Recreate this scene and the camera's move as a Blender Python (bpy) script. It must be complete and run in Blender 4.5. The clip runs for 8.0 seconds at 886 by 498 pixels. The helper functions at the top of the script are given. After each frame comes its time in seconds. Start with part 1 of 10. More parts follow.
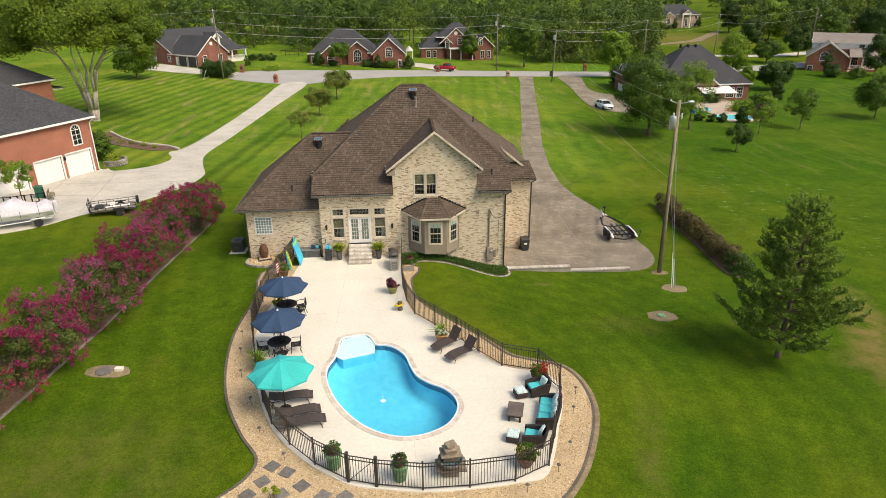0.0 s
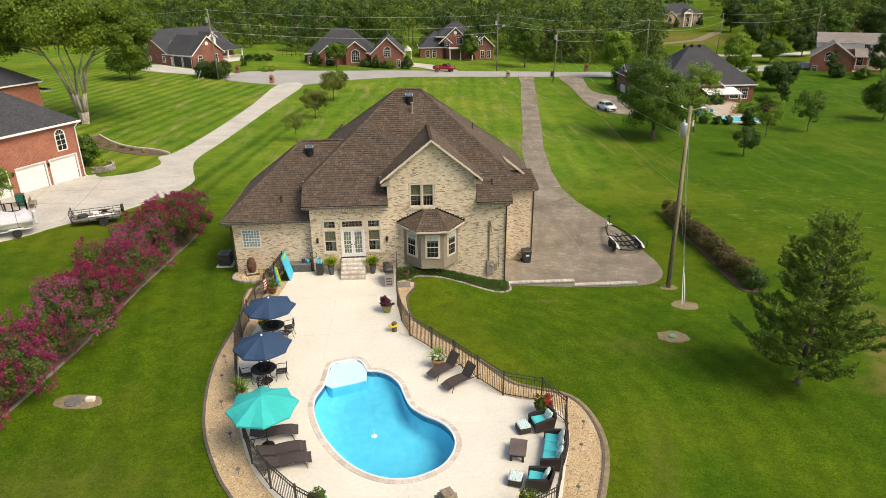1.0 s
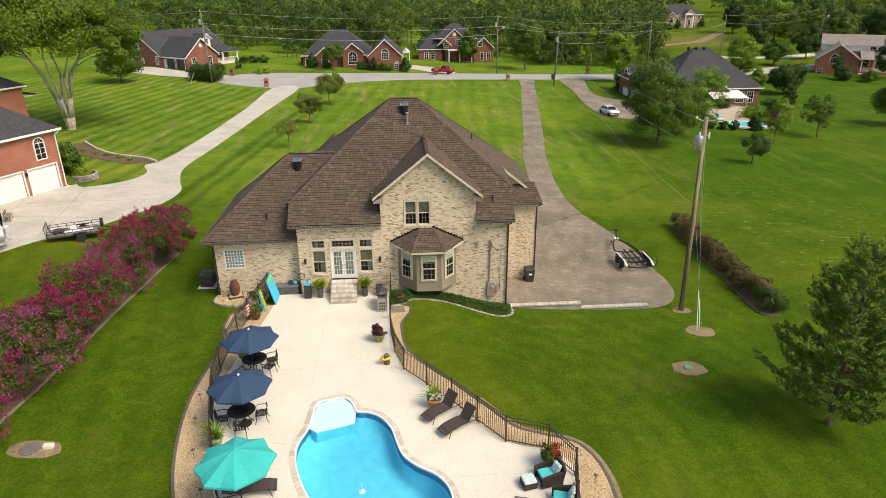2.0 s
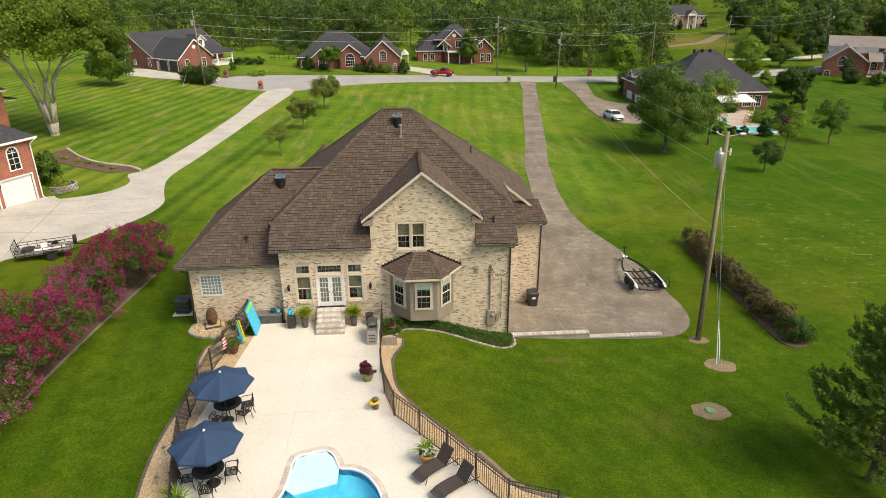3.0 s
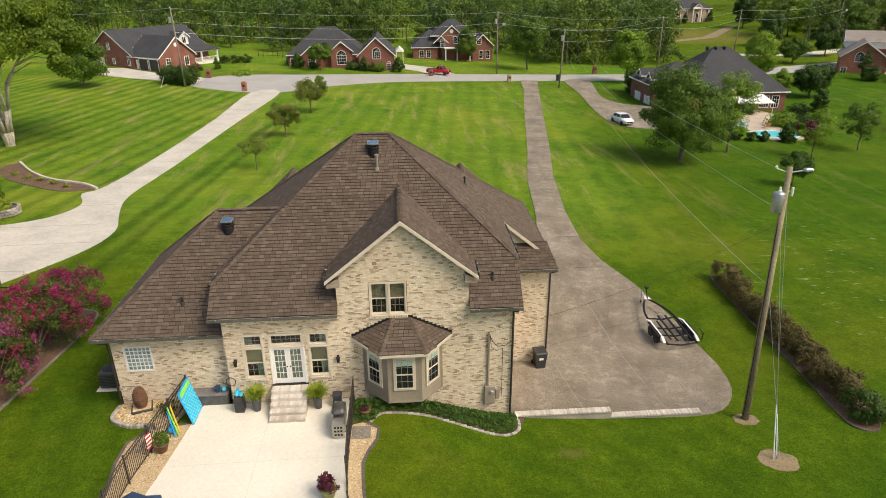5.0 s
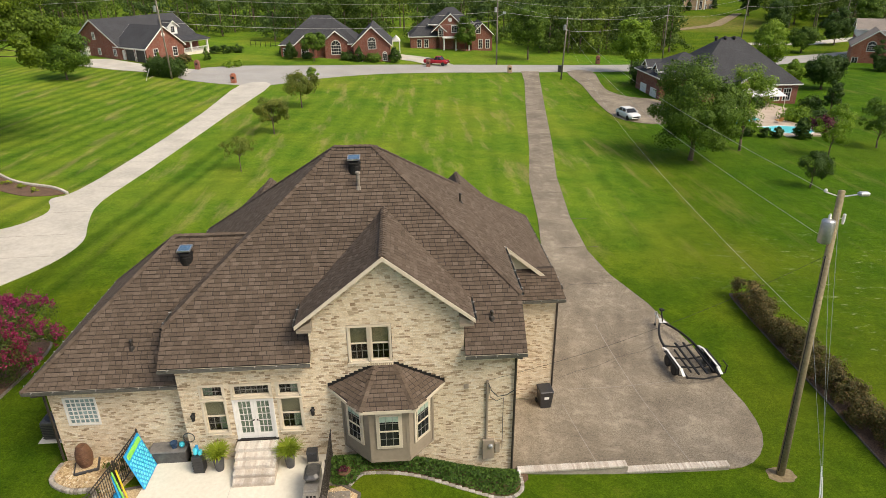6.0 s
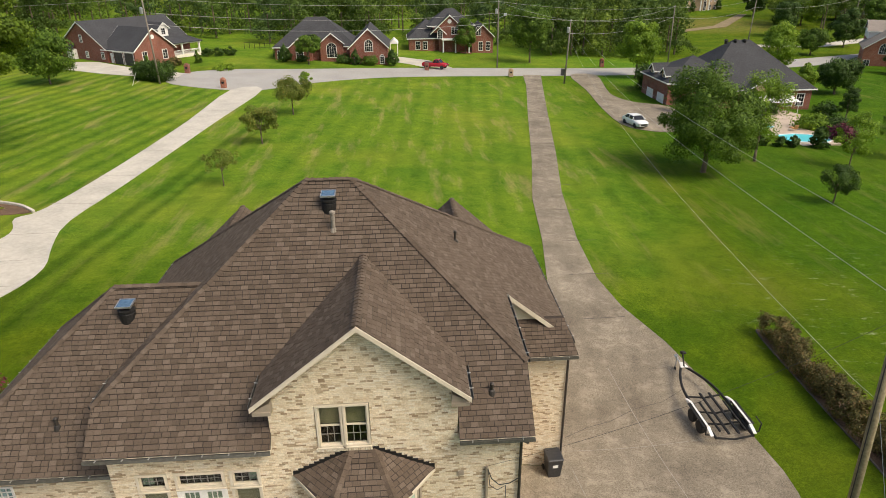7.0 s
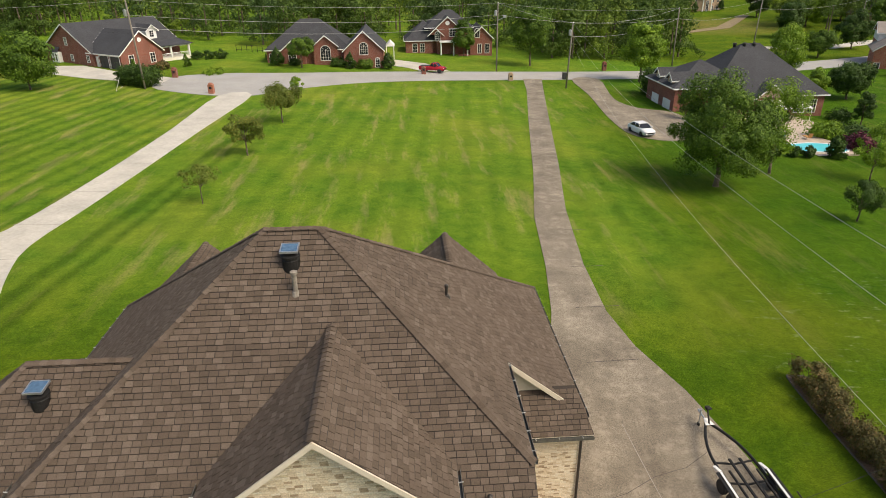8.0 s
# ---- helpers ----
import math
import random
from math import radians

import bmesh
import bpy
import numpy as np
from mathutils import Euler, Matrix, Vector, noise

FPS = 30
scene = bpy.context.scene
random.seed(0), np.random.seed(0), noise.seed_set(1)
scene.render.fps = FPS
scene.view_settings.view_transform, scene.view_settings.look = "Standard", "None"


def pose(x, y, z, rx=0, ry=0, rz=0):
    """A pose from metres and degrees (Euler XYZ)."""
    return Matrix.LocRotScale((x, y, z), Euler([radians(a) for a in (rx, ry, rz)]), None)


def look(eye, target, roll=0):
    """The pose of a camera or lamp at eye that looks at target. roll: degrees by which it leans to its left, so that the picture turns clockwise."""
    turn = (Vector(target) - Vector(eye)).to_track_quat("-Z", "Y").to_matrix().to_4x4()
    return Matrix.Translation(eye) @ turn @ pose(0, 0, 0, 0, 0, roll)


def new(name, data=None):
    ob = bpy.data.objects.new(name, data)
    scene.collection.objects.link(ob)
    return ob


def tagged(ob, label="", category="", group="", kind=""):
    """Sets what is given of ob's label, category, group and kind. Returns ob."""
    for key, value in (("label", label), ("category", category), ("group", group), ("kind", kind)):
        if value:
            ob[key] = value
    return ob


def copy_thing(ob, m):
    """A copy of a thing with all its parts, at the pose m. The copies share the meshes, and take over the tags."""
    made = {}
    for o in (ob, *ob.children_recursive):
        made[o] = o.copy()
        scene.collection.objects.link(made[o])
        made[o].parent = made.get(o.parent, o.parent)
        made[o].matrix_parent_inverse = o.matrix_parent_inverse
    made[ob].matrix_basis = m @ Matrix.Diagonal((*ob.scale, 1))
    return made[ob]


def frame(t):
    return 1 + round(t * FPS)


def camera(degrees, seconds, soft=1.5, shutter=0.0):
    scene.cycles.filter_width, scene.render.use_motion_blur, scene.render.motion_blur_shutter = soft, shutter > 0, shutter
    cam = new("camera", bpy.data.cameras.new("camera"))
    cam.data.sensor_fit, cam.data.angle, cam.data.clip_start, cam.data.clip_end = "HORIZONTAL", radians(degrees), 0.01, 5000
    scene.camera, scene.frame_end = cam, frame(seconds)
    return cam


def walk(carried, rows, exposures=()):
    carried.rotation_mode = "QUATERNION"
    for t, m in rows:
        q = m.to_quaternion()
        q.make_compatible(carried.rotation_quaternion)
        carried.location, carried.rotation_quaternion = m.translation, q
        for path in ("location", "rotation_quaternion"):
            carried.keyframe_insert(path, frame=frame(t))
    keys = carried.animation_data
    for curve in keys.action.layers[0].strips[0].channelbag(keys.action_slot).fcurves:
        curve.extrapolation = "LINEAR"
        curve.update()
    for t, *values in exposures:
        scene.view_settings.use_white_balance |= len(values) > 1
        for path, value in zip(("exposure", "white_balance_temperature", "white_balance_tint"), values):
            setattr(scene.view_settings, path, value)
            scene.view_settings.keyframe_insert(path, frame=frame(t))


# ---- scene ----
# ---- camera and its flight ----
cam = camera(69.6, 8.0, soft=0.72)
PATH = [
    (0, (-0.077, -2.829, 18.225), (0.038, -0.987, 17.454), -0.5),
    (0.5, (0.055, -1.569, 18.248), (0.172, 0.272, 17.474), -0.5),
    (1, (0.254, -0.248, 18.265), (0.369, 1.592, 17.491), -0.5),
    (1.5, (0.403, 1.252, 18.293), (0.52, 3.093, 17.52), -0.5),
    (3, (1.073, 6.609, 18.393), (1.19, 8.449, 17.62), -0.4),
    (3.5, (1.3, 8.451, 18.403), (1.419, 10.292, 17.629), -0.4),
    (4, (1.604, 10.44, 18.443), (1.723, 12.281, 17.669), -0.4),
    (4.5, (1.936, 12.538, 18.445), (2.053, 14.377, 17.669), -0.5),
    (6, (2.906, 19.187, 18.523), (3.022, 21.005, 17.698), -0.6),
    (6.5, (3.244, 21.548, 18.499), (3.358, 23.366, 17.673), -0.6),
    (7, (3.578, 23.883, 18.497), (3.692, 25.701, 17.672), -0.6),
    (7.5, (3.915, 26.19, 18.535), (4.03, 28.008, 17.709), -0.6),
    (8, (4.25, 28.53, 18.56), (4.366, 30.348, 17.734), -0.6),
]
walk(cam, [(t, look(eye, target, roll)) for t, eye, target, roll in PATH], [(0, 0.26, 7000, 10), (8, 0.26, 7000, 10)])

# ---- daylight: a bright hazy sky with a veiled sun ----
SUN_ELEVATION, SUN_AZIMUTH = 50.0, 125.0   # azimuth in degrees from +y towards +x
world = bpy.data.worlds.new("sky")
scene.world = world
world.use_nodes = True
_nt = world.node_tree
_sky = _nt.nodes.new("ShaderNodeTexSky")
_sky.sky_type = "NISHITA"
_sky.sun_disc = False
_sky.sun_elevation = radians(SUN_ELEVATION)
_sky.sun_rotation = radians(SUN_AZIMUTH)
_sky.air_density, _sky.dust_density, _sky.ozone_density = 1.0, 4.0, 1.0
_nt.links.new(_sky.outputs[0], _nt.nodes["Background"].inputs[0])
_nt.nodes["Background"].inputs[1].default_value = 0.15
sun = new("sun", bpy.data.lights.new("sun", "SUN"))
sun.data.energy, sun.data.angle, sun.data.color = 2.25, radians(28), (1.0, 0.92, 0.80)
_a, _e = radians(SUN_AZIMUTH), radians(SUN_ELEVATION)
_dir = Vector((math.sin(_a) * math.cos(_e), math.cos(_a) * math.cos(_e), math.sin(_e)))
sun.matrix_world = Matrix.Translation((60, 40, 80)) @ _dir.to_track_quat("Z", "Y").to_matrix().to_4x4()

# ---- materials ----
def _nodes(name):
    m = bpy.data.materials.new(name)
    m.use_nodes = True
    return m, m.node_tree, m.node_tree.nodes["Principled BSDF"]


def _noise(nt, vec, scale, detail=4.0, rough=0.6):
    n = nt.nodes.new("ShaderNodeTexNoise")
    n.inputs["Scale"].default_value, n.inputs["Detail"].default_value, n.inputs["Roughness"].default_value = scale, detail, rough
    nt.links.new(vec, n.inputs["Vector"])
    return n.outputs["Fac"]


def _ramp(nt, fac, stops):
    r = nt.nodes.new("ShaderNodeValToRGB")
    while len(r.color_ramp.elements) < len(stops):
        r.color_ramp.elements.new(0.5)
    for el, (p, c) in zip(r.color_ramp.elements, stops):
        el.position, el.color = p, (*c, 1)
    nt.links.new(fac, r.inputs[0])
    return r.outputs[0]


def _mix(nt, fac, a, b, mode="MIX"):
    n = nt.nodes.new("ShaderNodeMix")
    n.data_type, n.blend_type = "RGBA", mode
    for sock, v in ((n.inputs[0], fac), (n.inputs[6], a), (n.inputs[7], b)):
        if isinstance(v, (int, float)):
            sock.default_value = v
        elif isinstance(v, tuple):
            sock.default_value = (*v, 1)
        else:
            nt.links.new(v, sock)
    return n.outputs[2]


def _math(nt, op, a, b=0.0, c=None):
    n = nt.nodes.new("ShaderNodeMath")
    n.operation = op
    for i, v in enumerate((a, b) if c is None else (a, b, c)):
        if isinstance(v, (int, float)):
            n.inputs[i].default_value = v
        else:
            nt.links.new(v, n.inputs[i])
    return n.outputs[0]


def _bump(nt, height, strength, distance=0.02):
    b = nt.nodes.new("ShaderNodeBump")
    b.inputs["Strength"].default_value, b.inputs["Distance"].default_value = strength, distance
    nt.links.new(height, b.inputs["Height"])
    return b.outputs[0]


def _pos(nt):
    return nt.nodes.new("ShaderNodeNewGeometry").outputs["Position"]


def surf(name, c1, c2, fine=12.0, coarse=0.8, rough=0.7, metal=0.0, bump=0.2, spread=0.0, stain=0.25, spec=0.5):
    """A weathered surface: fine grain between two colours, broad stains, relief; spread varies it from piece to piece."""
    m, nt, b = _nodes(name)
    p = _pos(nt)
    f = _noise(nt, p, fine)
    col = _ramp(nt, f, ((0.32, c1), (0.68, c2)))
    g = _noise(nt, p, coarse, 3.0)
    dark = tuple(v * (1 - stain) for v in (1, 1, 1))
    col = _mix(nt, 1.0, col, _ramp(nt, g, ((0.3, dark), (0.65, (1, 1, 1)))), "MULTIPLY")
    if spread:
        geo, info = nt.nodes.new("ShaderNodeNewGeometry"), nt.nodes.new("ShaderNodeObjectInfo")
        rnd = _math(nt, "FRACT", _math(nt, "ADD", geo.outputs["Random Per Island"], info.outputs["Random"]))
        k = _ramp(nt, rnd, ((0.0, (1 - spread,) * 3), (1.0, (1 + spread * 0.6,) * 3)))
        col = _mix(nt, 1.0, col, k, "MULTIPLY")
    nt.links.new(col, b.inputs["Base Color"])
    b.inputs["Roughness"].default_value, b.inputs["Metallic"].default_value = rough, metal
    b.inputs["Specular IOR Level"].default_value = spec
    if bump:
        nt.links.new(_bump(nt, f, bump), b.inputs["Normal"])
    return m


def pieces(name, stops, rough=0.85, fine=30.0, coarse=0.5, stain=0.25, bump=0.4, spec=0.3):
    """Many pieces, each with a colour of its own out of the stops."""
    m, nt, b = _nodes(name)
    p = _pos(nt)
    geo, info = nt.nodes.new("ShaderNodeNewGeometry"), nt.nodes.new("ShaderNodeObjectInfo")
    rnd = _math(nt, "FRACT", _math(nt, "ADD", geo.outputs["Random Per Island"], info.outputs["Random"]))
    col = _ramp(nt, rnd, stops)
    f, g = _noise(nt, p, fine), _noise(nt, p, coarse, 3.0)
    col = _mix(nt, 1.0, col, _ramp(nt, f, ((0.3, (0.72,) * 3), (0.7, (1.15,) * 3))), "MULTIPLY")
    col = _mix(nt, 1.0, col, _ramp(nt, g, ((0.3, (1 - stain,) * 3), (0.65, (1.0,) * 3))), "MULTIPLY")
    nt.links.new(col, b.inputs["Base Color"])
    b.inputs["Roughness"].default_value = rough
    b.inputs["Specular IOR Level"].default_value = spec
    nt.links.new(_bump(nt, f, bump, 0.01), b.inputs["Normal"])
    return m


def foliage(name, dark, light, extra=None, scale=0.35, low=0.7, high=1.15):
    """Leaves: each with its own tone, a little light comes through."""
    m, nt, b = _nodes(name)
    geo = nt.nodes.new("ShaderNodeNewGeometry")
    stops = [(0.0, dark), (0.85, light)] + ([(1.0, extra)] if extra else [])
    col = _ramp(nt, geo.outputs["Random Per Island"], stops)
    g = _noise(nt, _pos(nt), scale, 2.0)
    col = _mix(nt, 1.0, col, _ramp(nt, g, ((0.3, (low, low * 1.07, low)), (0.7, (high, high * 0.96, high * 0.87)))), "MULTIPLY")
    nt.links.new(col, b.inputs["Base Color"])
    b.inputs["Roughness"].default_value = 0.6
    b.inputs["Specular IOR Level"].default_value = 0.25
    t = nt.nodes.new("ShaderNodeBsdfTranslucent")
    nt.links.new(col, t.inputs[0])
    s = nt.nodes.new("ShaderNodeMixShader")
    s.inputs[0].default_value = 0.2
    nt.links.new(b.outputs[0], s.inputs[1])
    nt.links.new(t.outputs[0], s.inputs[2])
    nt.links.new(s.outputs[0], nt.nodes["Material Output"].inputs[0])
    return m


def glassy(name, tint, rough=0.02, ior=1.45, ripple=0.0):
    """A clear sheet: light passes straight through, tinted, and glances off by its angle."""
    m, nt, b = _nodes(name)
    tr, gl, mx = nt.nodes.new("ShaderNodeBsdfTransparent"), nt.nodes.new("ShaderNodeBsdfGlossy"), nt.nodes.new("ShaderNodeMixShader")
    fr = nt.nodes.new("ShaderNodeLayerWeight")
    base = ((ior - 1) / (ior + 1)) ** 2
    gloss = _math(nt, "MULTIPLY_ADD", _math(nt, "POWER", fr.outputs["Facing"], 5.0), 1 - base, base)
    tr.inputs[0].default_value = (*tint, 1)
    gl.inputs["Roughness"].default_value = rough
    if ripple:
        n = _bump(nt, _noise(nt, _pos(nt), 2.2, 3.0), ripple, 0.05)
        nt.links.new(n, gl.inputs["Normal"])
        nt.links.new(n, fr.inputs["Normal"])
    nt.links.new(gloss, mx.inputs[0])
    nt.links.new(tr.outputs[0], mx.inputs[1])
    nt.links.new(gl.outputs[0], mx.inputs[2])
    nt.links.new(mx.outputs[0], nt.nodes["Material Output"].inputs[0])
    return m


def brick_far(name, c1, c2, mortar, width=0.22, height=0.075):
    """Brickwork seen from far off."""
    m, nt, b = _nodes(name)
    tc = nt.nodes.new("ShaderNodeTexCoord")
    sep, comb = nt.nodes.new("ShaderNodeSeparateXYZ"), nt.nodes.new("ShaderNodeCombineXYZ")
    nt.links.new(tc.outputs["Object"], sep.inputs[0])
    nt.links.new(_math(nt, "ADD", sep.outputs[0], sep.outputs[1]), comb.inputs[0])
    nt.links.new(sep.outputs[2], comb.inputs[1])
    t = nt.nodes.new("ShaderNodeTexBrick")
    nt.links.new(comb.outputs[0], t.inputs["Vector"])
    t.inputs["Color1"].default_value, t.inputs["Color2"].default_value, t.inputs["Mortar"].default_value = (*c1, 1), (*c2, 1), (*mortar, 1)
    t.inputs["Scale"].default_value, t.inputs["Mortar Size"].default_value = 1.0, 0.008
    t.inputs["Brick Width"].default_value, t.inputs["Row Height"].default_value = width, height
    g = _noise(nt, _pos(nt), 0.6, 4.0)
    col = _mix(nt, 1.0, t.outputs[0], _ramp(nt, g, ((0.3, (0.78,) * 3), (0.7, (1.1,) * 3))), "MULTIPLY")
    nt.links.new(col, b.inputs["Base Color"])
    b.inputs["Roughness"].default_value = 0.9
    return m


def lawn_material():
    """Mown grass: blades, tufts, patches of dry and green growth, painted cloud shade, and mowing passes that lean the
    blades both ways.
    """
    m, nt, b = _nodes("lawn_grass")
    p = _pos(nt)
    sep = nt.nodes.new("ShaderNodeSeparateXYZ")
    nt.links.new(p, sep.inputs[0])
    x, y = sep.outputs[0], sep.outputs[1]
    stretch = nt.nodes.new("ShaderNodeMapping")
    stretch.inputs["Scale"].default_value = (1.0, 0.16, 1.0)
    nt.links.new(p, stretch.inputs["Vector"])
    stretch_x = nt.nodes.new("ShaderNodeMapping")
    stretch_x.inputs["Scale"].default_value = (0.35, 1.0, 1.0)
    nt.links.new(p, stretch_x.inputs["Vector"])
    blades, mid, tufts = _noise(nt, p, 17.0, 5.0, 0.8), _noise(nt, p, 5.5, 5.0, 0.8), _noise(nt, p, 0.95, 5.0, 0.7)
    broad, wide, streak = _noise(nt, p, 0.20, 4.0), _noise(nt, p, 0.05, 3.0), _noise(nt, stretch.outputs[0], 0.55, 4.0, 0.65)
    col = _ramp(nt, blades, ((0.30, (0.038, 0.074, 0.006)), (0.5, (0.082, 0.142, 0.009)), (0.70, (0.145, 0.214, 0.017))))
    col = _mix(nt, 1.0, col, _ramp(nt, mid, ((0.36, (0.73, 0.77, 0.7)), (0.64, (1.21, 1.17, 1.05)))), "MULTIPLY")
    col = _mix(nt, 1.0, col, _ramp(nt, tufts, ((0.32, (0.72, 0.80, 0.7)), (0.66, (1.16, 1.1, 1.0)))), "MULTIPLY")
    col = _mix(nt, 1.0, col, _ramp(nt, broad, ((0.32, (0.72, 0.82, 0.8)), (0.66, (1.14, 1.05, 1.0)))), "MULTIPLY")
    dry = _ramp(nt, wide, ((0.48, (0, 0, 0)), (0.70, (0.3,) * 3)))
    col = _mix(nt, dry, col, (0.205, 0.190, 0.018))

    def band(low, v, high, soft):
        lo = nt.nodes.new("ShaderNodeMapRange")
        lo.inputs[1].default_value, lo.inputs[2].default_value = low - soft, low + soft
        hi = nt.nodes.new("ShaderNodeMapRange")
        hi.inputs[1].default_value, hi.inputs[2].default_value = high + soft, high - soft
        for n in (lo, hi):
            nt.links.new(v, n.inputs[0])
        return _math(nt, "MULTIPLY", lo.outputs[0], hi.outputs[0])

    wander = _math(nt, "MULTIPLY", _noise(nt, p, 0.10, 2.0), 0.9)

    def passes(ax, ay, width):
        s = _math(nt, "ADD", _math(nt, "MULTIPLY", x, ax), _math(nt, "MULTIPLY", y, ay))
        return _math(nt, "SINE", _math(nt, "MULTIPLY", _math(nt, "ADD", s, wander), 2 * math.pi / width))

    # left field beyond the pale drive, the wide front lawn, the verge along the pale drive, the lawns round the house
    edge = _math(nt, "ADD", x, _math(nt, "MULTIPLY", y, -0.06))
    verge = _math(nt, "ADD", _math(nt, "ADD", x, _math(nt, "MULTIPLY", y, -0.115)), wander)
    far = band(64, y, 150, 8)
    worn = _math(nt, "MULTIPLY", _ramp(nt, streak, ((0.54, (0, 0, 0)), (0.72, (0.62,) * 3))), _ramp(nt, mid, ((0.3, (0.3,) * 3), (0.6, (1, 1, 1)))))
    col = _mix(nt, _math(nt, "MULTIPLY", worn, far), col, (0.25, 0.185, 0.055))
    bare = _math(nt, "MULTIPLY", _ramp(nt, _noise(nt, p, 0.32, 5.0, 0.7), ((0.58, (0, 0, 0)), (0.74, (0.3,) * 3))), _math(nt, "SUBTRACT", 1.0, far))
    col = _mix(nt, bare, col, (0.20, 0.165, 0.035))
    a = _math(nt, "MULTIPLY", _math(nt, "MULTIPLY", passes(0.98, -0.17, 2.45), band(-140, edge, -31, 1.0)), far)
    c = _math(nt, "MULTIPLY", _math(nt, "MULTIPLY", passes(0.995, -0.10, 2.75), band(-22, edge, 22, 1.5)), far)
    near = _math(nt, "MULTIPLY", passes(0.97, 0.25, 1.9), _math(nt, "MULTIPLY", _math(nt, "MULTIPLY", band(-80, y, 52, 10), band(-60, x, -8, 2)), 0.3))
    # rings that the mower leaves as it turns round the patio
    round_ = _math(nt, "SQRT", _math(nt, "ADD", _math(nt, "POWER", _math(nt, "ABSOLUTE", x), 2.0), _math(nt, "POWER", _math(nt, "ABSOLUTE", _math(nt, "ADD", y, -25.0)), 2.0)))
    rings = _math(nt, "SINE", _math(nt, "MULTIPLY", _math(nt, "ADD", round_, wander), 2 * math.pi / 1.6))
    rings = _math(nt, "MULTIPLY", rings, _math(nt, "MULTIPLY", _math(nt, "MULTIPLY", band(4, x, 26, 4), band(-8, y, 39, 6)), 0.30))
    near = _math(nt, "ADD", near, rings)
    dark = _math(nt, "ADD", band(-28.4, verge, -27.6, 0.5), _math(nt, "MULTIPLY", band(-26.4, verge, -25.7, 0.4), 0.8))
    dark = _math(nt, "MULTIPLY", _math(nt, "MULTIPLY", dark, band(52, y, 118, 12)), -2.0)
    stripe = _math(nt, "ADD", _math(nt, "ADD", _math(nt, "MULTIPLY", a, 0.9), _math(nt, "MULTIPLY", c, 0.42)), _math(nt, "ADD", near, dark))
    k = _ramp(nt, _math(nt, "MULTIPLY_ADD", stripe, 0.4, 0.5), ((0.0, (0.60, 0.68, 0.65)), (0.5, (1, 1, 1)), (1.0, (1.22, 1.15, 1.1))))
    col = _mix(nt, 1.0, col, k, "MULTIPLY")
    # cloud shade painted as darker green beside the patio; deeper green beyond the long drive
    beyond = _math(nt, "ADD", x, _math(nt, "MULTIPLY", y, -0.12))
    aside_shade = _math(nt, "MULTIPLY", _math(nt, "ADD", _math(nt, "MULTIPLY", band(9, x, 60, 5), 0.48), _math(nt, "MULTIPLY", band(-24, x, -9, 2), 0.3)), band(-60, y, 46, 10))
    lush_shade = _math(nt, "MAXIMUM", aside_shade, _math(nt, "MULTIPLY", band(21, beyond, 500, 7), band(58, y, 175, 16)))
    col = _mix(nt, _math(nt, "MULTIPLY", lush_shade, 0.9), col, _mix(nt, 1.0, col, (0.66, 0.90, 0.90), "MULTIPLY"))
    # wide front lawns and far fields made paler and bluer
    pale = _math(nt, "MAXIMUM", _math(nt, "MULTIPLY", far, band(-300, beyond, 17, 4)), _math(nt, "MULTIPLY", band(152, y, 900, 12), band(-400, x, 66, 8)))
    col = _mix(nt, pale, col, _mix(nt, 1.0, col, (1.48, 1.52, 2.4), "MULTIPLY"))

    def spot(cx, cy, rx, ry, lean=0.0):
        """A soft patch of the lawn about a place."""
        u = _math(nt, "MULTIPLY", _math(nt, "ADD", _math(nt, "ADD", x, -cx), _math(nt, "MULTIPLY", _math(nt, "ADD", y, -cy), lean)), 1 / rx)
        v = _math(nt, "MULTIPLY", _math(nt, "ADD", y, -cy), 1 / ry)
        d = _math(nt, "ADD", _math(nt, "MULTIPLY", u, u), _math(nt, "MULTIPLY", v, v))
        return _math(nt, "MAXIMUM", _math(nt, "SUBTRACT", 1.0, d), 0.0)

    # worn tan ground beside the pine, thin brownish growth on the near slope, pale clover on the open lawn
    ragged = _ramp(nt, _noise(nt, p, 0.7, 5.0, 0.7), ((0.36, (0, 0, 0)), (0.6, (1, 1, 1))))
    for cx, cy, rx, ry, lean, k in ((28.2, 30.0, 2.0, 7.5, -0.45, 0.9), (25.8, 26.2, 2.6, 1.6, 0.0, 0.5), (-14.0, 18.0, 6.5, 5.0, 0.0, 0.28), (10.2, 18.5, 1.0, 6.0, -0.3, 0.25), (9.5, 36.9, 1.2, 0.5, 0.0, 0.4), (13.2, 30.5, 3.5, 1.6, 0.3, 0.2), (118, 268, 34, 36, 0.0, 0.8)):
        col = _mix(nt, _math(nt, "MULTIPLY", _math(nt, "MULTIPLY", spot(cx, cy, rx, ry, lean), ragged), k), col, (0.225, 0.170, 0.060))
    clover = _math(nt, "MULTIPLY", _ramp(nt, _noise(nt, stretch_x.outputs[0], 2.2, 5.0, 0.75), ((0.60, (0, 0, 0)), (0.68, (0.8,) * 3))), spot(39, 55, 17, 17))
    col = _mix(nt, clover, col, (0.32, 0.36, 0.20))
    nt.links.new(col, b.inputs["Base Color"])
    b.inputs["Roughness"].default_value = 0.95
    b.inputs["Specular IOR Level"].default_value = 0.04
    nt.links.new(_bump(nt, _math(nt, "ADD", _math(nt, "ADD", blades, mid), tufts), 0.9, 0.07), b.inputs["Normal"])
    return m


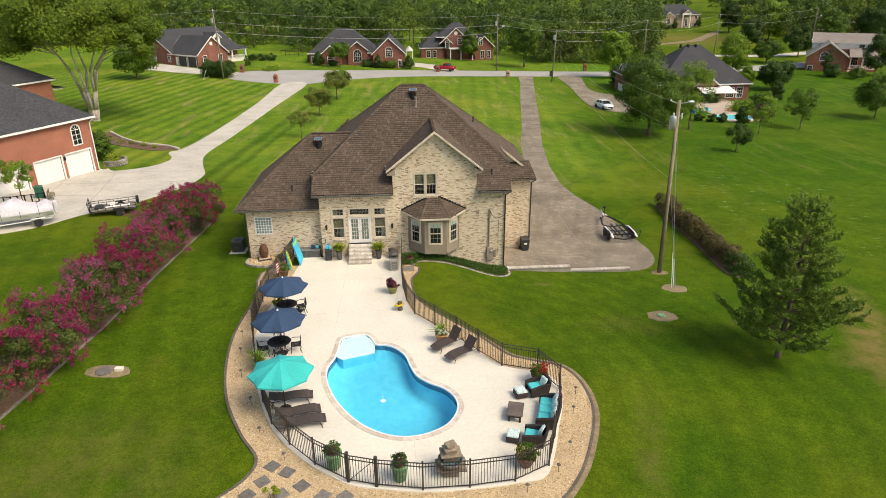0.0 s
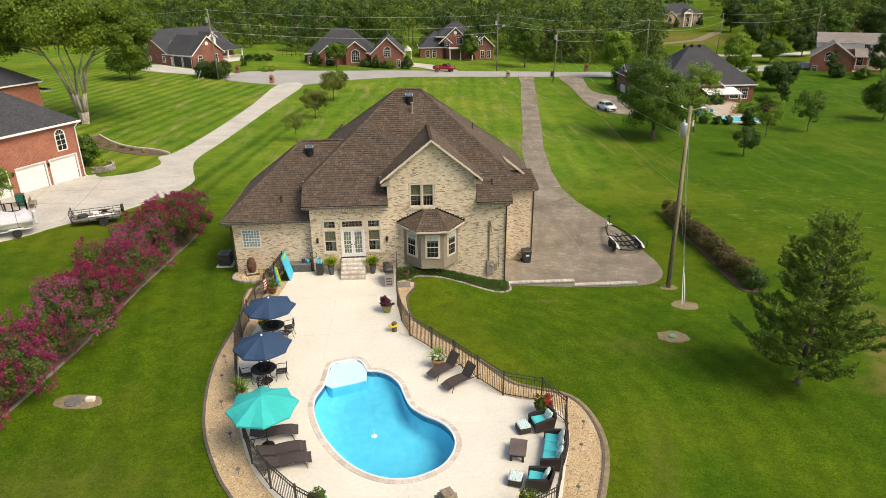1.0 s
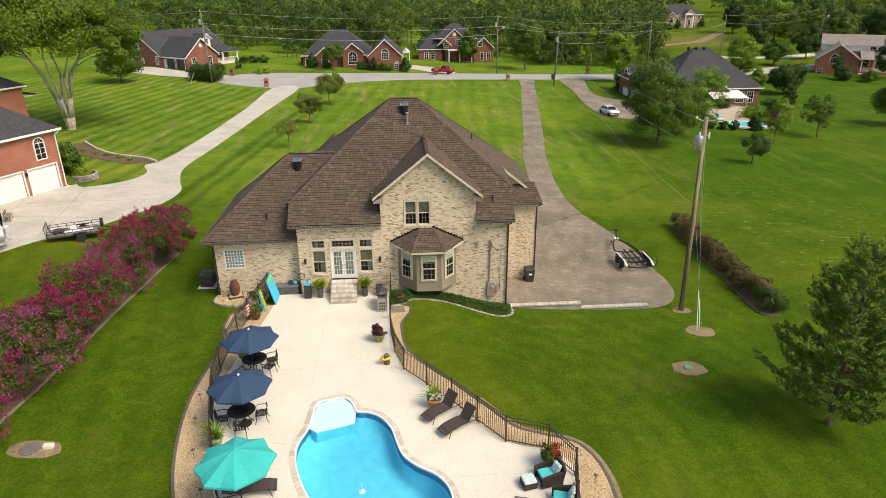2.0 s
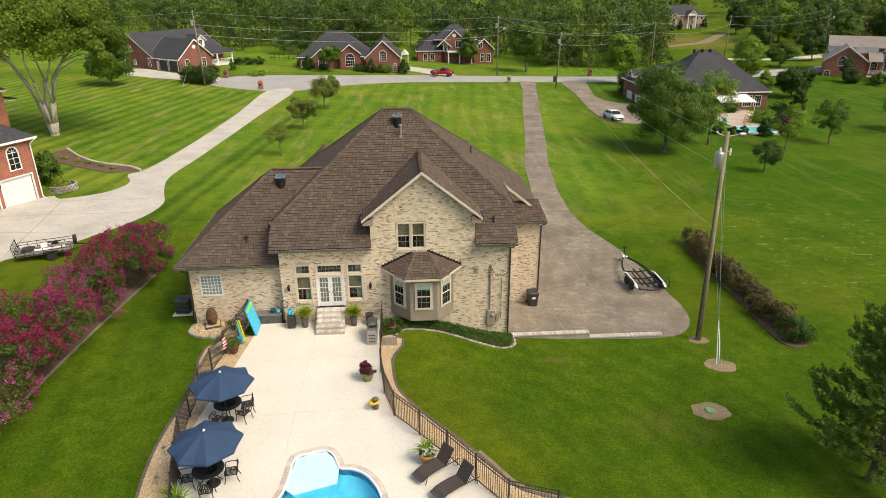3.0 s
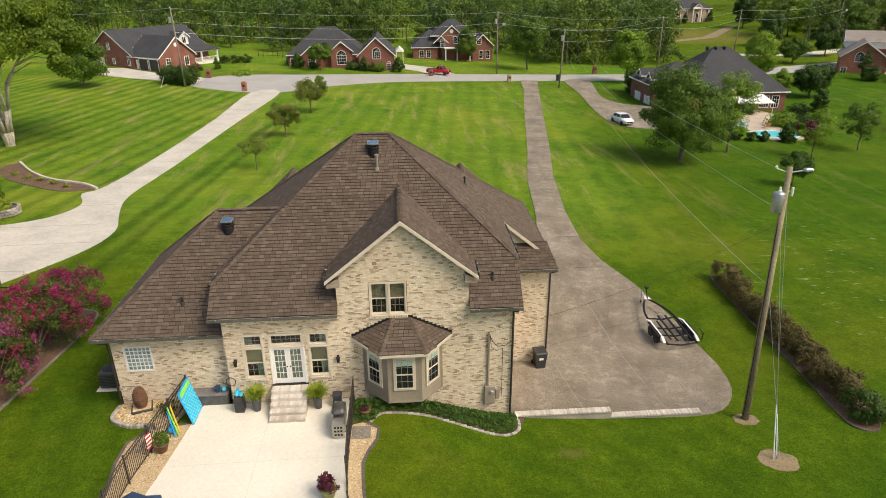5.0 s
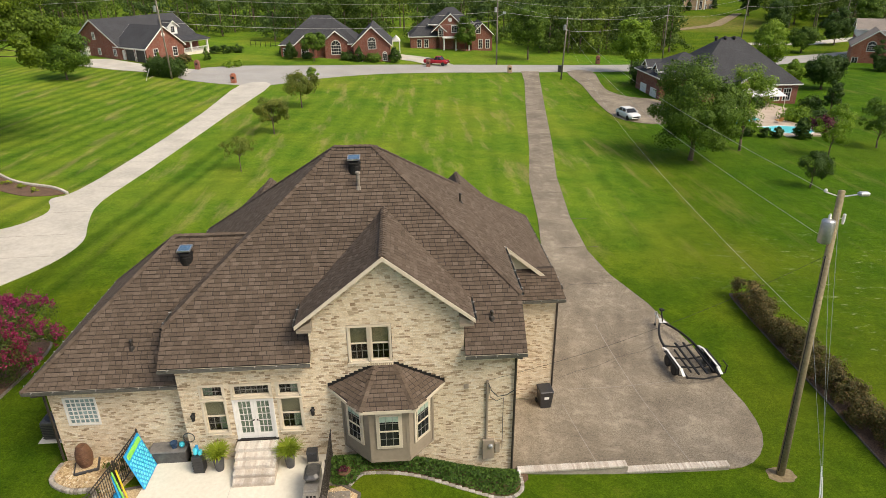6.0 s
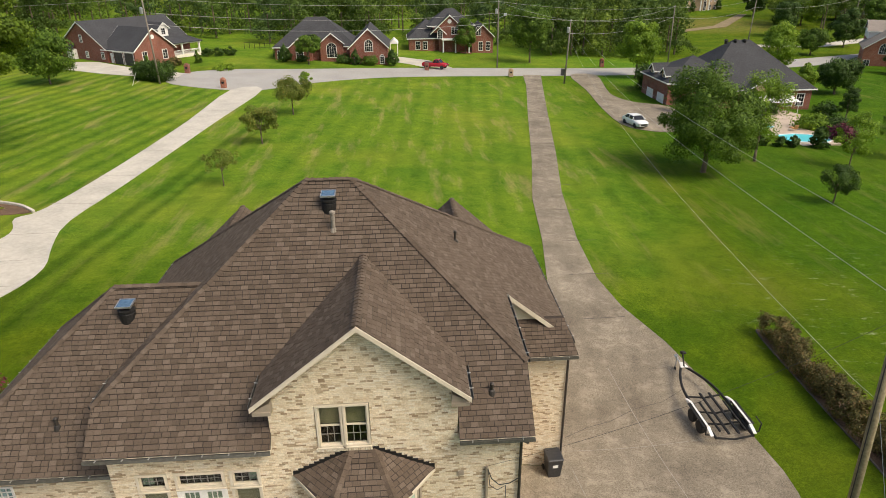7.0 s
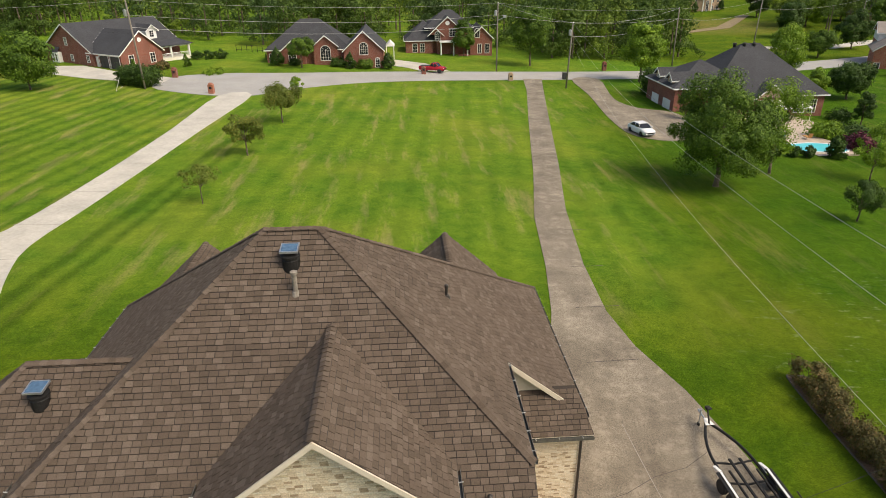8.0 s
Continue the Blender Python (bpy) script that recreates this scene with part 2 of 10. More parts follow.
def aggregate(name, low, high, pale, dark):
    """Old exposed-aggregate concrete: fine stones, pale worn blotches, broad dark stains."""
    m, nt, b = _nodes(name)
    p = _pos(nt)
    f, g, h, k = _noise(nt, p, 15.0, 6.0, 0.85), _noise(nt, p, 1.3, 6.0, 0.72), _noise(nt, p, 0.33, 4.0, 0.6), _noise(nt, p, 0.5, 5.0, 0.65)
    col = _ramp(nt, f, ((0.38, low), (0.62, high)))
    col = _mix(nt, _ramp(nt, g, ((0.50, (0, 0, 0)), (0.70, (0.75,) * 3))), col, pale)
    col = _mix(nt, 1.0, col, _ramp(nt, h, ((0.32, (0.66, 0.64, 0.62)), (0.66, (1.14, 1.14, 1.14)))), "MULTIPLY")
    col = _mix(nt, _ramp(nt, k, ((0.22, (0.7,) * 3), (0.40, (0, 0, 0)))), col, dark)
    nt.links.new(col, b.inputs["Base Color"])
    b.inputs["Roughness"].default_value = 0.88
    nt.links.new(_bump(nt, f, 0.35, 0.02), b.inputs["Normal"])
    return m


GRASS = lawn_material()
CONCRETE = surf("pale_patio_concrete", (0.66, 0.625, 0.525), (0.74, 0.705, 0.605), 6.0, 0.35, 0.75, bump=0.08, stain=0.10)
DRIVE_PALE = surf("pale_drive_concrete", (0.48, 0.45, 0.38), (0.57, 0.54, 0.47), 3.0, 0.3, 0.85, bump=0.15, stain=0.22)
DRIVE_BROWN = aggregate("exposed_aggregate_drive", (0.118, 0.098, 0.069), (0.318, 0.272, 0.202), (0.38, 0.330, 0.250), (0.135, 0.112, 0.084))
ASPHALT = surf("worn_asphalt", (0.32, 0.31, 0.285), (0.41, 0.395, 0.365), 6.0, 0.2, 0.85, bump=0.2, stain=0.15)
GRAVEL = pieces("pea_gravel", ((0.0, (0.30, 0.20, 0.10)), (0.4, (0.52, 0.38, 0.20)), (0.75, (0.66, 0.52, 0.32)), (1.0, (0.75, 0.68, 0.52))), 0.9, 25.0, 0.7, 0.15)
GRAVEL_BED = surf("pea_gravel_bed", (0.36, 0.25, 0.13), (0.66, 0.52, 0.32), 16.0, 0.9, 0.95, bump=0.9, stain=0.2)
EDGING = surf("grey_landscape_edging", (0.10, 0.085, 0.065), (0.17, 0.145, 0.115), 9.0, 0.8, 0.9, bump=0.4, stain=0.3, spread=0.2)
MULCH = surf("brown_mulch", (0.075, 0.043, 0.025), (0.20, 0.125, 0.075), 14.0, 1.0, 0.95, bump=0.9, stain=0.3)
DIRT = surf("bare_dirt", (0.185, 0.14, 0.075), (0.31, 0.245, 0.14), 7.0, 0.9, 0.95, bump=0.5, stain=0.3)
COPING = pieces("pool_coping_stone", ((0.0, (0.54, 0.47, 0.38)), (0.5, (0.63, 0.56, 0.47)), (1.0, (0.72, 0.65, 0.56))), 0.8, 14.0, 0.7, 0.12, 0.2)
POOL_SHELL = surf("blue_pool_shell", (0.09, 0.56, 0.78), (0.14, 0.66, 0.84), 3.0, 0.4, 0.5, bump=0.05, stain=0.12)
POOL_STEP = surf("pale_pool_ledge", (0.50, 0.72, 0.76), (0.60, 0.80, 0.83), 3.0, 0.6, 0.4, bump=0.03, stain=0.05)
POOL_RIM = surf("white_pool_rim", (0.72, 0.76, 0.76), (0.8, 0.82, 0.82), 5.0, 0.6, 0.5, bump=0.03, stain=0.08)
POOL_TILE = surf("dark_blue_waterline_tile", (0.02, 0.10, 0.20), (0.08, 0.27, 0.40), 9.0, 1.5, 0.25, bump=0.1, stain=0.25)
WATER = glassy("pool_water", (0.80, 0.96, 0.99), 0.04, 1.33, 0.25)
FOAM = surf("white_foam", (0.75, 0.85, 0.9), (0.9, 0.95, 0.97), 20.0, 3.0, 0.4, bump=0.4, stain=0.05)
BRICK = pieces("cream_brick", ((0.0, (0.34, 0.245, 0.155)), (0.11, (0.49, 0.385, 0.255)), (0.20, (0.65, 0.53, 0.37)), (0.5, (0.74, 0.625, 0.45)), (0.82, (0.79, 0.69, 0.52)), (1.0, (0.81, 0.73, 0.585))), 0.9, 26.0, 0.5, 0.14, 0.5)
MORTAR = surf("pale_mortar", (0.60, 0.51, 0.385), (0.71, 0.62, 0.485), 20.0, 0.8, 0.95, bump=0.3, stain=0.15)
SHINGLE = pieces("brown_shingle", ((0.0, (0.096, 0.072, 0.053)), (0.3, (0.114, 0.086, 0.064)), (0.8, (0.132, 0.101, 0.076)), (1.0, (0.158, 0.123, 0.094))), 0.93, 45.0, 0.35, 0.12, 0.5, 0.2)
SHINGLE_BASE = surf("roof_underlay", (0.036, 0.028, 0.022), (0.056, 0.044, 0.035), 20.0, 0.8, 0.95, bump=0.2, stain=0.2)
SHINGLE_GREY = pieces("charcoal_shingle", ((0.0, (0.032, 0.034, 0.038)), (0.6, (0.055, 0.057, 0.062)), (1.0, (0.085, 0.087, 0.092))), 0.93, 30.0, 0.3, 0.25, 0.4, 0.25)
TRIM = surf("cream_trim_paint", (0.60, 0.53, 0.41), (0.66, 0.59, 0.47), 5.0, 0.7, 0.6, bump=0.05, stain=0.12)
TAUPE = surf("taupe_panel_paint", (0.27, 0.225, 0.17), (0.31, 0.26, 0.20), 5.0, 0.7, 0.65, bump=0.05, stain=0.12)
WHITE = surf("white_paint", (0.72, 0.71, 0.67), (0.80, 0.79, 0.76), 5.0, 0.6, 0.55, bump=0.05, stain=0.08)
GUTTER = surf("weathered_gutter", (0.10, 0.096, 0.085), (0.16, 0.155, 0.14), 8.0, 0.8, 0.5, 0.3, bump=0.05, stain=0.25)
DOWNSPOUT = surf("dark_bronze_pipe", (0.035, 0.03, 0.025), (0.06, 0.052, 0.045), 8.0, 0.8, 0.5, 0.3, bump=0.05, stain=0.2)
WIRE = surf("weathered_aluminium_wire", (0.36, 0.36, 0.34), (0.48, 0.48, 0.46), 9.0, 1.0, 0.6, 0.2, bump=0.0, stain=0.2)
GALV = surf("galvanised_metal", (0.42, 0.44, 0.46), (0.55, 0.57, 0.6), 9.0, 1.0, 0.4, 0.7, bump=0.1, stain=0.2)
STEEL = surf("stainless_steel", (0.42, 0.40, 0.36), (0.55, 0.53, 0.49), 20.0, 2.0, 0.35, 0.75, bump=0.05, stain=0.15)
BLACK = surf("black_painted_metal", (0.012, 0.0115, 0.011), (0.024, 0.023, 0.022), 15.0, 1.5, 0.55, 0.0, bump=0.05, stain=0.2, spec=0.25)
FENCE_PAINT = surf("dark_bronze_fence_paint", (0.040, 0.034, 0.028), (0.07, 0.06, 0.05), 15.0, 1.2, 0.5, 0.3, bump=0.05, stain=0.2)
RUBBER = surf("black_rubber", (0.015, 0.015, 0.015), (0.03, 0.03, 0.03), 18.0, 2.0, 0.8, bump=0.2, stain=0.2)
PLASTIC_BLACK = surf("black_plastic", (0.025, 0.026, 0.028), (0.045, 0.046, 0.05), 10.0, 1.5, 0.45, bump=0.05, stain=0.15)
WICKER = surf("dark_brown_wicker", (0.016, 0.011, 0.009), (0.055, 0.038, 0.03), 45.0, 2.0, 0.65, bump=0.9, stain=0.2)
SLING = surf("dark_brown_sling_fabric", (0.050, 0.038, 0.034), (0.075, 0.058, 0.052), 40.0, 1.5, 0.8, bump=0.2, stain=0.15)
TURQUOISE = surf("turquoise_cushion_fabric", (0.05, 0.50, 0.52), (0.08, 0.58, 0.60), 25.0, 2.0, 0.85, bump=0.2, stain=0.12)
TEAL = surf("teal_canopy_fabric", (0.02, 0.42, 0.40), (0.035, 0.50, 0.47), 18.0, 1.0, 0.85, bump=0.1, stain=0.12)
NAVY = surf("navy_canopy_fabric", (0.018, 0.048, 0.105), (0.028, 0.065, 0.135), 18.0, 1.0, 0.85, bump=0.1, stain=0.15)
TERRACOTTA = surf("terracotta", (0.42, 0.20, 0.06), (0.55, 0.29, 0.10), 8.0, 2.0, 0.75, bump=0.1, stain=0.2)
CLAY_BROWN = surf("brown_glazed_clay", (0.10, 0.045, 0.022), (0.17, 0.085, 0.045), 8.0, 2.0, 0.5, bump=0.1, stain=0.2)
GLAZE_GREEN = surf("green_glazed_ceramic", (0.10, 0.25, 0.10), (0.22, 0.42, 0.20), 7.0, 2.0, 0.3, bump=0.1, stain=0.25)
GLAZE_OLIVE = surf("olive_glazed_ceramic", (0.20, 0.21, 0.05), (0.30, 0.31, 0.09), 7.0, 2.0, 0.4, bump=0.1, stain=0.2)
STONE = surf("weathered_cast_stone", (0.20, 0.16, 0.11), (0.36, 0.30, 0.22), 9.0, 1.5, 0.85, bump=0.5, stain=0.35, spread=0.2)
SLATE = surf("grey_slate_slab", (0.14, 0.13, 0.12), (0.24, 0.22, 0.20), 7.0, 1.2, 0.85, bump=0.3, stain=0.25, spread=0.25)
STEP_STONE = pieces("whitewashed_step_brick", ((0.0, (0.54, 0.47, 0.39)), (0.5, (0.66, 0.60, 0.52)), (1.0, (0.74, 0.70, 0.63))), 0.9, 22.0, 2.0, 0.25, 0.4)
WOOD_POLE = surf("weathered_pole_wood", (0.20, 0.165, 0.09), (0.34, 0.285, 0.175), 10.0, 0.9, 0.9, bump=0.4, stain=0.3)
WOOD_GREY = surf("grey_weathered_timber", (0.16, 0.14, 0.11), (0.28, 0.25, 0.21), 10.0, 0.9, 0.9, bump=0.4, stain=0.3)
BARK = surf("tree_bark", (0.10, 0.075, 0.05), (0.20, 0.16, 0.11), 9.0, 1.2, 0.95, bump=0.7, stain=0.3)
BARK_PALE = surf("pale_tree_bark", (0.46, 0.41, 0.32), (0.64, 0.58, 0.48), 5.0, 0.9, 0.95, bump=0.5, stain=0.35)
RED_BRICK = brick_far("red_brick_wall", (0.36, 0.105, 0.055), (0.27, 0.075, 0.042), (0.40, 0.26, 0.19))
RED_BRICK_B = brick_far("dark_red_brick_wall", (0.25, 0.075, 0.045), (0.17, 0.05, 0.034), (0.28, 0.18, 0.14))
TAN_BRICK = brick_far("tan_brick_wall", (0.46, 0.33, 0.20), (0.38, 0.26, 0.16), (0.45, 0.36, 0.27))
CREAM_FAR = brick_far("cream_brick_wall", (0.60, 0.48, 0.34), (0.50, 0.38, 0.26), (0.58, 0.48, 0.38), 0.24, 0.08)
PANE = glassy("window_pane", (0.80, 0.82, 0.78))
ROOM_DARK = surf("dim_interior", (0.06, 0.055, 0.05), (0.09, 0.085, 0.075), 2.0, 0.5, 0.9, bump=0.0, stain=0.2)
CURTAIN = surf("sage_curtain_fabric", (0.30, 0.42, 0.34), (0.42, 0.52, 0.44), 6.0, 2.0, 0.9, bump=0.1, stain=0.2)
BLIND = surf("beige_roller_blind", (0.30, 0.27, 0.17), (0.36, 0.33, 0.22), 6.0, 2.0, 0.9, bump=0.05, stain=0.1)
GLASS_BLOCK = surf("glass_block", (0.16, 0.25, 0.26), (0.34, 0.45, 0.45), 9.0, 4.0, 0.15, bump=0.3, stain=0.2, spread=0.2)
SOLAR = surf("blue_solar_cell", (0.05, 0.10, 0.17), (0.10, 0.18, 0.27), 8.0, 3.0, 0.15, bump=0.0, stain=0.1)
LEAF = foliage("broad_leaf", (0.050, 0.104, 0.010), (0.118, 0.205, 0.022), (0.16, 0.25, 0.03))
LEAF_BRIGHT = foliage("bright_leaf", (0.105, 0.190, 0.012), (0.215, 0.345, 0.028), (0.28, 0.42, 0.035))
LEAF_DARK = foliage("dark_leaf", (0.030, 0.066, 0.010), (0.066, 0.125, 0.020))
WOODS = [foliage("woodland_leaf_dark", (0.046, 0.088, 0.012), (0.085, 0.142, 0.022), None, 0.10, 0.7, 1.25),
         foliage("woodland_leaf", (0.066, 0.118, 0.015), (0.116, 0.182, 0.028), (0.15, 0.22, 0.035), 0.10, 0.7, 1.25),
         foliage("woodland_leaf_light", (0.090, 0.148, 0.014), (0.165, 0.236, 0.030), (0.20, 0.27, 0.035), 0.10, 0.7, 1.25),
         foliage("woodland_leaf_bluish", (0.048, 0.094, 0.024), (0.092, 0.150, 0.040), None, 0.10, 0.7, 1.25)]
LEAF_PINE = foliage("pine_needles", (0.080, 0.145, 0.018), (0.190, 0.290, 0.042), (0.25, 0.34, 0.06))
LEAF_OLIVE = foliage("crepe_myrtle_leaf", (0.034, 0.066, 0.012), (0.110, 0.155, 0.026), (0.15, 0.14, 0.03))
LEAF_RUST = foliage("rusty_hedge_leaf", (0.060, 0.068, 0.020), (0.162, 0.128, 0.044), (0.221, 0.128, 0.060))
LEAF_RUSSET = foliage("ornamental_leaf", (0.092, 0.122, 0.018), (0.190, 0.230, 0.040), (0.25, 0.21, 0.05))
LEAF_LIME = foliage("lime_fern_leaf", (0.13, 0.20, 0.015), (0.34, 0.42, 0.04))
IVY = foliage("ivy_leaf", (0.028, 0.070, 0.012), (0.095, 0.180, 0.028))
PETALS = [foliage("magenta_blossom", (0.17, 0.012, 0.062), (0.33, 0.032, 0.135), (0.46, 0.10, 0.25)), foliage("crimson_blossom", (0.17, 0.012, 0.046), (0.33, 0.028, 0.10), (0.44, 0.08, 0.18)), foliage("rose_blossom", (0.20, 0.03, 0.10), (0.36, 0.075, 0.19), (0.52, 0.21, 0.36))]
PETAL_DARK = foliage("maroon_blossom", (0.045, 0.010, 0.018), (0.14, 0.028, 0.055))
PETAL_RED = foliage("red_blossom", (0.30, 0.01, 0.015), (0.5, 0.03, 0.04))
PETAL_WHITE = foliage("white_blossom", (0.65, 0.65, 0.62), (0.85, 0.85, 0.82))
YELLOW = surf("yellow_enamel", (0.70, 0.48, 0.02), (0.80, 0.58, 0.04), 8.0, 2.0, 0.4, bump=0.05, stain=0.1)
BLUE_FOAM = surf("blue_vinyl", (0.01, 0.30, 0.62), (0.02, 0.36, 0.70), 8.0, 2.0, 0.35, bump=0.05, stain=0.08)
AQUA_FOAM = surf("aqua_vinyl", (0.04, 0.55, 0.70), (0.08, 0.62, 0.76), 8.0, 2.0, 0.35, bump=0.05, stain=0.08)
LIME_FOAM = surf("lime_vinyl", (0.20, 0.62, 0.08), (0.26, 0.68, 0.12), 8.0, 2.0, 0.35, bump=0.05, stain=0.08)
CAR_WHITE = surf("white_car_paint", (0.76, 0.77, 0.77), (0.80, 0.81, 0.81), 3.0, 0.5, 0.2, bump=0.0, stain=0.03)
CAR_RED = surf("red_car_paint", (0.36, 0.015, 0.025), (0.42, 0.02, 0.03), 3.0, 0.5, 0.25, bump=0.0, stain=0.06)
GLASS_DARK = surf("tinted_car_glass", (0.012, 0.014, 0.016), (0.02, 0.022, 0.025), 3.0, 1.0, 0.08, bump=0.0, stain=0.05)
TARP = surf("pale_grey_boat_cover", (0.52, 0.50, 0.53), (0.66, 0.64, 0.67), 8.0, 1.2, 0.85, bump=0.25, stain=0.2)
GREEN_BIN = surf("green_bin_plastic", (0.01, 0.10, 0.06), (0.02, 0.14, 0.085), 8.0, 2.0, 0.5, bump=0.05, stain=0.2)
FIELD_STONE = pieces("field_stone", ((0.0, (0.22, 0.20, 0.17)), (0.5, (0.36, 0.33, 0.28)), (1.0, (0.48, 0.45, 0.40))), 0.9, 12.0, 0.7, 0.2)
POOL_FAR = surf("turquoise_pool_shell", (0.06, 0.50, 0.56), (0.10, 0.58, 0.62), 3.0, 0.6, 0.4, bump=0.03, stain=0.06)


# ---- geometry ----
class Shape:
    """Collects vertices and faces of one mesh."""

    def __init__(self):
        self.v, self.f = [], []

    def add(self, verts, faces):
        n = len(self.v)
        self.v += [tuple(p) for p in verts]
        self.f += [tuple(n + i for i in f) for f in faces]
        return self

    def box(self, x0, x1, y0, y1, z0, z1, m=None):
        p = [(x0, y0, z0), (x1, y0, z0), (x1, y1, z0), (x0, y1, z0), (x0, y0, z1), (x1, y0, z1), (x1, y1, z1), (x0, y1, z1)]
        if m is not None:
            p = [m @ Vector(q) for q in p]
        return self.add(p, [(0, 3, 2, 1), (4, 5, 6, 7), (0, 1, 5, 4), (1, 2, 6, 5), (2, 3, 7, 6), (3, 0, 4, 7)])

    def slab(self, x0, x1, y0, y1, z0, z1, r=0.03, m=None):
        """A box with chamfered edges."""
        r = min(r, (x1 - x0) * 0.45, (y1 - y0) * 0.45, (z1 - z0) * 0.45)
        p = []
        for z, s in ((z0, r), (z0 + r, 0), (z1 - r, 0), (z1, r)):
            a, b_, c, d, k = x0 + s, x1 - s, y0 + s, y1 - s, r
            p += [(a + k, c, z), (b_ - k, c, z), (b_, c + k, z), (b_, d - k, z), (b_ - k, d, z), (a + k, d, z), (a, d - k, z), (a, c + k, z)]
        if m is not None:
            p = [m @ Vector(q) for q in p]
        f = [tuple(range(7, -1, -1)), tuple(range(24, 32))]
        for l in range(3):
            f += [(l * 8 + i, l * 8 + (i + 1) % 8, l * 8 + 8 + (i + 1) % 8, l * 8 + 8 + i) for i in range(8)]
        return self.add(p, f)

    def prism(self, poly, z0, z1):
        """An upright prism over a plan polygon (anticlockwise)."""
        n = len(poly)
        self.add([(x, y, z0) for x, y in poly] + [(x, y, z1) for x, y in poly],
                 [tuple(range(n - 1, -1, -1)), tuple(range(n, 2 * n))] + [(i, (i + 1) % n, n + (i + 1) % n, n + i) for i in range(n)])
        return self

    def solid(self, pts, depth):
        """A flat polygon of 3D points, thickened by the vector depth."""
        n = len(pts)
        d = Vector(depth)
        self.add([Vector(p) for p in pts] + [Vector(p) + d for p in pts],
                 [tuple(range(n)), tuple(range(2 * n - 1, n - 1, -1))] + [(i, n + i, n + (i + 1) % n, (i + 1) % n) for i in range(n)])
        return self

    def rod(self, a, b, r0, r1=None, n=8):
        a, b = Vector(a), Vector(b)
        r1 = r0 if r1 is None else r1
        q = (b - a).to_track_quat("Z", "Y")
        ring = [(math.cos(2 * math.pi * i / n), math.sin(2 * math.pi * i / n)) for i in range(n)]
        p = [a + q @ Vector((c * r0, s * r0, 0)) for c, s in ring] + [b + q @ Vector((c * r1, s * r1, 0)) for c, s in ring]
        return self.add(p, [(i, (i + 1) % n, n + (i + 1) % n, n + i) for i in range(n)] + [tuple(range(n - 1, -1, -1)), tuple(range(n, 2 * n))])

    def tube(self, pts, r, n=6):
        """One bent pipe along the points."""
        pts = [Vector(p) for p in pts]
        rings, k = len(pts), len(self.v)
        q = None
        for i, p in enumerate(pts):
            d = (pts[min(rings - 1, i + 1)] - pts[max(0, i - 1)]).normalized()
            q = d.to_track_quat("Z", "Y") if q is None else (q @ Vector((0, 0, 1))).rotation_difference(d) @ q
            self.v += [tuple(p + q @ Vector((r * math.cos(2 * math.pi * j / n), r * math.sin(2 * math.pi * j / n), 0))) for j in range(n)]
        for i in range(rings - 1):
            o = k + i * n
            self.f += [(o + j, o + (j + 1) % n, o + n + (j + 1) % n, o + n + j) for j in range(n)]
        self.f += [tuple(k + j for j in range(n - 1, -1, -1)), tuple(k + (rings - 1) * n + j for j in range(n))]
        return self

    def lathe(self, profile, n=20, at=(0, 0, 0), m=None):
        """Turns (radius, height) pairs round the upright axis."""
        p = []
        for r, z in profile:
            p += [Vector((at[0] + r * math.cos(2 * math.pi * i / n), at[1] + r * math.sin(2 * math.pi * i / n), at[2] + z)) for i in range(n)]
        if m is not None:
            p = [m @ q for q in p]
        f = []
        for l in range(len(profile) - 1):
            f += [(l * n + i, l * n + (i + 1) % n, l * n + n + (i + 1) % n, l * n + n + i) for i in range(n)]
        f += [tuple(range(n - 1, -1, -1)), tuple(range((len(profile) - 1) * n, len(profile) * n))]
        return self.add(p, f)

    def leaves(self, centres, sizes, rng, flat=0.0, wide=0.55):
        """Small leaf blades at each centre; where a centre carries a direction, the blade faces roughly that way; flat lays them level."""
        c = np.asarray(centres)
        n = len(c)
        d = rng.normal(size=(n, 3))
        d[:, 2] *= 1 - flat
        w = rng.normal(size=(n, 3))
        w[:, 2] *= 1 - flat
        if c.shape[1] == 6:
            o = c[:, 3:] + rng.normal(size=(n, 3)) * 0.38
            o /= np.linalg.norm(o, axis=1)[:, None]
            d -= o * (d * o).sum(1)[:, None]
            w = np.cross(o, d)
        u = d / np.linalg.norm(d, axis=1)[:, None]
        w -= u * (w * u).sum(1)[:, None]
        w /= np.linalg.norm(w, axis=1)[:, None]
        s = np.asarray(sizes)[:, None]
        c = c[:, :3]
        p = np.stack([c - u * s, c + w * s * wide, c + u * s, c - w * s * wide], 1).reshape(-1, 3)
        k = len(self.v)
        self.v += p.tolist()
        self.f += [(k + 4 * i, k + 4 * i + 1, k + 4 * i + 2, k + 4 * i + 3) for i in range(n)]
        return self

    def weld(self):
        """Joins corners that lie in one place."""
        seen, to = {}, []
        for p in self.v:
            to.append(seen.setdefault((round(p[0], 4), round(p[1], 4), round(p[2], 4)), len(seen)))
        self.v = [tuple(k) for k in seen]
        self.f = [g for g in (tuple(dict.fromkeys(to[i] for i in f)) for f in self.f) if len(g) > 2]
        return self

    def mesh(self, name, material, smooth=False):
        me = bpy.data.meshes.new(name)
        me.from_pydata(self.v, [], self.f)
        me.materials.append(material)
        if smooth:
            me.polygons.foreach_set("use_smooth", [True] * len(me.polygons))
        me.update()
        return me


def part(name, shape, material, parent, label="", smooth=False):
    """Links a shape as one mesh object under a thing or a part."""
    ob = new(name, shape.mesh(name, material, smooth))
    ob.parent = parent
    if label:
        tagged(ob, label)
    return ob


